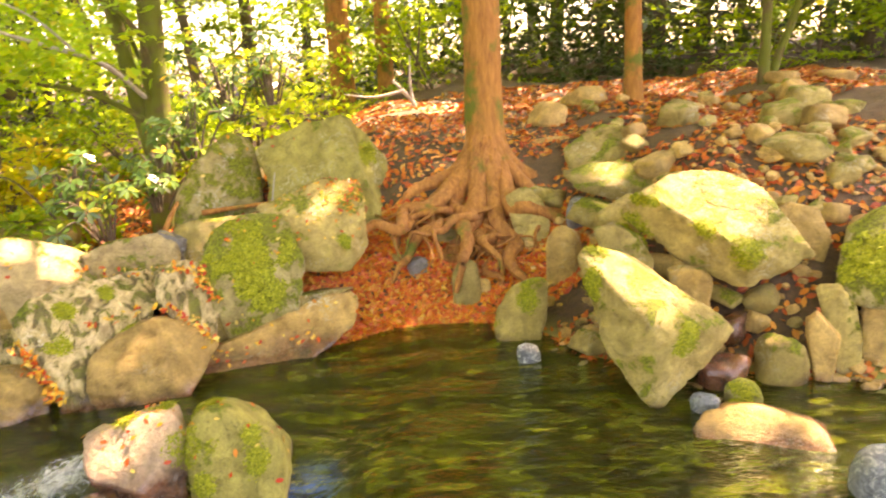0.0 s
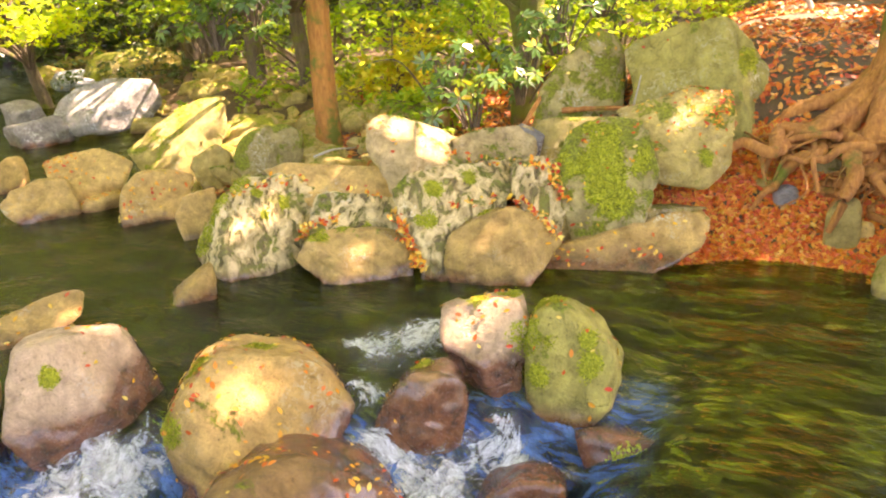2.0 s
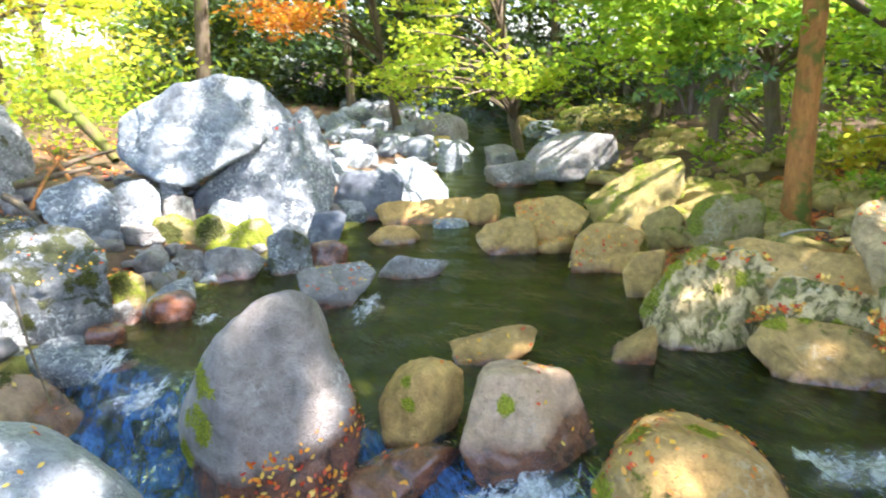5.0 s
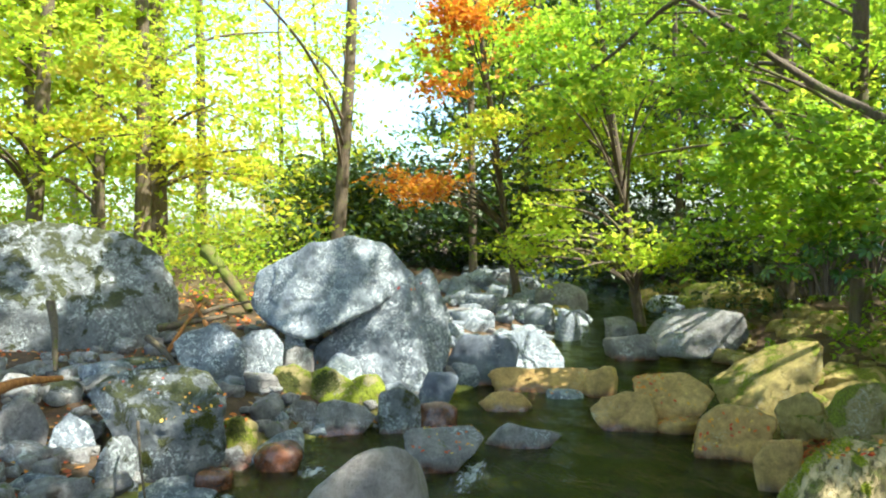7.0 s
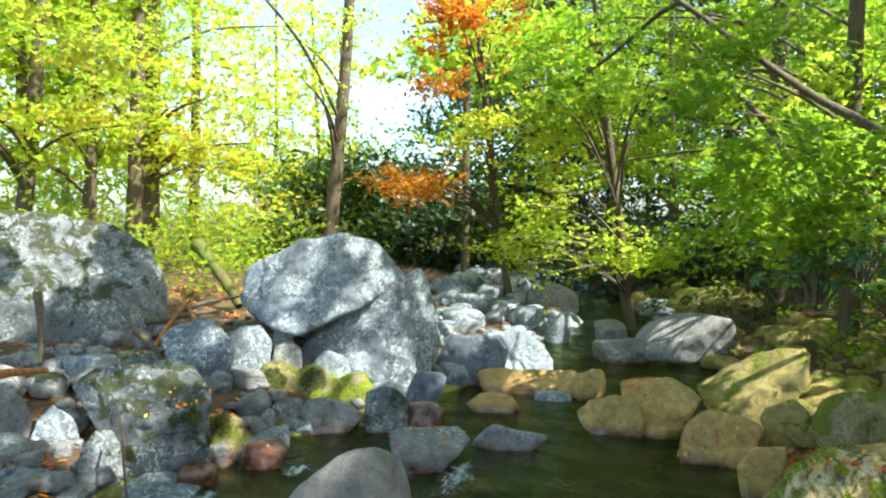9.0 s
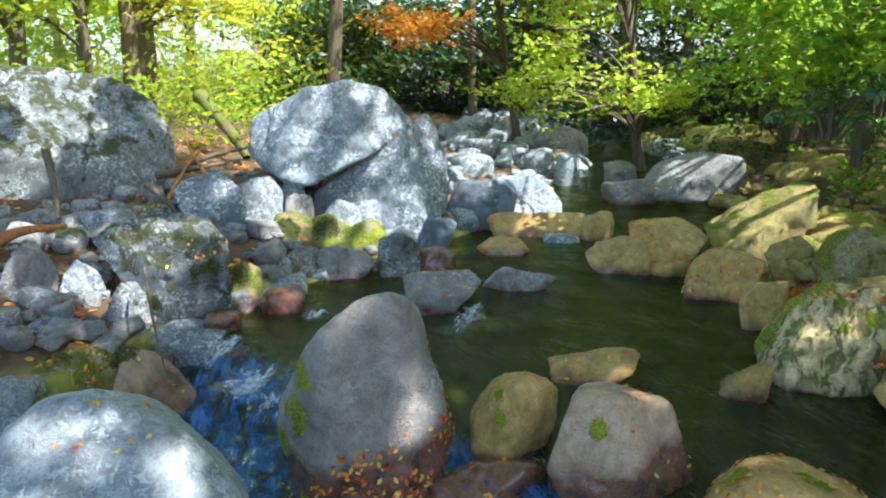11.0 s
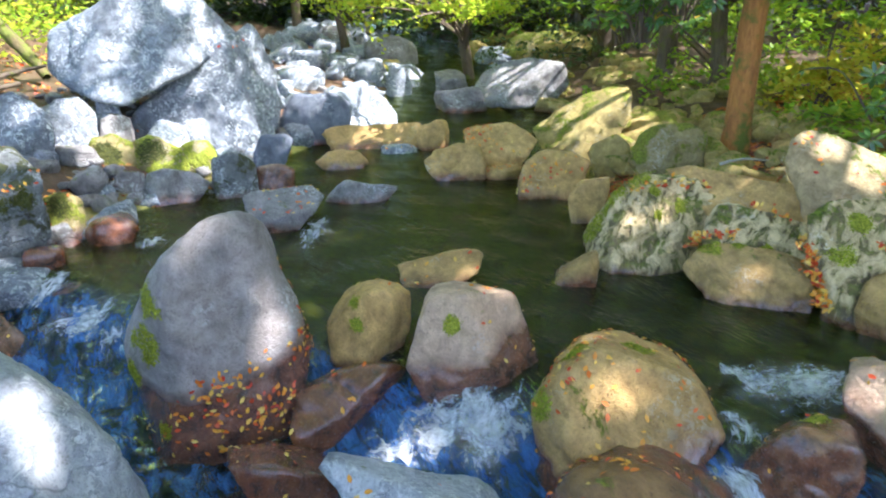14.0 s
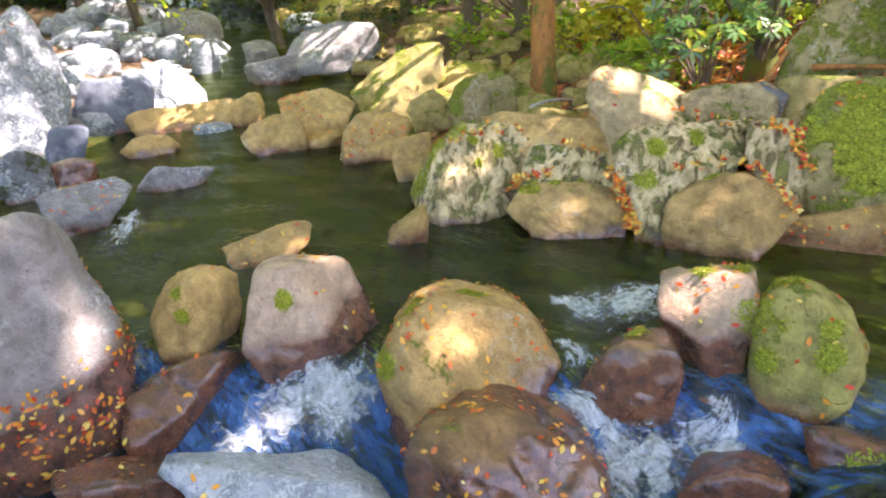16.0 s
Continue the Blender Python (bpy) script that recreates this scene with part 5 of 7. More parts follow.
slab(-7.00, -1.66, -0.02, 102, ((-0.95, -0.30, 0.06), (0.23, -0.97, 0.25), (1.00, -0.02, 0.12), (1.00, -0.01, 0.12), (0.14, 0.99, 0.25), (-0.50, 0.87, 0.23)), 0.3, m=GREYM, sharp=27, seed=128, label="mossy grey cobble on the bank")
slab(-9.14, -0.59, 0.60, 92, ((-0.92, -0.40, 0.24), (-0.87, -0.49, 0.21), (0.45, -0.89, 0.64), (0.99, -0.13, 0.41), (0.97, 0.23, 0.44), (0.79, 0.61, 0.51), (-0.22, 0.98, 0.60), (-0.71, 0.71, 0.58)), 0.8, m=LICH, sharp=36, seed=129, facets=((-0.21, -0.74, 0.64, 0.36), (0.29, -0.96, 0.00, 0.40),), sub=6, label="angular pale grey boulder on the bank")
slab(-9.45, 0.06, 0.56, 89, ((-1.00, -0.06, 0.25), (0.07, -1.00, 0.55), (0.95, -0.30, 0.21), (0.99, -0.13, 0.23), (0.75, 0.67, 0.44), (-0.12, 0.99, 0.56), (-0.87, 0.49, 0.41)), 0.6, m=LICH, sharp=27, seed=130, facets=((0.40, -0.91, 0.10, 0.26),), label="pale grey boulder beside the huge one")
slab(-9.83, 0.50, 0.74, 86, ((-1.00, -0.04, 0.16), (-0.26, -0.97, 0.31), (0.99, -0.15, 0.14), (0.96, 0.27, 0.18), (-0.02, 1.00, 0.34), (-0.98, 0.17, 0.16)), 0.4, m=LICH, sharp=21, seed=131, label="rounded grey boulder beside the huge one")
slab(-9.63, 0.54, 0.54, 86, ((-1.00, -0.07, 0.22), (0.02, -1.00, 0.30), (1.00, -0.07, 0.20), (0.37, 0.93, 0.28), (-0.49, 0.87, 0.28), (-0.98, 0.18, 0.22)), 0.4, m=GREY, sharp=24, seed=331, label="grey stone under the huge boulder")
slab(-9.23, 0.40, 0.30, 86, ((-0.90, -0.44, 0.23), (0.16, -0.99, 0.36), (1.00, -0.09, 0.26), (0.62, 0.79, 0.32), (-0.17, 0.99, 0.36), (-0.97, 0.23, 0.29)), 0.5, m=MOSS, sharp=21, seed=135, label="mossy boulder at the foot of a huge rock")
slab(-9.13, 0.98, 0.27, 83, ((-1.00, -0.00, 0.36), (-0.99, -0.12, 0.36), (-0.20, -0.98, 0.34), (0.22, -0.98, 0.36), (0.99, -0.11, 0.36), (0.67, 0.74, 0.25), (0.48, 0.88, 0.24), (-0.44, 0.90, 0.39)), 0.6, m=BRIGHTMOSS, sharp=21, seed=136, label="bright mossy sunlit rock")
slab(-9.37, 1.10, 0.41, 82, ((-0.86, -0.52, 0.14), (0.30, -0.95, 0.32), (1.00, -0.04, 0.25), (0.96, 0.28, 0.25), (0.29, 0.96, 0.30), (-0.65, 0.76, 0.28)), 0.4, m=LICH, sharp=15, seed=146, label="pale cobble at the foot of a huge rock")
slab(-9.02, 1.37, 0.23, 80, ((-0.99, -0.15, 0.19), (-0.05, -1.00, 0.29), (0.93, -0.37, 0.16), (0.84, 0.55, 0.25), (0.05, 1.00, 0.29), (-0.39, 0.92, 0.29)), 0.4, m=BRIGHTMOSS, sharp=18, seed=332, label="mossy sunlit stone at a boulder's foot")
slab(-8.34, 0.16, 0.06, 88, ((-0.92, -0.40, 0.09), (0.94, -0.35, 0.10), (0.74, 0.67, 0.21), (-0.05, 1.00, 0.26), (-0.97, 0.26, 0.19)), 0.25, m=LICH, sharp=14, seed=142, label="pale cobble at the water's edge")
slab(-8.75, -0.03, 0.10, 89, ((-0.94, -0.34, 0.08), (0.96, -0.29, 0.09), (0.89, 0.45, 0.16), (-0.18, 0.98, 0.25), (-0.92, 0.39, 0.17)), 0.25, m=GREY, sharp=14, seed=143, label="grey cobble on the bank")
slab(-8.52, 0.50, 0.10, 85, ((-0.98, -0.21, 0.13), (0.09, -1.00, 0.25), (1.00, -0.04, 0.17), (0.98, 0.20, 0.18), (0.14, 0.99, 0.25), (-0.61, 0.79, 0.25)), 0.35, m=GREY, sharp=18, seed=141, label="grey cobble at the water's edge")
slab(-8.27, 0.96, 0.08, 83, ((-0.93, -0.36, 0.29), (0.07, -1.00, 0.30), (0.80, -0.60, 0.23), (0.71, 0.70, 0.31), (0.26, 0.97, 0.27), (-0.25, 0.97, 0.33), (-0.96, 0.26, 0.37)), 0.5, m=GREY, sharp=33, seed=140, label="grey angular stone at the water's edge")
slab(-8.16, 1.59, 0.18, 78, ((-1.00, -0.09, 0.27), (0.03, -1.00, 0.32), (0.34, -0.94, 0.32), (1.00, -0.08, 0.26), (0.96, 0.28, 0.27), (0.56, 0.83, 0.30), (-0.24, 0.97, 0.31), (-1.00, 0.08, 0.26)), 0.5, m=GREYM, sharp=20, seed=137, label="mossy rounded stone at the water's edge")
slab(-8.15, 2.04, 0.03, 75, ((-0.87, -0.50, 0.18), (0.21, -0.98, 0.27), (0.99, -0.12, 0.24), (0.42, 0.91, 0.29), (-0.22, 0.98, 0.27), (-0.93, 0.37, 0.29)), 0.45, m=GREYT, sharp=18, seed=138, label="grey stone at the water's edge")
slab(-8.82, 2.26, 0.24, 75, ((-1.00, -0.05, 0.26), (-0.07, -1.00, 0.28), (0.90, -0.43, 0.16), (0.53, 0.85, 0.30), (-0.12, 0.99, 0.27), (-0.89, 0.46, 0.26)), 0.5, m=DARK, sharp=18, seed=139, label="dark rounded stone on the bank")
slab(-7.55, -0.23, 0.05, 90, ((-1.00, -0.01, 0.18), (-0.94, -0.35, 0.16), (0.47, -0.88, 0.35), (1.00, -0.06, 0.17), (0.49, 0.87, 0.35), (-0.14, 0.99, 0.40)), 0.4, m=MOSS, sharp=27, seed=144, leaves=(.4,10,"top"), label="mossy stone at the channel's edge")
rock(-7.29, -2.27, 0.1, 0.32, 0.26, 0.29, 105, m=LICH, seed=126, label="pale grey cobble on the bank")
rock(-9.70, -1.57, 0.5, 1.05, 0.84, 0.28, 98, m=GREYM, box=2.8, seed=132, leaves=(.5,42,"top"), label="low mossy rock with red leaves")
rock(-8.57, -2.10, 0.5, 0.39, 0.31, 0.25, 102, m=GREYM, seed=133, label="mossy grey cobble on the bank")
rock(-8.68, -1.62, 0.35, 0.53, 0.42, 0.28, 99, m=GREYM, seed=134, label="mossy grey rock on the bank")
rock(-6.79, -0.48, -0.1, 0.37, 0.29, 0.29, 92, m=WET, seed=145, label="brown stone in the channel")
rock(-0.71, 9.02, 1.38, 0.33, 0.20, 0.16, 8, m=LICH, seed=151, label="pale sunlit stone on the leafy slope")
rock(-0.34, 9.02, 1.38, 0.57, 0.34, 0.11, 5, m=LICH, seed=152, label="flat pale sunlit stone on the leafy slope")
rock(0.15, 6.64, 0.45, 0.34, 0.27, 0.31, 3, m=MOSS, seed=153, label="green mossy stone gripped by the tree roots")
rock(0.34, 5.97, 0.3, 0.26, 0.20, 0.23, 2, m=TANM, seed=154, label="mossy stone under the tree roots")
rock(-0.11, 6.24, 0.3, 0.24, 0.19, 0.22, 5, m=GREY, seed=155, label="grey stone under the tree roots")
rock(0.46, 6.03, 0.2, 0.21, 0.17, 0.16, 0, m=TAN, seed=156, label="small tan stone under the tree roots")

# cushions of moss on the boulders: place and radius
MOSS_PATCHES = [
    (-3.28, 1.66, 0.34, 0.070), (-3.30, 1.58, 0.27, 0.060), (-3.86, 1.27, 0.22, 0.050), (-3.90, 1.29, 0.36, 0.040), (-2.70, 2.02, 0.20, 0.080),
    (-2.66, 1.89, 0.09, 0.070), (-2.74, 2.23, 0.30, 0.080), (-2.64, 2.57, 0.25, 0.070), (-1.66, 2.90, 0.20, 0.050), (-1.54, 3.37, 0.43, 0.050),
    (-1.40, 3.53, 0.42, 0.050), (-1.14, 3.46, 0.45, 0.090), (-1.14, 3.25, 0.33, 0.090), (-0.97, 3.24, 0.20, 0.120), (-0.83, 3.39, 0.38, 0.080),
    (-0.82, 3.30, 0.16, 0.070), (-1.08, 3.18, 0.11, 0.060), (-4.01, 0.08, 0.59, 0.090), (-4.14, 0.01, 0.32, 0.100), (-4.25, -0.04, 0.02, 0.080)]
MOSS_PATCHES += [
    (-4.19, 1.00, -0.04, 0.060), (-3.93, 0.04, -0.21, 0.070), (-3.86, 0.82, -0.41, 0.070), (-0.46, 2.89, -0.16, 0.120), (-0.51, 2.82, -0.17, 0.100),
    (-4.43, 3.79, 0.23, 0.100), (-4.37, 3.88, 0.42, 0.090), (-4.30, 3.97, 0.60, 0.080), (-4.27, 4.13, 0.69, 0.080), (-4.11, 4.18, 0.61, 0.050),
    (-3.98, 4.12, 0.44, 0.050), (-3.92, 4.28, 0.50, 0.050), (-3.31, 4.27, 0.35, 0.060), (-3.42, 4.10, 0.32, 0.060), (-3.19, 4.50, 0.32, 0.050),
    (-2.64, 4.74, 0.61, 0.100), (-2.64, 4.54, 0.43, 0.070), (-2.48, 5.05, 0.64, 0.060), (-2.22, 4.83, 0.46, 0.060), (-1.47, 5.44, 0.59, 0.200)]
MOSS_PATCHES += [
    (-1.60, 5.67, 0.91, 0.140), (-1.32, 5.57, 0.76, 0.160), (-1.63, 5.48, 0.76, 0.140), (-0.71, 5.86, 0.79, 0.070), (-0.57, 6.91, 1.43, 0.120),
    (-0.73, 6.85, 1.68, 0.100), (1.47, 4.90, 0.43, 0.140), (1.69, 4.92, 0.37, 0.120), (1.24, 4.26, 0.86, 0.100), (1.75, 4.00, 0.55, 0.100),
    (1.20, 4.44, 1.00, 0.080), (1.67, 5.07, 0.99, 0.120), (2.07, 4.75, 1.04, 0.080), (2.30, 4.62, 0.90, 0.100), (2.70, 5.01, 0.65, 0.100),
    (1.72, 4.93, 1.23, 0.100), (0.87, 5.22, 0.40, 0.080), (2.07, 3.99, 0.16, 0.070), (3.13, 4.54, 0.76, 0.200), (-8.96, 0.79, 0.45, 0.120)]
MOSS_PATCHES += [
    (-9.12, 1.31, 0.32, 0.080), (-9.06, 0.30, 0.45, 0.120), (-7.46, -0.28, 0.35, 0.080), (-7.33, -0.28, 0.10, 0.080), (-6.56, -1.29, 0.22, 0.080),
    (-6.90, -0.58, 0.58, 0.100), (-6.99, -1.07, 0.27, 0.100), (-6.25, -1.31, 0.10, 0.150), (-6.12, -1.83, 0.22, 0.120)]


def moss(patches):
    """Each cushion is a crowd of tiny green blades on the stone's own surface."""
    cen, nor, area = (np.concatenate([s[k] for s in SURFACES]) for k in range(3))
    for n, (x, y, z, r) in enumerate(patches):
        rng = np.random.RandomState(800 + n)
        far = np.linalg.norm(cen - np.array((x, y, z)), axis=1)
        near = np.where(far < r * 1.5)[0]
        keep = near[far[near] < r * (0.75 + 0.8 * lumps(cen[near] * np.array((1, 1, 0.45)), 820 + n, 14.0, 3))]
        if len(keep) < 3:
            continue
        count = int(60000 * r * r) + 500
        pick = rng.choice(keep, count, p=area[keep] / area[keep].sum())
        spread = rng.normal(scale=0.016, size=(count, 3))
        spread -= nor[pick] * np.einsum("nk,nk->n", spread, nor[pick])[:, None]
        co, quads = leaf_cloud(cen[pick] + spread + nor[pick] * rng.uniform(0.0, 0.007, size=(count, 1)), nor[pick], rng.uniform(0.010, 0.024, count) * min(3.0, max(1.0, r / 0.09)), rng, 0.35, True)
        tagged(mesh_object("moss", co, quads, MOSSLEAF if x > -6 else MOSSDARK), "cushion of yellow-green moss on a boulder" if x > -6 else "cushion of dark olive moss on a boulder", "moss", kind="stuff")


moss(MOSS_PATCHES)

# leaves caught in the joints of the ledge: place and number
JOINT_LEAVES = [
    (-3.03, 4.73, 0.39, 26), (-2.82, 4.43, 0.45, 26), (-2.78, 4.42, 0.41, 26), (-2.76, 4.42, 0.36, 26), (-2.71, 4.40, 0.30, 26),
    (-2.67, 4.40, 0.25, 26), (-2.64, 4.39, 0.19, 26), (-2.60, 4.35, 0.16, 26), (-2.57, 4.34, 0.11, 26), (-2.48, 4.75, 0.51, 14),
    (-2.37, 4.88, 0.52, 14), (-2.26, 5.04, 0.52, 14), (-2.29, 5.51, 0.41, 14), (-2.05, 5.07, 0.52, 14), (-1.99, 5.07, 0.49, 14),
    (-1.94, 5.08, 0.45, 14), (-1.85, 4.99, 0.45, 14), (-1.78, 4.93, 0.42, 14), (-1.73, 4.95, 0.37, 14)]
JOINT_LEAVES += [
    (-1.70, 4.98, 0.31, 14), (-1.64, 4.95, 0.27, 14), (-3.73, 4.24, 0.23, 22), (-3.71, 4.29, 0.26, 22), (-3.71, 4.34, 0.27, 22),
    (-3.56, 4.20, 0.37, 22), (-3.50, 4.28, 0.38, 22), (-3.43, 4.35, 0.39, 22), (-3.53, 4.75, 0.55, 14), (-3.41, 4.79, 0.51, 14),
    (-3.23, 4.73, 0.52, 14), (-1.84, 5.41, 0.72, 16), (-1.81, 5.37, 0.68, 16), (-1.79, 5.35, 0.64, 16), (-1.76, 5.30, 0.60, 16),
    (-1.73, 5.26, 0.57, 16), (-1.71, 5.25, 0.52, 16), (-4.21, 4.05, 0.62, 10), (-4.17, 4.15, 0.64, 10)]
JOINT_LEAVES += [
    (-4.11, 4.23, 0.67, 10), (-4.05, 4.32, 0.69, 10), (-3.96, 4.41, 0.67, 10), (-3.90, 4.54, 0.65, 10), (-2.81, 5.38, 0.77, 12),
    (-2.71, 5.42, 0.74, 12), (-2.60, 5.48, 0.71, 12), (-2.41, 5.35, 0.73, 12), (-2.37, 5.61, 0.68, 12), (-2.07, 5.33, 0.78, 12),
    (-1.60, 5.05, 0.11, 5), (-1.47, 5.11, 0.12, 5), (-1.34, 5.17, 0.14, 5), (-1.19, 5.22, 0.15, 5), (-1.05, 5.27, 0.14, 5),
    (-0.91, 5.31, 0.12, 5), (-2.04, 5.33, 0.77, 12), (-1.95, 5.37, 0.75, 12), (-1.88, 5.40, 0.73, 12)]


def joint_leaves():
    rng = np.random.RandomState(640)
    at = np.concatenate([np.array(place) + rng.normal(scale=(0.035, 0.035, 0.02), size=(count * 2 // 3, 3)) for *place, count in JOINT_LEAVES])
    nor = np.tile((0.15, -0.5, 0.85), (len(at), 1))
    co, quads = leaf_cloud(at, nor, rng.uniform(0.035, 0.065, len(at)), rng, 0.4)
    tagged(mesh_object("fallen_leaves", co, quads, FALLEN), "orange and red fallen leaves caught in the joints of a ledge", "leaves", kind="stuff")


joint_leaves()

# small stones, from a few shapes, strewn over the banks and bars
STONES = []
for n in range(10):
    p, faces = stone_shape(700 + n, 2.4, (), 3, 0.06, 8, sharp=9 + 2.5 * n)
    STONES.append([fill_mesh("stone", p * 0.5, faces, m) for m in (TAN, GREY, LICH, TANM, WET)])


def strew(count, seed, area, sizes, mats, sink=0.3, group="", label="", joined=None):
    """Stones in an area, which gives for each try a place or None."""
    rng = np.random.RandomState(seed)
    made = tries = 0
    heap = []
    while made < count and tries < count * 40:
        tries += 1
        spot = area(rng)
        if spot is None:
            continue
        s = sizes[0] * (sizes[1] / sizes[0]) ** (rng.uniform() ** 1.8)
        me = STONES[rng.randint(10)][mats[rng.randint(len(mats))]]
        zz = float(ground_height(spot[0], spot[1]))
        m4 = pose(spot[0], spot[1], zz + s * (0.35 - sink), rng.uniform(-15, 15), rng.uniform(-15, 15), rng.uniform(0, 360)) @ Matrix.Diagonal((s * rng.uniform(0.9, 1.5), s, s * rng.uniform(0.6, 0.85), 1))
        made += 1
        if joined is None:
            ob = new("stone", me)
            ob.matrix_world = m4
            tagged(ob, label, "stone", group)
        else:
            raw = np.empty(len(me.vertices) * 3, np.float32)
            me.vertices.foreach_get("co", raw)
            a4 = np.array(m4)
            heap.append(raw.reshape(-1, 3) @ a4[:3, :3].T + a4[:3, 3])
    if joined:
        faces = ball(3)[1]
        co = np.concatenate(heap)
        quads = np.concatenate([faces + n * len(heap[0]) for n in range(len(heap))])
        tagged(mesh_object("stones", co, quads, joined), label, "stones", kind="stuff")


def box_area(x0, x1, y0, y1, test=None):
    def area(rng):
        x, y = rng.uniform(x0, x1), rng.uniform(y0, y1)
        return (x, y) if test is None or test(x, y) else None
    return area


def near_south(width, inner=0.3):
    return lambda x, y: (not in_stream(x, y) and from_line(SOUTH, x, y) < width) or (in_stream(x, y) and from_line(SOUTH, x, y) < inner)


def near_north(width, inner=0.2):
    return lambda x, y: (not in_stream(x, y) and from_line(NORTH, x, y) < width) or (in_stream(x, y) and from_line(NORTH, x, y) < inner)


strew(30, 1, box_area(-14, -9.5, 1.5, 8, near_south(2.4, 1.0)), (0.2, 0.7), (1, 2, 2), 0.2, "gravel bar stones", "pale grey stone on the far gravel bar")
strew(300, 11, box_area(-24, -10.5, 2.5, 12, near_south(2.8, 1.6)), (0.2, 0.75), (2,), 0.2, label="pale grey stones heaped on the far gravel bar", joined=LICH)
strew(95, 2, box_area(-12.5, -5, -4.5, 3, near_south(3.0)), (0.16, 0.6), (1, 2, 2, 1), 0.15, "bank stones", "pale grey stone on the rocky bank")
strew(620, 12, box_area(-13, -4.5, -5, 3, near_south(3.6)), (0.10, 0.34), (2,), 0.1, label="small grey stones between the bank boulders", joined=GREY)
strew(230, 3, box_area(-18, -3.5, 5, 13, near_north(2.8, 0.8)), (0.18, 0.75), (3,), 0.2, label="mossy stones along the wooded bank", joined=TANM)
strew(60, 4, box_area(0.9, 4.6, 3.7, 6.2, lambda x, y: not in_stream(x, y)), (0.08, 0.26), (0, 0, 3, 0, 4), 0.1, "gravel stones", "tan cobble on the gravel bank")
strew(480, 14, box_area(0.9, 4.8, 3.7, 6.4, lambda x, y: not in_stream(x, y)), (0.04, 0.13), (0,), 0.1, label="tan gravel between the cobbles", joined=TAN)
strew(40, 5, box_area(1.2, 6, 6, 9), (0.15, 0.5), (3, 0, 3, 0), 0.2, "bank stones", "mossy stone on the leafy slope")
strew(40, 15, box_area(1.0, 4.6, 4.8, 7.4, lambda x, y: not in_stream(x, y)), (0.16, 0.42), (3, 0, 3, 3), 0.15, "bank stones", "mossy tan stone heaped on the bank")
strew(35, 6, box_area(-7, -2, 5.6, 8.2), (0.15, 0.5), (3, 3, 0), 0.2, "bank stones", "mossy stone on the wooded bank above the ledge")
strew(70, 7, box_area(-6.5, 1.5, -1, 4.5, lambda x, y: in_stream(x, y)), (0.15, 0.45), (4,), 0.3, label="brown stones on the stream bed", joined=WET)

# ---- white water ----


def foam(x0, y0, x1, y1, width, z0=None, z1=None, lift=0.03, seed=0):
    """White water that runs from the first place to the second."""
    nu, nv = 16, 40
    u, v = np.meshgrid(np.linspace(0, 1, nu), np.linspace(0, 1, nv))
    dx, dy = x1 - x0, y1 - y0
    ln = math.hypot(dx, dy)
    spread = width * (0.6 + 0.7 * v) * (u - 0.5)
    x = x0 + dx * v - dy / ln * spread + 0.04 * np.sin(9 * v + seed)
    y = y0 + dy * v + dx / ln * spread
    z = water_height(x, y) if z0 is None else z0 + (z1 - z0) * smooth(0, 0.6, v)
    z = np.maximum(z, water_height(x, y)) + lift + 0.02 * waves(x, y, 20 + seed, 14) + 0.012 * waves(x, y, 30 + seed, 40)
    idx = np.arange(nu * nv).reshape(nv, nu)
    quads = np.stack([idx[:-1, :-1], idx[:-1, 1:], idx[1:, 1:], idx[1:, :-1]], -1).reshape(-1, 4)
    ob = mesh_object("white_water", np.stack([x, y, z], -1).reshape(-1, 3), quads, FOAM)
    layer = ob.data.uv_layers.new(name="UVMap")
    uv = np.stack([u, v], -1).reshape(-1, 2)[quads.ravel()]
    layer.data.foreach_set("uv", uv.astype(np.float32).ravel())
    tagged(ob, "white foaming water tumbling between boulders", "water", kind="stuff")


foam(-2.01, 3.73, -2.19, 2.87, 0.83, seed=1)
foam(-1.89, 3.52, -2.28, 3.06, 0.60, seed=2)
foam(-2.07, 2.84, -1.87, 2.59, 0.33, seed=3)
foam(-1.94, 2.53, -1.35, 2.44, 0.63, seed=4)
foam(-1.10, 3.08, -1.32, 2.45, 0.63, seed=5)
foam(-1.02, 2.93, -0.70, 2.88, 0.21, seed=6)
foam(-1.47, 2.58, -1.23, 2.26, 0.93, seed=7)
foam(-1.32, 2.66, -1.31, 2.19, 0.75, seed=8)
foam(-3.03, 1.78, -2.61, 1.73, 0.83, seed=9)
foam(-2.86, 1.85, -2.99, 1.43, 0.75, seed=10)
foam(-3.03, 1.64, -3.33, 1.27, 0.75, seed=11)
foam(-3.91, 0.75, -3.74, 0.28, 0.52, seed=12)
foam(-1.52, 2.50, -1.30, 2.42, 0.75, seed=13)
foam(-1.29, 2.72, -1.41, 2.43, 0.60, seed=14)
foam(-1.65, 2.53, -1.38, 2.45, 0.45, seed=15)
foam(-2.52, 3.26, -1.86, 3.06, 0.45, seed=16)
foam(-5.67, 0.03, -5.92, -0.68, 0.51, seed=17)
foam(-5.63, -0.04, -5.96, -0.66, 0.38, seed=18)
foam(-5.48, -0.01, -5.35, -0.28, 0.45, seed=19)
foam(-6.89, 0.59, -6.75, 0.23, 0.45, seed=20)
foam(-6.73, 2.18, -5.67, 1.40, 0.52, seed=21)
foam(-3.98, 0.69, -3.75, 0.28, 0.60, seed=22)
foam(-2.98, 1.84, -3.08, 1.47, 0.90, seed=23)
foam(-3.14, 1.35, -3.24, 0.95, 0.75, seed=24)
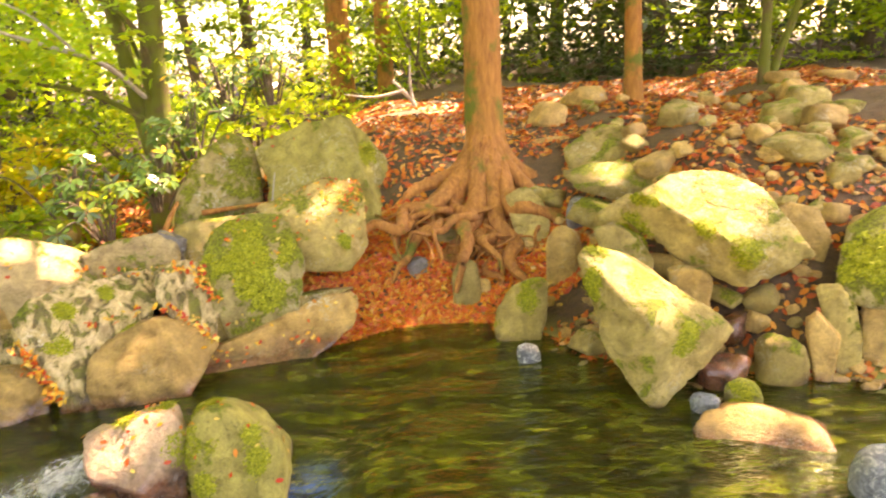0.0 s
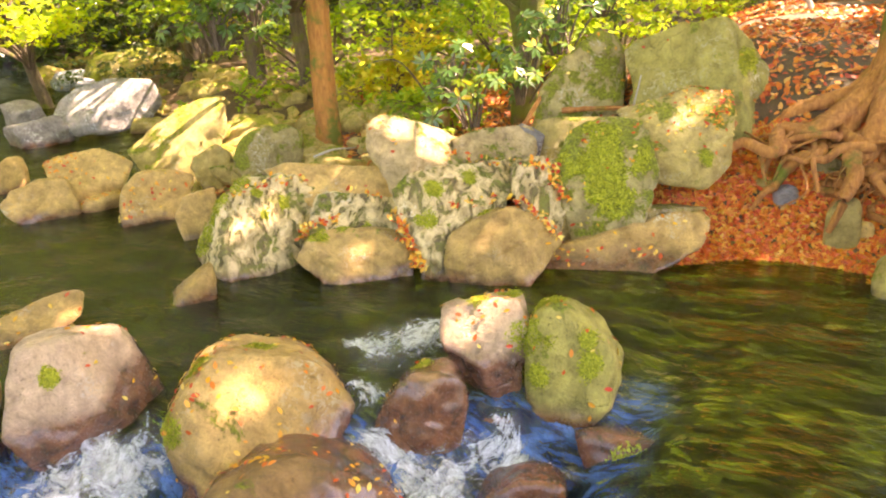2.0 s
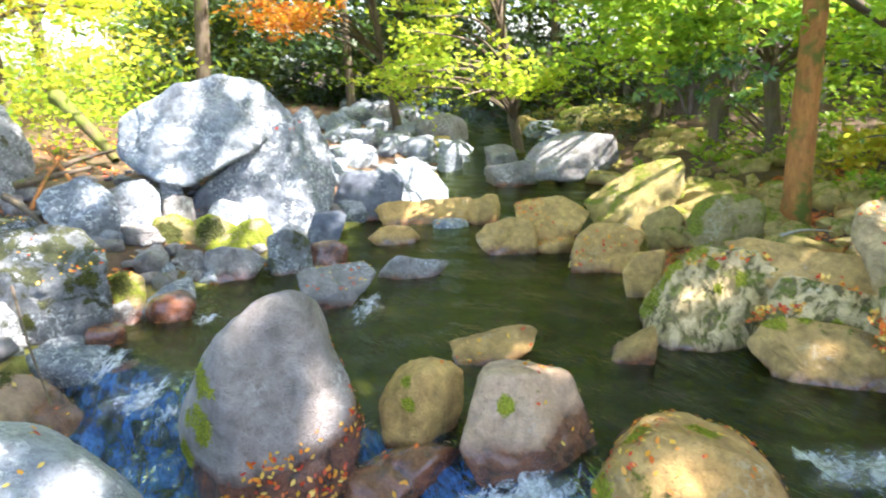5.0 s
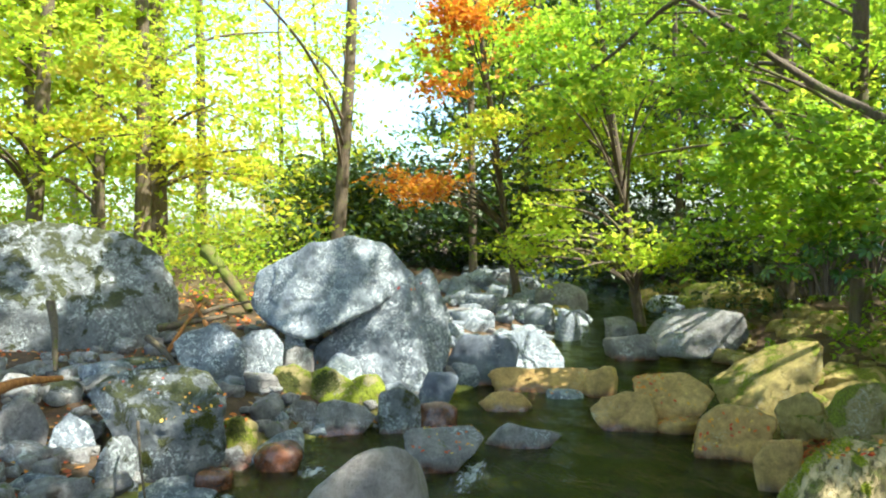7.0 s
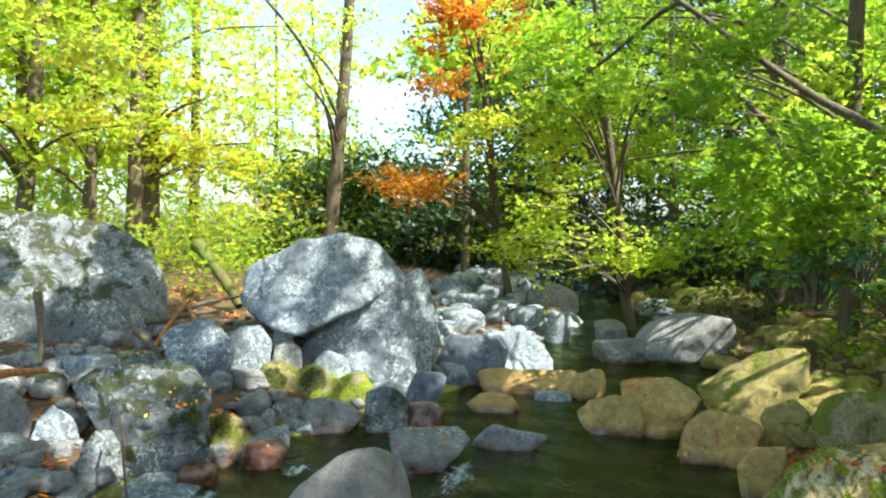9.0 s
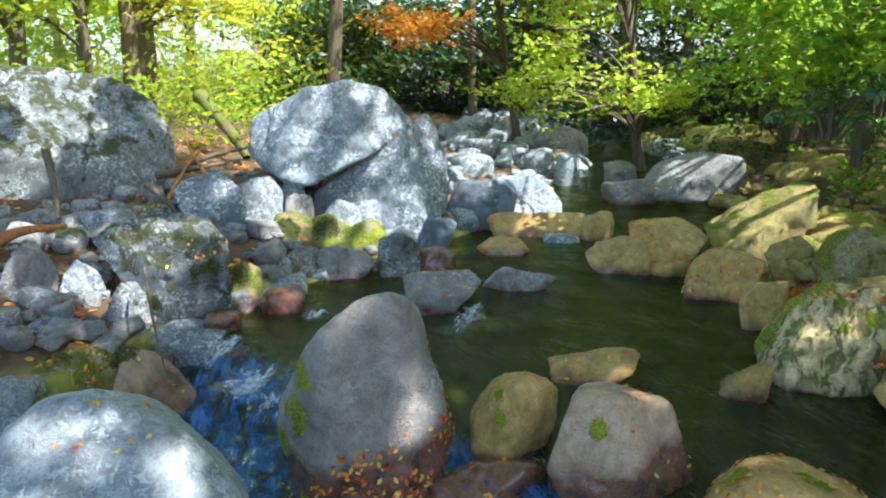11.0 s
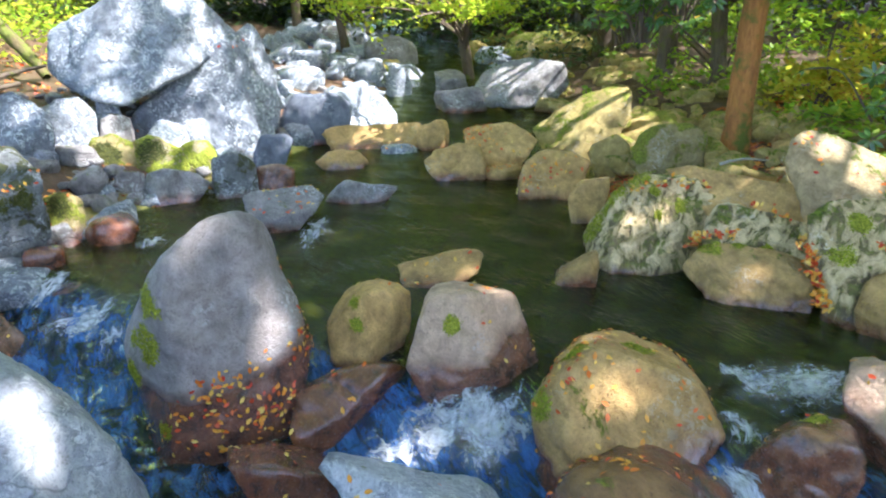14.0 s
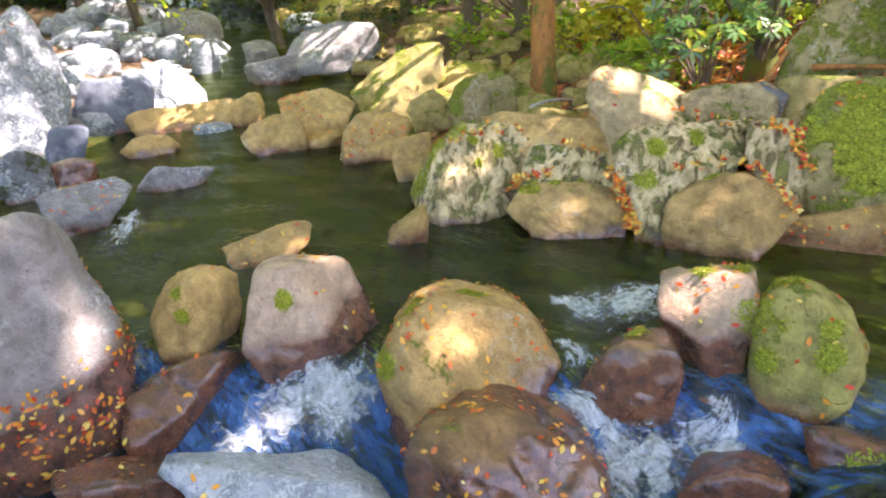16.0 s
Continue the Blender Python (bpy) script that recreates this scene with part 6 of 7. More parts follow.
foam(-8.42, 1.33, -7.96, 1.27, 0.18, seed=25)
foam(-2.09, 3.81, -2.06, 3.12, 0.68, seed=26)
foam(-3.11, 1.55, -2.86, 1.85, 0.75, seed=27)
foam(-6.32, -0.24, -6.43, -0.86, 0.60, seed=28)

# ---- trees ----


def tube(path, radii, sides=10, lump=0.05, seed=0):
    """A round, slightly uneven limb along a path of places."""
    path, radii = np.array(path, float), np.array(radii, float)
    t = np.linspace(0, len(path) - 1, (len(path) - 1) * 6 + 1)
    smooth_path = np.empty((len(t), 3))
    for n, s in enumerate(t):
        i = min(int(s), len(path) - 2)
        f = s - i
        a, b, c, d = path[max(i - 1, 0)], path[i], path[i + 1], path[min(i + 2, len(path) - 1)]
        smooth_path[n] = 0.5 * (2 * b + (c - a) * f + (2 * a - 5 * b + 4 * c - d) * f * f + (3 * b - a - 3 * c + d) * f ** 3)
    r = np.interp(t, np.arange(len(radii)), radii)
    ahead = np.gradient(smooth_path, axis=0)
    ahead /= np.linalg.norm(ahead, axis=1, keepdims=True) + 1e-9
    ref = np.array((0.3, 0.2, 1.0)) if abs(ahead[:, 2]).mean() < 0.8 else np.array((1.0, 0.3, 0.1))
    side = np.cross(ahead, ref)
    side /= np.linalg.norm(side, axis=1, keepdims=True)
    other = np.cross(ahead, side)
    ang = np.linspace(0, 2 * math.pi, sides, endpoint=False)
    rng = np.random.RandomState(seed)
    wob = 1 + lump * np.sin(ang * 3 + rng.uniform(0, 6))[None] * np.sin(t * 1.3 + rng.uniform(0, 6))[:, None] + lump * 0.6 * rng.normal(size=(len(t), sides))
    co = smooth_path[:, None] + (r[:, None] * wob)[..., None] * (np.cos(ang)[None, :, None] * side[:, None] + np.sin(ang)[None, :, None] * other[:, None])
    idx = np.arange(len(t) * sides).reshape(len(t), sides)
    nxt = np.roll(idx, -1, 1)
    quads = np.stack([idx[:-1], nxt[:-1], nxt[1:], idx[1:]], -1).reshape(-1, 4)
    return co.reshape(-1, 3), quads


# openings in the canopy, through which the sun reaches these places: x, y, z, radius
GAPS = [(-3.28, -1.16, 0.80, 0.14), (-3.29, -0.95, 0.82, 0.13), (-3.10, -0.60, 0.62, 0.14), (-3.00, -1.14, 0.59, 0.12), (-2.99, -0.54, 0.44, 0.15), (-3.14, -0.93, 0.69, 0.08), (-9.22, 1.18, 0.53, 0.30), (-9.58, 1.62, 0.40, 0.32), (-9.57, 1.94, 0.51, 0.25), (-9.96, 0.97, 0.52, 0.20), (-10.16, 0.28, 1.82, 0.25), (-9.71, 0.63, 1.61, 0.25), (-9.78, 1.49, 2.07, 0.15), (-10.63, -2.72, 1.50, 0.30), (-10.95, -2.45, 1.71, 0.28), (-10.50, -2.89, 1.29, 0.25), (-11.10, -2.04, 1.70, 0.15), (-10.67, 4.56, 0.29, 0.45), (-9.25, 1.04, 0.53, 0.20), (-8.85, 1.42, 0.30, 0.20), (-7.40, 6.14, 0.69, 0.20), (-7.14, 6.34, 0.85, 0.18), (-7.55, 5.93, 0.53, 0.13)]
GAPS += [(-10.97, 7.56, 0.73, 0.25), (-10.58, 7.86, 0.83, 0.20), (-4.04, 0.59, 1.03, 0.06), (-3.96, 0.74, 0.50, 0.08), (-3.98, 0.62, 0.72, 0.06), (-3.85, 0.43, 0.16, 0.05), (-2.42, 2.21, 0.27, 0.07), (-2.42, 2.03, 0.19, 0.07), (-1.57, 3.23, 0.33, 0.16), (-1.40, 3.32, 0.43, 0.12), (-3.28, 5.18, 1.05, 0.20), (-3.01, 5.39, 0.90, 0.22), (-3.96, 4.18, 0.48, 0.12), (-4.12, 3.91, 0.39, 0.12), (-3.02, 4.16, 0.21, 0.12), (-2.05, 4.59, 0.35, 0.12), (-0.89, 6.20, 1.09, 0.15), (-0.91, 5.50, 0.30, 0.12), (-9.52, 0.47, 0.99, 0.20), (-7.32, -1.77, 0.44, 0.22), (-7.40, -0.25, 0.19, 0.15), (-7.36, -1.02, 0.87, 0.15), (-9.29, 0.17, 0.92, 0.12)]
GAPS += [(-8.97, -0.44, 0.99, 0.15), (-15.97, 5.69, 0.82, 0.50), (-14.29, 4.32, 0.75, 0.50), (-14.36, 5.64, 0.47, 0.40), (-13.17, 6.03, 0.26, 0.30), (-10.22, 3.32, 0.59, 0.15), (2.14, 4.98, 1.20, 0.30), (2.35, 4.78, 1.02, 0.30), (2.01, 5.10, 1.31, 0.20), (2.55, 4.68, 0.87, 0.20), (1.35, 4.43, 0.96, 0.16), (1.51, 4.32, 0.83, 0.16), (1.73, 4.18, 0.67, 0.14), (1.95, 6.84, 1.44, 0.20), (1.73, 6.24, 1.19, 0.15), (2.04, 3.63, 0.13, 0.12), (1.94, 3.71, 0.16, 0.10)]
GAPS += [(-7.5, 6.3, 3.0, 1.0), (-7.0, 8.0, 3.0, 1.0), (-8.5, 8.5, 3.5, 1.0), (-6.2, 7.0, 2.4, 0.8), (-9.6, 8.0, 5.0, 1.0), (-12, -3.4, 1.5, 0.5), (-14.5, 3.4, 0.6, 0.9), (-12.6, 4.0, 0.6, 0.6), (-18, -2, 6, 2.0), (-16, -5, 7, 1.6), (-20, 0, 6, 1.6), (-13, 7, 2.5, 1.3), (-11.8, 5.4, 2.4, 0.9), (-10.4, 6.6, 3.6, 1.0), (-8.6, 6.4, 4.0, 0.8), (-11, 3.2, 0.5, 0.7), (-9, 2.6, 0.3, 0.4), (-7, -1.2, 0.5, 0.4), (-7.6, -0.6, 0.6, 0.35)]
GAPS += [(-0.4, 9.7, 1.4, 0.5), (-2.9, 7.1, 1.4, 0.5), (-2.4, 8.4, 2.3, 0.6), (-3.5, 6.8, 1.6, 0.3),
        (-10.6, 4.4, 0.5, 0.55), (-12.2, 5.6, 0.5, 0.9), (-13.5, 5.0, 0.5, 0.8), (-15, 7, 0.6, 1.0), (-2.75, 2.45, 0.4, 0.10), (-2.2, 2.35, 0.4, 0.1), (-11.6, -2.9, 1.6, 0.5), (-5.2, 4.9, 0.7, 0.25), (-3.4, 6.2, 0.9, 0.4), (-9.2, 0.2, 0.6, 0.4), (-0.4, 10, 1.6, 1.0), (-10.6, 8, 0.8, 0.5)]
rng = np.random.RandomState(12)
GAPS += [(rng.uniform(-13, 4), rng.uniform(-4, 8), 0.5, 0.07 + 0.16 * rng.uniform() ** 2) for n in range(110)]


def shaded(co):
    """Which places stand clear of the rays that fall through the openings."""
    ok = np.ones(len(co), bool)
    s = np.array(SUN)
    for x, y, z, r in GAPS:
        off = co - np.array((x, y, z))
        along = off @ s
        ok &= (along < 0.5) | (np.linalg.norm(off - along[:, None] * s, axis=1) > r)
    return ok


def crown_cloud(centre, radii, clusters, per, leaf, rng, spray=0.55, hollow=0.35, droop=0.0, gaps=True, plain=False):
    """Leaves in flat sprays, the sprays spread through an uneven crown."""
    d = rng.normal(size=(clusters, 3))
    d /= np.linalg.norm(d, axis=1, keepdims=True)
    r = hollow + (1 - hollow) * rng.uniform(size=(clusters, 1)) ** 0.6
    r *= 1 + 0.25 * lumps(d, rng.randint(9999), 2.2, 2)[:, None]
    at = np.array(centre) + d * r * np.array(radii)
    tiers = max(4, clusters // 22)
    tops = np.array(centre) + rng.normal(size=(tiers, 3)) * np.array(radii) * 0.5
    pick = rng.randint(tiers, size=clusters)
    flat = rng.normal(size=(clusters, 3)) * np.array((radii[0] * 0.27, radii[1] * 0.27, 0.10 + radii[2] * 0.05))
    flat[:, 2] -= 0.10 * (flat[:, 0] ** 2 + flat[:, 1] ** 2)
    at = np.where((rng.uniform(size=clusters) < 0.8)[:, None], tops[pick] + flat, at)
    if gaps:
        at = at[shaded(at)]
    tilt = rng.normal(scale=0.28, size=(len(at), 3)) + np.array((0, 0, 1.0))
    tilt /= np.linalg.norm(tilt, axis=1, keepdims=True)
    a = np.cross(tilt, rng.normal(size=tilt.shape))
    a /= np.linalg.norm(a, axis=1, keepdims=True)
    b = np.cross(tilt, a)
    long = rng.uniform(0.6, 1.3, size=(len(at), 1)) * spray
    u = rng.uniform(-1, 1, size=(len(at), per))
    v = rng.normal(scale=0.30, size=(len(at), per)) * (1.1 - np.abs(u))
    w = rng.normal(scale=0.07, size=(len(at), per)) - droop * np.abs(u)
    pts = at[:, None] + (u * long)[..., None] * a[:, None] + (v * long)[..., None] * b[:, None] + (w * long)[..., None] * tilt[:, None]
    pts = pts.reshape(-1, 3)
    nor = np.repeat(tilt, per, 0)
    if gaps:
        ok = shaded(pts)
        pts, nor = pts[ok], nor[ok]
    return leaf_cloud(pts, nor, leaf * rng.uniform(0.6, 1.25, len(pts)), rng, 0.45, plain), at


def tree(name, x, y, r, height, lean=(0, 0), bark=BARK, crowns=(), limbs=0, seed=0, label="", leaf=0.12, plain=False, dense=1.0, z=None, flare=1.5):
    """A tapered trunk with limbs that reach into its crowns. crowns: dx, dy, z, rx, ry, rz, sprays, leaves a spray, leaf material."""
    rng = np.random.RandomState(seed + 40)
    z0 = float(ground_height(x, y)) - 0.15 if z is None else z
    root = tagged(new(name), label, "tree")
    root.location = (x, y, z0)
    steps = np.linspace(0, 1, 7)
    wander = np.cumsum(rng.normal(scale=0.012 * height, size=(7, 2)), 0) * 0.4
    path = [(lean[0] * s + wander[n, 0] * s, lean[1] * s + wander[n, 1] * s, height * s) for n, s in enumerate(steps)]
    path.insert(1, (path[0][0] * 0.9 + path[1][0] * 0.1, path[0][1] * 0.9 + path[1][1] * 0.1, min(0.5, height * 0.06)))
    radii = [r * flare, r * 1.08, r * 0.95, r * 0.86, r * 0.75, r * 0.6, r * 0.45, r * 0.2]
    part("trunk", tube(path, radii, 14, 0.04, seed), bark, root)
    for dx, dy, cz, rx, ry, rz, sprays, per, mat in crowns:
        cloud, at = crown_cloud((x + dx, y + dy, cz), (rx, ry, rz), int(sprays * dense), per, leaf, rng, plain=plain)
        cloud = (cloud[0] - np.array((x, y, z0)), cloud[1])
        part("crown", cloud, mat, root)
        for n in range(limbs):
            if not len(at):
                break
            end = at[rng.randint(len(at))] - np.array((x, y, z0))
            s = np.clip((end[2] * rng.uniform(0.55, 0.85)) / height, 0.12, 0.93)
            start = np.array([np.interp(s, steps, [p[k] for p in (path[:1] + path[2:])]) for k in range(3)])
            mid1 = start + (end - start) * 0.4 + np.array((0, 0, 0.10 * np.linalg.norm(end - start)))
            part("limb", tube([start, mid1, end], [r * 0.28 * (1.2 - s), r * 0.17 * (1.2 - s) + 0.01, 0.008], 6, 0.06, seed + n), bark, root)
    return root


# the big tree above the roots
# its last crown is unseen, set far out to shade the rocky bank
big = tree("beech_tree", 0.58, 6.98, 0.18, 15, (0.15, 0.3), REDBARK, ((0.5, 1.2, 9.5, 4.5, 4.0, 1.8, 420, 26, GREEN), (-0.5, 2.5, 12, 5, 4.5, 1.8, 400, 26, LIME), (-3.6, -3.2, 10.5, 3.2, 2.4, 1.4, 300, 26, GREEN)), 5, 1, "tall tree with reddish bark and roots clasping the bank", z=1.2, flare=1.3, leaf=0.27, plain=True)
rng = np.random.RandomState(77)
for n in range(84):
    a = -3.1 + 2.9 * n / 83 + rng.uniform(-0.12, 0.12)
    thick = rng.uniform(0.045, 0.075) if n % 4 == 0 else rng.uniform(0.012, 0.04)
    leftward = smooth(-1.7, -2.6, a)
    reach = rng.uniform(0.6, 1.15) * (1 + 0.35 * leftward) * (0.75 if n % 4 else 1.0)
    sx, sy = math.cos(a), math.sin(a)
    drop = rng.uniform(0.45, 0.85) * (1 - 0.35 * leftward)
    pth = [(0.15 * sx, 0.15 * sy, 0.42 if n % 4 == 0 else 0.05), (0.25 * sx, 0.25 * sy, 0.06 if n % 4 == 0 else -0.08)]
    for s in (0.42, 0.58, 0.74, 0.88, 1.0):
        bend = rng.normal(scale=0.10)
        pth.append(((0.12 + s) * reach * sx - bend * sy, (0.12 + s) * reach * sy + bend * sx, -drop * s ** 0.8 - 0.04 + rng.normal(scale=0.045)))
    pth.append((1.15 * reach * sx, 1.15 * reach * sy, -drop - 0.25))
    part("root", tube(pth, [thick * k for k in (0.35, 1.25, 1.2, 1.0, 0.85, 0.7, 0.5, 0.3)], 8, 0.16, 300 + n), ROOTBARK, big)

# trees of the wooded bank
# the second crown here is unseen, added over the pool as a sun block
tree("tree", -5.25, 6.62, 0.135, 12, (-0.2, 0.3), REDBARK, ((0.5, 1.5, 9.5, 3.5, 3.0, 1.5, 200, 26, GREEN), (-1.0, -4.4, 11.0, 3.6, 2.8, 1.4, 330, 26, GREEN)), 4, 2, "slender tree with reddish-brown bark at the pool edge", z=0.35, flare=1.35, leaf=0.27, plain=True)
tree("tree", -3.35, 8.2, 0.15, 10, (0.5, 0.6), MOSSBARK, ((0, 0, 5.5, 2.8, 2.2, 1.6, 200, 26, GREEN), (-0.8, 0, 3.0, 1.8, 1.3, 0.7, 90, 26, BRIGHT)), 5, 3, "mossy forked tree behind the boulders", flare=1.4)
tree("tree", -3.30, 8.22, 0.10, 9, (-1.3, 0.8), MOSSBARK, ((0, 1, 6.5, 2.2, 2.2, 1.5, 120, 26, GOLD),), 3, 4, "second stem of the mossy forked tree", flare=1.2)
tree("tree", -2.2, 14.7, 0.24, 16, (0, 0), REDBARK, ((0, 0, 9, 4, 3, 3, 220, 26, LIME),), 3, 5, "straight reddish tree trunk in the wood")
tree("tree", -1.2, 13.8, 0.155, 15, (0.1, 0), REDBARK, ((0, 0, 7, 3, 3, 2.4, 160, 26, GREEN),), 3, 6, "straight reddish tree trunk in the wood")
tree("tree", 2.42, 8.75, 0.10, 11, (0.05, 0.3), REDBARK, ((0, 0, 6.0, 2.6, 2.4, 1.8, 160, 26, GREEN),), 4, 7, "thin brown tree on the leafy slope")
tree("tree", 4.2, 15.2, 0.26, 16, (0.1, 0), BARK, ((0, 0, 8, 4, 3, 3, 220, 26, GREEN),), 3, 8, "dark tree trunk in the wood")
tree("sapling", 4.1, 9.1, 0.06, 7, (0.1, 0.1), MOSSBARK, ((0, 0, 3.6, 1.6, 1.4, 1.2, 90, 24, GREEN),), 4, 9, "slender mossy sapling on the leafy slope")
tree("sapling", 4.25, 9.2, 0.05, 6, (1.6, 0.3), MOSSBARK, ((0.8, 0, 3.8, 1.6, 1.4, 1.0, 80, 24, GOLD),), 3, 10, "leaning mossy sapling on the leafy slope")
tree("tree", 7.5, 13, 0.25, 15, (0.3, 0), BARK, ((0, 0, 7, 4, 3.5, 3, 260, 26, GREEN),), 3, 11, "dark tree trunk in the wood")

# overhanging trees on the far bank
tree("tree", -9.5, 9.9, 0.16, 12, (0.1, -0.2), BARK, ((-1.0, -1.0, 6.6, 4.2, 2.2, 1.5, 230, 28, GREEN), (-2.0, -1.2, 4.6, 3.2, 2.0, 1.2, 330, 28, LIME), (1.0, -1.0, 3.6, 2.6, 1.6, 1.0, 260, 28, BRIGHT)), 8, 12, "tree with leafy boughs hanging over the stream", dense=1.35, leaf=0.13)
tree("tree", -8.3, 9.9, 0.13, 12, (-1.2, 0.2), BARK, ((0, -1.2, 8.4, 3.6, 2.6, 1.4, 110, 28, GREEN), (2.4, -0.6, 3.0, 2.2, 1.4, 1.0, 160, 28, BRIGHT), (0.3, -3.6, 4.4, 2.0, 1.2, 1.0, 200, 28, GREEN), (1.4, -3.6, 2.9, 1.6, 0.9, 0.8, 140, 28, GREEN)), 6, 13, "leaning tree with leafy boughs over the bank", dense=1.35, leaf=0.13)
tree("tree", -14.2, 8.6, 0.12, 9, (0.6, -1.4), BARK, ((0.6, -1.8, 2.3, 2.0, 1.4, 1.3, 260, 28, LIME), (0, -1.0, 4.6, 2.6, 2.0, 1.4, 220, 28, LIME), (2.5, -3.0, 2.5, 1.6, 0.9, 1.0, 190, 28, LIME), (3.2, -2.6, 5.3, 2.2, 1.4, 1.0, 200, 28, BRIGHT)), 8, 14, "yellow-green maple bending over the water", dense=1.35, leaf=0.13)
tree("tree", -16.8, 6.6, 0.10, 10, (0.8, -1.6), BARK, ((1.0, -2.6, 3.5, 1.5, 1.1, 0.55, 22, 26, ORANGE), (2.2, -0.8, 7.6, 1.6, 1.5, 1.8, 34, 26, ORANGE), (2.0, 0.6, 5.0, 2.0, 1.5, 1.2, 50, 26, GOLD), (4.0, -2.7, 6.3, 1.0, 0.8, 1.0, 40, 26, ORANGE), (3.8, -1.9, 4.2, 1.2, 0.9, 0.8, 40, 26, GOLD), (3.3, -3.4, 3.15, 0.8, 0.7, 0.4, 18, 26, ORANGE)), 4, 15, "maple with orange autumn leaves", dense=1.35, leaf=0.13)
tree("tree", -13, 11.5, 0.22, 15, (0, 0), BARK, ((0, -1, 8.5, 4, 3.4, 2.6, 330, 28, BRIGHT), (1, -2, 5.0, 3.0, 2.0, 1.4, 240, 28, LIME)), 5, 16, "green tree on the far bank", dense=1.35, leaf=0.13)

# trees of the near-side wood
tree("tree", -21.5, -2.4, 0.27, 18, (0, 0.2), BARK, ((0, 0, 9, 4.5, 4, 3, 280, 26, LIME), (2, 1, 5, 3.2, 2.6, 1.2, 70, 26, GOLD)), 5, 20, "thick brown tree trunk in the bright wood", dense=1.5, leaf=0.15)
tree("tree", -17.0, 2.0, 0.16, 15, (0.9, 0.9), BARK, ((1, -1.2, 6.3, 2.0, 2.0, 1.6, 110, 24, LIME),), 5, 21, "slender leaning tree behind the huge boulder")
tree("tree", -18.6, -3.4, 0.12, 14, (0.3, 0.1), BARK, ((0, -0.6, 7, 3.0, 2.6, 2.4, 190, 26, LIME), (1.5, 0, 4.3, 2.4, 2, 0.8, 50, 26, LIME)), 4, 22, "thin dark tree in the bright wood", dense=1.5, leaf=0.15)
tree("tree", -19.5, -2.6, 0.2, 15, (0.4, 0.5), BARK, ((0, 0, 8, 3.0, 2.6, 2.4, 190, 26, LIME),), 3, 23, "brown tree trunk in the bright wood", dense=1.5, leaf=0.15)
tree("tree", -16.9, -4.5, 0.16, 15, (0.4, 1.3), BARK, ((0, 0, 6.5, 3.2, 2.8, 2.4, 220, 26, LIME), (2, 0.5, 4.4, 2.4, 2, 0.7, 50, 26, GOLD)), 4, 24, "leaning tree in the bright wood", dense=1.5, leaf=0.15)

# unseen trees added round and behind, whose crowns close the canopy against the sun
for n, (x, y, dx, dy, cz, rx, ry, k) in enumerate(((5.5, -5, -1, 2, 9.5, 4.5, 4, 0.6), (-3, -6.5, 0.5, 2, 9.0, 4.5, 4, 0.8), (-9, -7, 1, 1.5, 9.5, 5, 4, 0.7), (7.2, 7.4, -2.2, -0.5, 10.5, 5, 4.5, 1.1), (8.8, 10.5, -3.0, 1, 11.5, 5.0, 4, 1.0), (7.5, 2.8, -2.5, 0.5, 10.5, 4.5, 4.0, 1.0))):
    tree("tree", x, y, 0.2, 16, (dx * 0.3, dy * 0.3), BARK, ((dx, dy, cz, rx, ry, 1.8, int(400 * k), 26, (GREEN, LIME)[n % 2]), (dx * 1.3, dy * 1.3, cz + 2.5, rx, ry, 1.4, int(320 * k), 26, (LIME, GREEN)[n % 2])), 4, 30 + n, "unseen tall tree added to close the canopy", leaf=0.27, plain=True)

# far woods: trunks and foliage that close the view
rng = np.random.RandomState(5)
for n in range(60):
    phi = math.radians(-26 + 156 * n / 59 + rng.uniform(-1.2, 1.2))
    dist = rng.uniform(19, 34)
    x, y = -dist * math.cos(phi), dist * math.sin(phi)
    if in_stream(x, y) or 0.15 < phi < 0.30:
        continue
    tree("tree", x, y, rng.uniform(0.07, 0.2), rng.uniform(12, 18), tuple(rng.normal(scale=0.5, size=2)), (BARK, BARK, PALEBARK)[rng.randint(3)], ((0, 0, rng.uniform(5, 9), 3.0, 3.0, rng.uniform(2.5, 3.5), 90, 22, (LIME, GOLD, LIME)[rng.randint(3)] if phi < 0.2 else (GREEN, LIME, GREEN)[rng.randint(3)]),), 2, 60 + n, "slim tree of the surrounding wood", leaf=0.24, plain=True)


def woods(phi0, phi1, near, far, low, high, sprays, mat, seed, leaf=0.26, label="dense foliage of the surrounding wood"):
    """Foliage of the woods beyond, over a sector of bearings, with an uneven upper edge and gaps."""
    rng = np.random.RandomState(seed)
    phi = np.radians(rng.uniform(phi0, phi1, sprays))
    dist = rng.uniform(near, far, sprays)
    at = np.stack([-dist * np.cos(phi), dist * np.sin(phi), low + (high - low) * rng.uniform(size=sprays) ** 1.1], -1)
    at = at[lumps(at, seed + 3, 0.55, 3) > -0.35]
    tilt = rng.normal(scale=0.3, size=(len(at), 3)) + np.array((0, 0, 1.0))
    per = 44
    off = rng.normal(size=(len(at), per, 3)) * np.array((0.75, 0.75, 0.22))
    pts = (at[:, None] + off).reshape(-1, 3)
    co, quads = leaf_cloud(pts, np.repeat(tilt, per, 0), leaf * rng.uniform(0.6, 1.25, len(pts)), rng, 0.5, True)
    tagged(mesh_object("woods", co, quads, mat), label, "woods", kind="stuff")


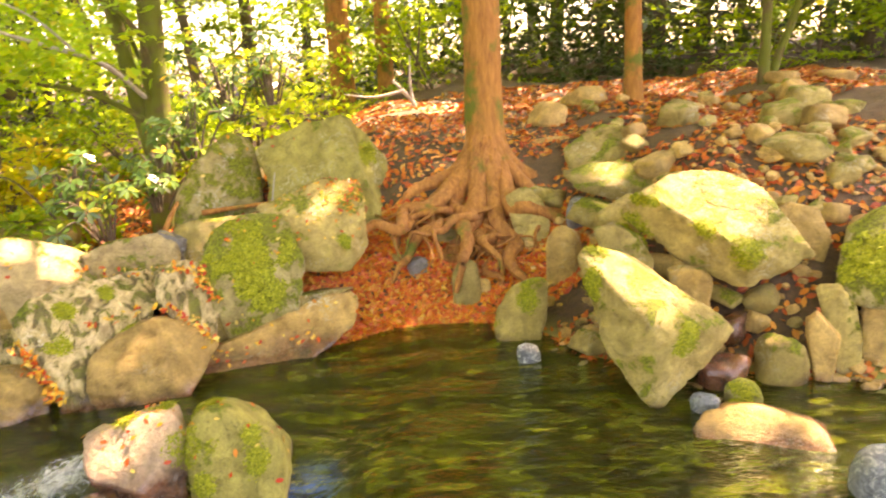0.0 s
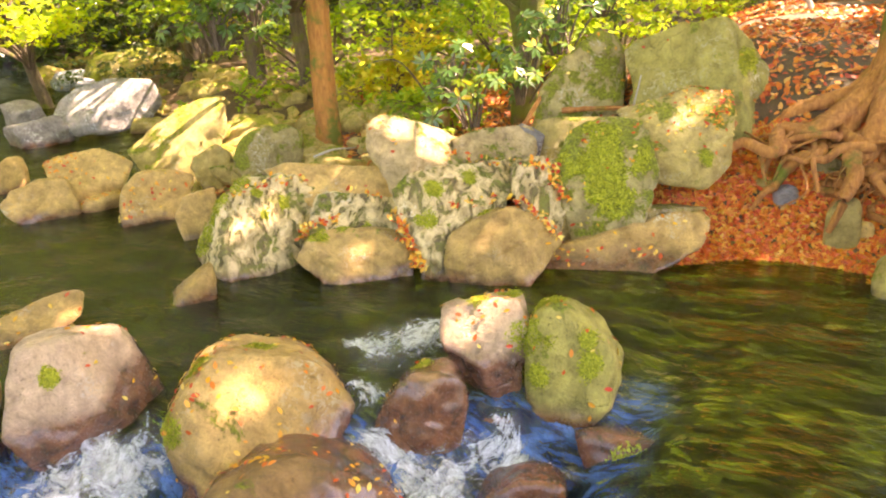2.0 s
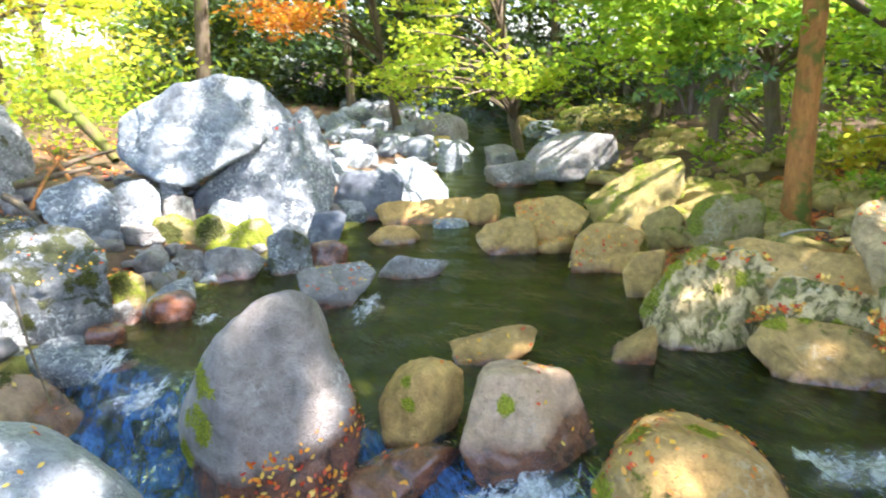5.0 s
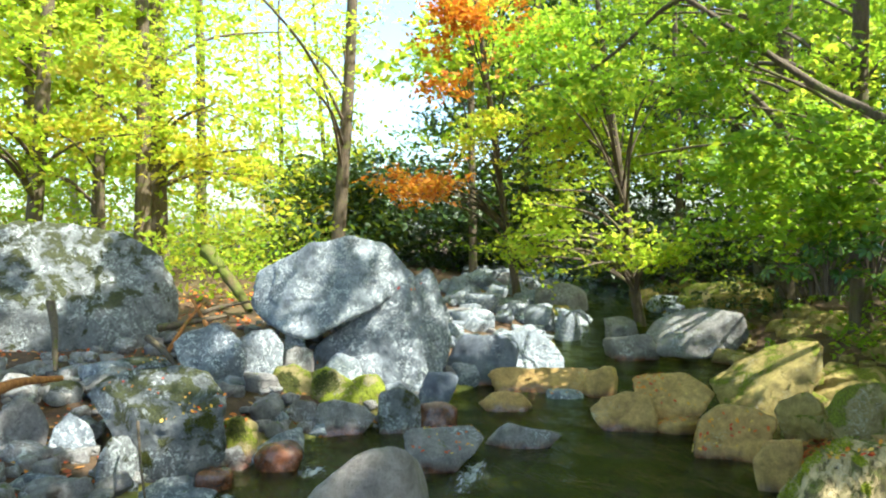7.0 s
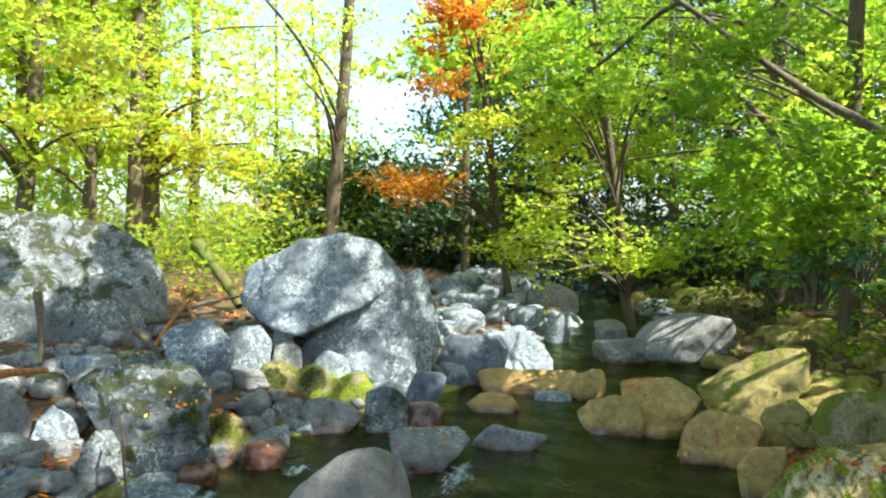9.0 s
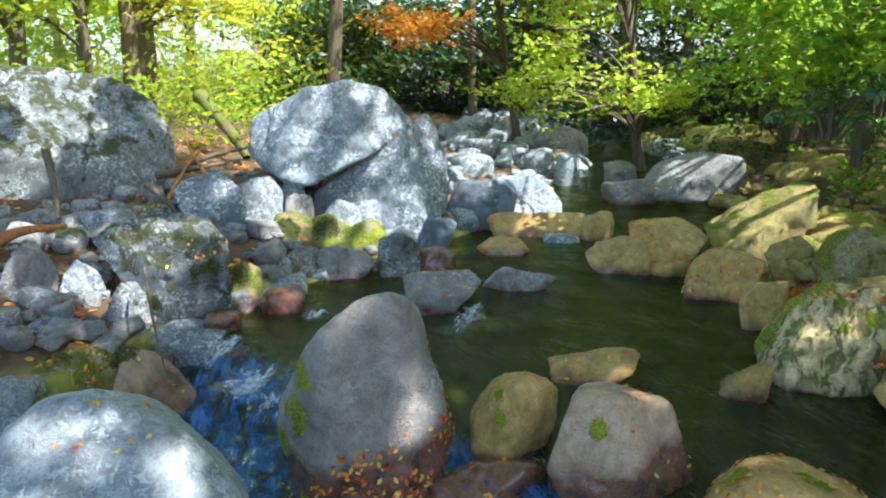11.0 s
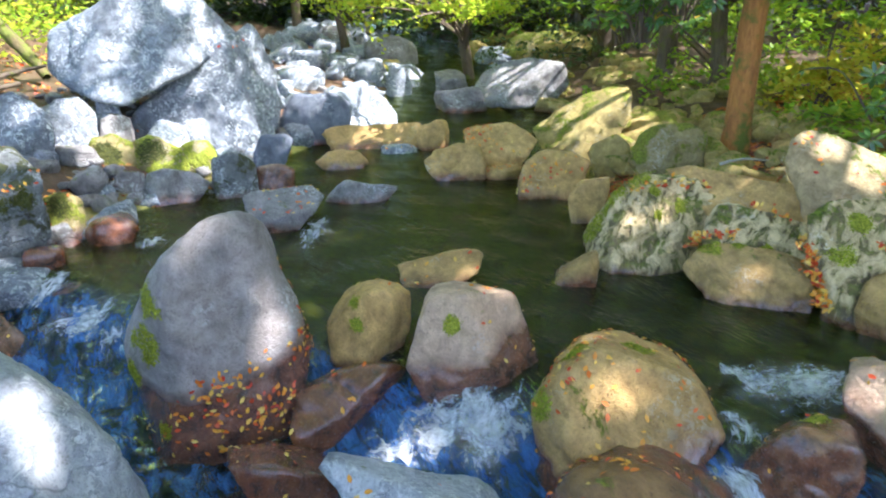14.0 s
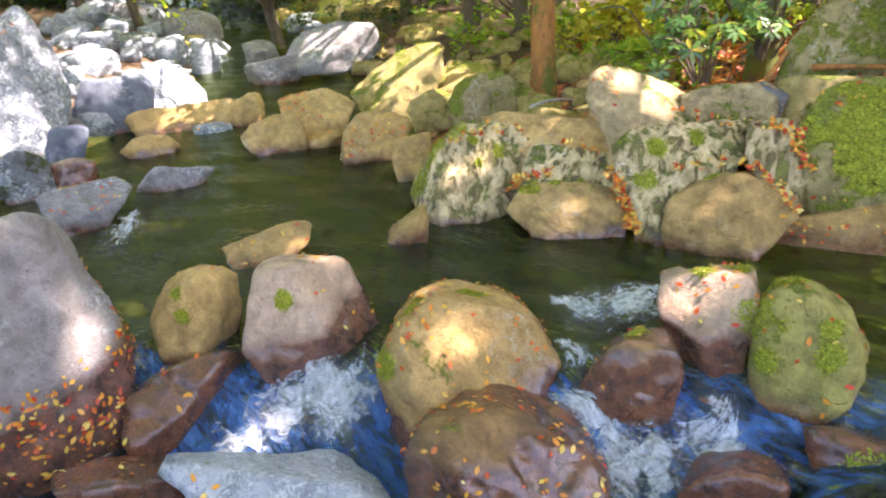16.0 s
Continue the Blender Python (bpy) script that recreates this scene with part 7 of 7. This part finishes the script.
woods(-28, 10, 21, 36, 1.0, 15, 620, LIME, 1, label="bright yellow-green foliage of the far wood")
woods(-28, 10, 19, 34, 1.0, 9, 200, GOLD, 2, label="golden foliage of the far wood")
woods(-28, 14, 26, 44, 0.5, 7, 330, GREEN, 3, label="green foliage deep in the wood")
woods(10, 17, 26, 40, 0.3, 6.0, 130, GREEN, 4, label="green foliage above the far stream")
woods(15, 52, 20, 34, 0.5, 15, 480, GREEN, 5, label="green foliage of the far bank")
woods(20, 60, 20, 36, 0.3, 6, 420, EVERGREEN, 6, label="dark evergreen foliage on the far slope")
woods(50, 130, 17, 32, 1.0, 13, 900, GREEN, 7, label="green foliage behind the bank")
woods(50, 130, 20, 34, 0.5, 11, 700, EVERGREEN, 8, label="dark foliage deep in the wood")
woods(-28, 5, 14, 26, 0.7, 2.6, 300, LIME, 10, leaf=0.18, label="low yellow-green growth under the far trees")
woods(-28, 6, 15, 28, 0.7, 2.2, 160, GREEN, 11, leaf=0.18, label="low green growth under the far trees")
# near-black leaves that back the boughs and fill the gaps between them
woods(18, 60, 22, 34, 0.3, 13, 900, EVERGREEN, 14, leaf=0.32, label="dark evergreen backing behind the bright boughs")
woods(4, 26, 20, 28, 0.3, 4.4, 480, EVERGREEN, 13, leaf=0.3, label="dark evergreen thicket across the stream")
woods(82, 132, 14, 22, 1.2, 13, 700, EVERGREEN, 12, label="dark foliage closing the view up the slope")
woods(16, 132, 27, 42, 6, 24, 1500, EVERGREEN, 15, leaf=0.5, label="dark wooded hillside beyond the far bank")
woods(16, 132, 26, 40, 6, 22, 800, GREEN, 16, leaf=0.42, label="green tree tops on the hillside beyond the far bank")
woods(60, 100, 14, 22, 2.0, 9, 110, BRIGHT, 9, label="sunlit yellow-green foliage behind the bank")


def shrub(x, y, rx, ry, rz, sprays, mat, seed, label, leaf=0.11, lift=0.5, name="shrub"):
    rng = np.random.RandomState(seed)
    z0 = float(ground_height(x, y))
    root = tagged(new(name), label, "shrub")
    root.location = (x, y, z0)
    cloud, at = crown_cloud((x, y, z0 + rz * lift), (rx, ry, rz), sprays, 24, leaf, rng, 0.4, 0.2)
    part("crown", (cloud[0] - np.array((x, y, z0)), cloud[1]), mat, root)
    for n in range(7):
        end = at[rng.randint(len(at))] - np.array((x, y, z0))
        part("stem", tube([(0.1 * n - 0.3, 0, -0.1), end * np.array((0.4, 0.4, 0.6)), end], [0.03, 0.02, 0.006], 6, 0.05, seed + n), BARK, root)


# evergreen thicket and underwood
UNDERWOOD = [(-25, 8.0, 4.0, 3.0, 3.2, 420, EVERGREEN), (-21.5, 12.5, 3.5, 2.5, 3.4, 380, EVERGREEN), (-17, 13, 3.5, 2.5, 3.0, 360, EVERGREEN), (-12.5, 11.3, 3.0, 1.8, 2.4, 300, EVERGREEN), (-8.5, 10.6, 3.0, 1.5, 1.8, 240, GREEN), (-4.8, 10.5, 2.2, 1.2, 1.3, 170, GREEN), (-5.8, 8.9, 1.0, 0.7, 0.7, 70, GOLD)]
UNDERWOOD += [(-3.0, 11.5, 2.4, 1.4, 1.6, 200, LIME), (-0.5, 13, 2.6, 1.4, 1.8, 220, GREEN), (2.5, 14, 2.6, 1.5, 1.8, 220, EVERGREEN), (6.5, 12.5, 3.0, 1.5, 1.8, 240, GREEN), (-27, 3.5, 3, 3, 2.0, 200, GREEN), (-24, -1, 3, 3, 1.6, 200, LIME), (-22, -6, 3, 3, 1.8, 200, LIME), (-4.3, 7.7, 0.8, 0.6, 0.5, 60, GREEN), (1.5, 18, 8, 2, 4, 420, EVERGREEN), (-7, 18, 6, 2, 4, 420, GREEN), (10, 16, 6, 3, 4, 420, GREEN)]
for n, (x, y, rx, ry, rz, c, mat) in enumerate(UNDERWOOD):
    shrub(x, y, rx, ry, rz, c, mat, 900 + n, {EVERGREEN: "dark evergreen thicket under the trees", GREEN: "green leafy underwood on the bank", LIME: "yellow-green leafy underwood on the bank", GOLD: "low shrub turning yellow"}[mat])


def branch(places, r, bark, label, name="fallen_branch", forks=(), seed=0):
    """A bare branch along the given places, with side twigs."""
    at = Vector(places[0])
    root = tagged(new(name), label, "branch")
    root.location = at
    local = [tuple(Vector(q) - at) for q in places]
    n = len(local)
    part("stem", tube(local, [r * (1 - 0.6 * k / (n - 1)) for k in range(n)], 8, 0.10, seed), bark, root)
    for k, fork in enumerate(forks):
        lf = [tuple(Vector(q) - at) for q in fork]
        part("twig", tube(lf, [r * 0.6 * (1 - 0.7 * j / (len(lf) - 1)) for j in range(len(lf))], 6, 0.10, seed + k + 1), bark, root)
    return root


branch([(-0.31, 9.77, 1.15), (-0.34, 9.79, 1.71), (-0.46, 9.79, 1.9), (-0.62, 9.78, 2.08)], 0.045, PALEBARK, "pale dead sapling with bare forked twigs", "dead_sapling", [[(-0.34, 9.79, 1.70), (-0.38, 9.8, 2.01), (-0.36, 9.8, 2.4)], [(-0.50, 9.78, 1.93), (-0.87, 9.54, 1.88), (-1.21, 9.28, 1.95)]], 1)
branch([(-3.25, 7.95, 2.1), (-3.3, 7.21, 2.48), (-3.53, 6.74, 2.64), (-3.69, 6.28, 2.77), (-3.9, 5.8, 2.95)], 0.028, PALEBARK, "pale sunlit dead limb leaning out from a tree", "dead_limb", [[(-3.4, 7.0, 2.55), (-3.6, 6.7, 2.9), (-3.9, 6.5, 3.1)]], 5)
branch([(-4.20, 5.08, 0.70), (-4.06, 5.2, 0.76), (-3.95, 5.42, 0.74)], 0.016, PALEBARK, "short pale stick lying on a ledge", "stick", (), 9)
branch([(-2.52, 6.2, 0.80), (-2.43, 6.43, 1.08), (-2.38, 6.7, 1.2)], 0.03, ROOTBARK, "reddish dead branch leaning on the bank", "stick", (), 11)
branch([(-2.2, 6.5, 1.0), (-1.76, 6.57, 1.03), (-1.35, 6.57, 1.05)], 0.03, ROOTBARK, "reddish dead branch lying on the ledge", "stick", (), 12)
branch([(-1.50, 6.44, 1.0), (-1.47, 6.6, 1.34)], 0.012, PALEBARK, "thin dead twig standing on the ledge", "stick", (), 13)
for n, (places, r) in enumerate((([(-10.64, -1.15, 1.0), (-10.9, -0.6, 1.22), (-11.1, -0.06, 1.30)], 0.05), ([(-9.79, -1.16, 0.75), (-10.25, -0.92, 1.12), (-10.7, -0.7, 1.35)], 0.035), ([(-9.65, -1.35, 1.02), (-9.3, -1.1, 0.86), (-8.97, -0.89, 0.62)], 0.05), ([(-9.38, -1.02, 0.65), (-9.72, -0.67, 0.84)], 0.03), ([(-10.3, -1.3, 1.05), (-10.6, -0.4, 1.15)], 0.06), ([(-10.2, -0.6, 0.95), (-11.0, -0.9, 1.4)], 0.04), ([(-9.27, -2.36, 1.54), (-8.95, -2.26, 1.25), (-8.55, -2.17, 0.85)], 0.055), ([(-7.6, -2.6, 0.80), (-7.83, -2.36, 0.88), (-8.1, -2.0, 0.85)], 0.07), ([(-6.52, -1.08, 0.72), (-5.95, -0.98, 0.40), (-5.62, -0.88, 0.0)], 0.014))):
    branch(places, r, (BARK, ROOTBARK)[n % 2], "brown driftwood branch wedged between bank boulders", "driftwood", (), 20 + n)
branch([(-14.2, -0.8, 2.0), (-13.93, -0.67, 1.85), (-12.91, -0.23, 1.30), (-12.5, -0.05, 1.0)], 0.15, MOSSBARK, "mossy fallen log leaning behind the boulders", "log", (), 40)

# long dark limbs reaching over the stream
branch([(-5.2, 8.6, 2.2), (-6.21, 6.88, 3.48), (-7.08, 6.61, 4.09), (-7.73, 6.12, 4.79), (-8.28, 5.6, 5.45), (-8.9, 5.1, 6.0)], 0.065, BARK, "long dark leaning stem reaching over the stream", "leaning_stem", [[(-8.28, 5.6, 5.45), (-8.63, 5.49, 5.38), (-9.42, 5.2, 4.96), (-9.93, 4.82, 4.69), (-10.46, 4.19, 4.59)], [(-7.4, 6.4, 4.4), (-8.3, 6.6, 4.6), (-9.2, 6.5, 4.5)]], 50)
branch([(-7.9, 7.6, 2.6), (-8.13, 7.05, 3.72), (-8.35, 6.65, 4.28), (-8.67, 6.41, 4.8), (-9.0, 6.0, 5.4)], 0.055, BARK, "dark leaning stem among the boughs", "leaning_stem", (), 54)


def rhododendron(x, y, z, size, whorls, seed):
    """Stiff stems that end in whorls of long glossy leaves."""
    rng = np.random.RandomState(seed)
    root = tagged(new("rhododendron"), "rhododendron with whorls of long glossy green leaves", "shrub")
    root.location = (x, y, z)
    places, nors, fores = [], [], []
    for n in range(whorls):
        tip = rng.normal(size=3) * np.array((1, 1, 0.7)) * size * 0.5
        face = rng.normal(scale=0.4, size=3) + np.array((0.2, -0.5, 0.8))
        face /= np.linalg.norm(face)
        a = np.cross(face, rng.normal(size=3))
        a /= np.linalg.norm(a)
        c = np.cross(face, a)
        for k in range(8):
            ang = k * 0.785 + rng.uniform(-0.2, 0.2)
            out = math.cos(ang) * a + math.sin(ang) * c - 0.25 * face
            places.append(tip + out * 0.075)
            fores.append(out / np.linalg.norm(out))
            nors.append(face)
        part("stem", tube([(tip[0] * 0.2, tip[1] * 0.2, -size * 0.9), tuple(tip * 0.6), tuple(tip)], [0.014, 0.01, 0.006], 5, 0.05, seed + n), BARK, root)
    places, nors, fores = np.array(places), np.array(nors), np.array(fores)
    side = np.cross(fores, nors)
    side /= np.linalg.norm(side, axis=1, keepdims=True)
    outline = np.array([(0, -0.5), (0.17, -0.2), (0.19, 0.15), (0, 0.5), (-0.19, 0.15), (-0.17, -0.2)]) * 0.125
    co = places[:, None] + outline[None, :, :1] * side[:, None] + outline[None, :, 1:] * fores[:, None] + (np.abs(outline[None, :, :1]) * 0.35) * nors[:, None]
    base = np.arange(len(places))[:, None] * 6
    quads = np.concatenate([base + np.array((0, 1, 2, 3)), base + np.array((3, 4, 5, 0))], 1).reshape(-1, 4)
    part("leaves", (co.reshape(-1, 3), quads), RHODO, root)


for n, (x, y, z, size, count) in enumerate(((-2.88, 7.03, 1.30, 0.4, 16), (-2.93, 7.37, 1.59, 0.4, 12), (-3.28, 6.68, 1.1, 0.4, 12), (-3.7, 6.86, 1.4, 0.5, 14), (-2.7, 7.71, 1.8, 0.45, 14), (-2.42, 8.35, 2.2, 0.5, 20), (-1.96, 8.49, 2.35, 0.5, 20), (-6.25, 6.0, 1.95, 0.4, 22), (-6.78, 6.3, 1.9, 0.4, 18), (-5.95, 6.3, 2.2, 0.4, 18))):
    rhododendron(x, y, z, size, count, 950 + n)

# ---- leaf litter ----


def litter(count, seed, x0, x1, y0, y1, test, sizes=(0.05, 0.1), mat=LITTER):
    rng = np.random.RandomState(seed)
    x, y = rng.uniform(x0, x1, count), rng.uniform(y0, y1, count)
    ok = test(x, y) & (waves(x, y, seed, 2.5) > -0.9)
    x, y = x[ok], y[ok]
    e = 0.05
    z = ground_height(x, y)
    nor = np.stack([z - ground_height(x + e, y), z - ground_height(x, y + e), np.full(len(x), e)], -1)
    nor /= np.linalg.norm(nor, axis=1, keepdims=True)
    co, quads = leaf_cloud(np.stack([x, y, z + 0.012], -1), nor, rng.uniform(*sizes, len(x)), rng, 0.35)
    tagged(mesh_object("leaf_litter", co, quads, mat), "orange and brown leaf litter on the forest floor", "leaves", kind="stuff")


litter(40000, 1, -7, 6, 4, 12, lambda x, y: ~in_stream(x, y) & (from_line(NORTH, x, y) > 0.05))
litter(14000, 2, -1.3, 1.7, 5.2, 6.8, lambda x, y: (from_line(NORTH, x, y) < 1.2) & ((~in_stream(x, y)) | (from_line(NORTH, x, y) < 0.12)), (0.04, 0.08), BEACH)
litter(3500, 3, -16, -6, -6, 3, lambda x, y: ~in_stream(x, y))
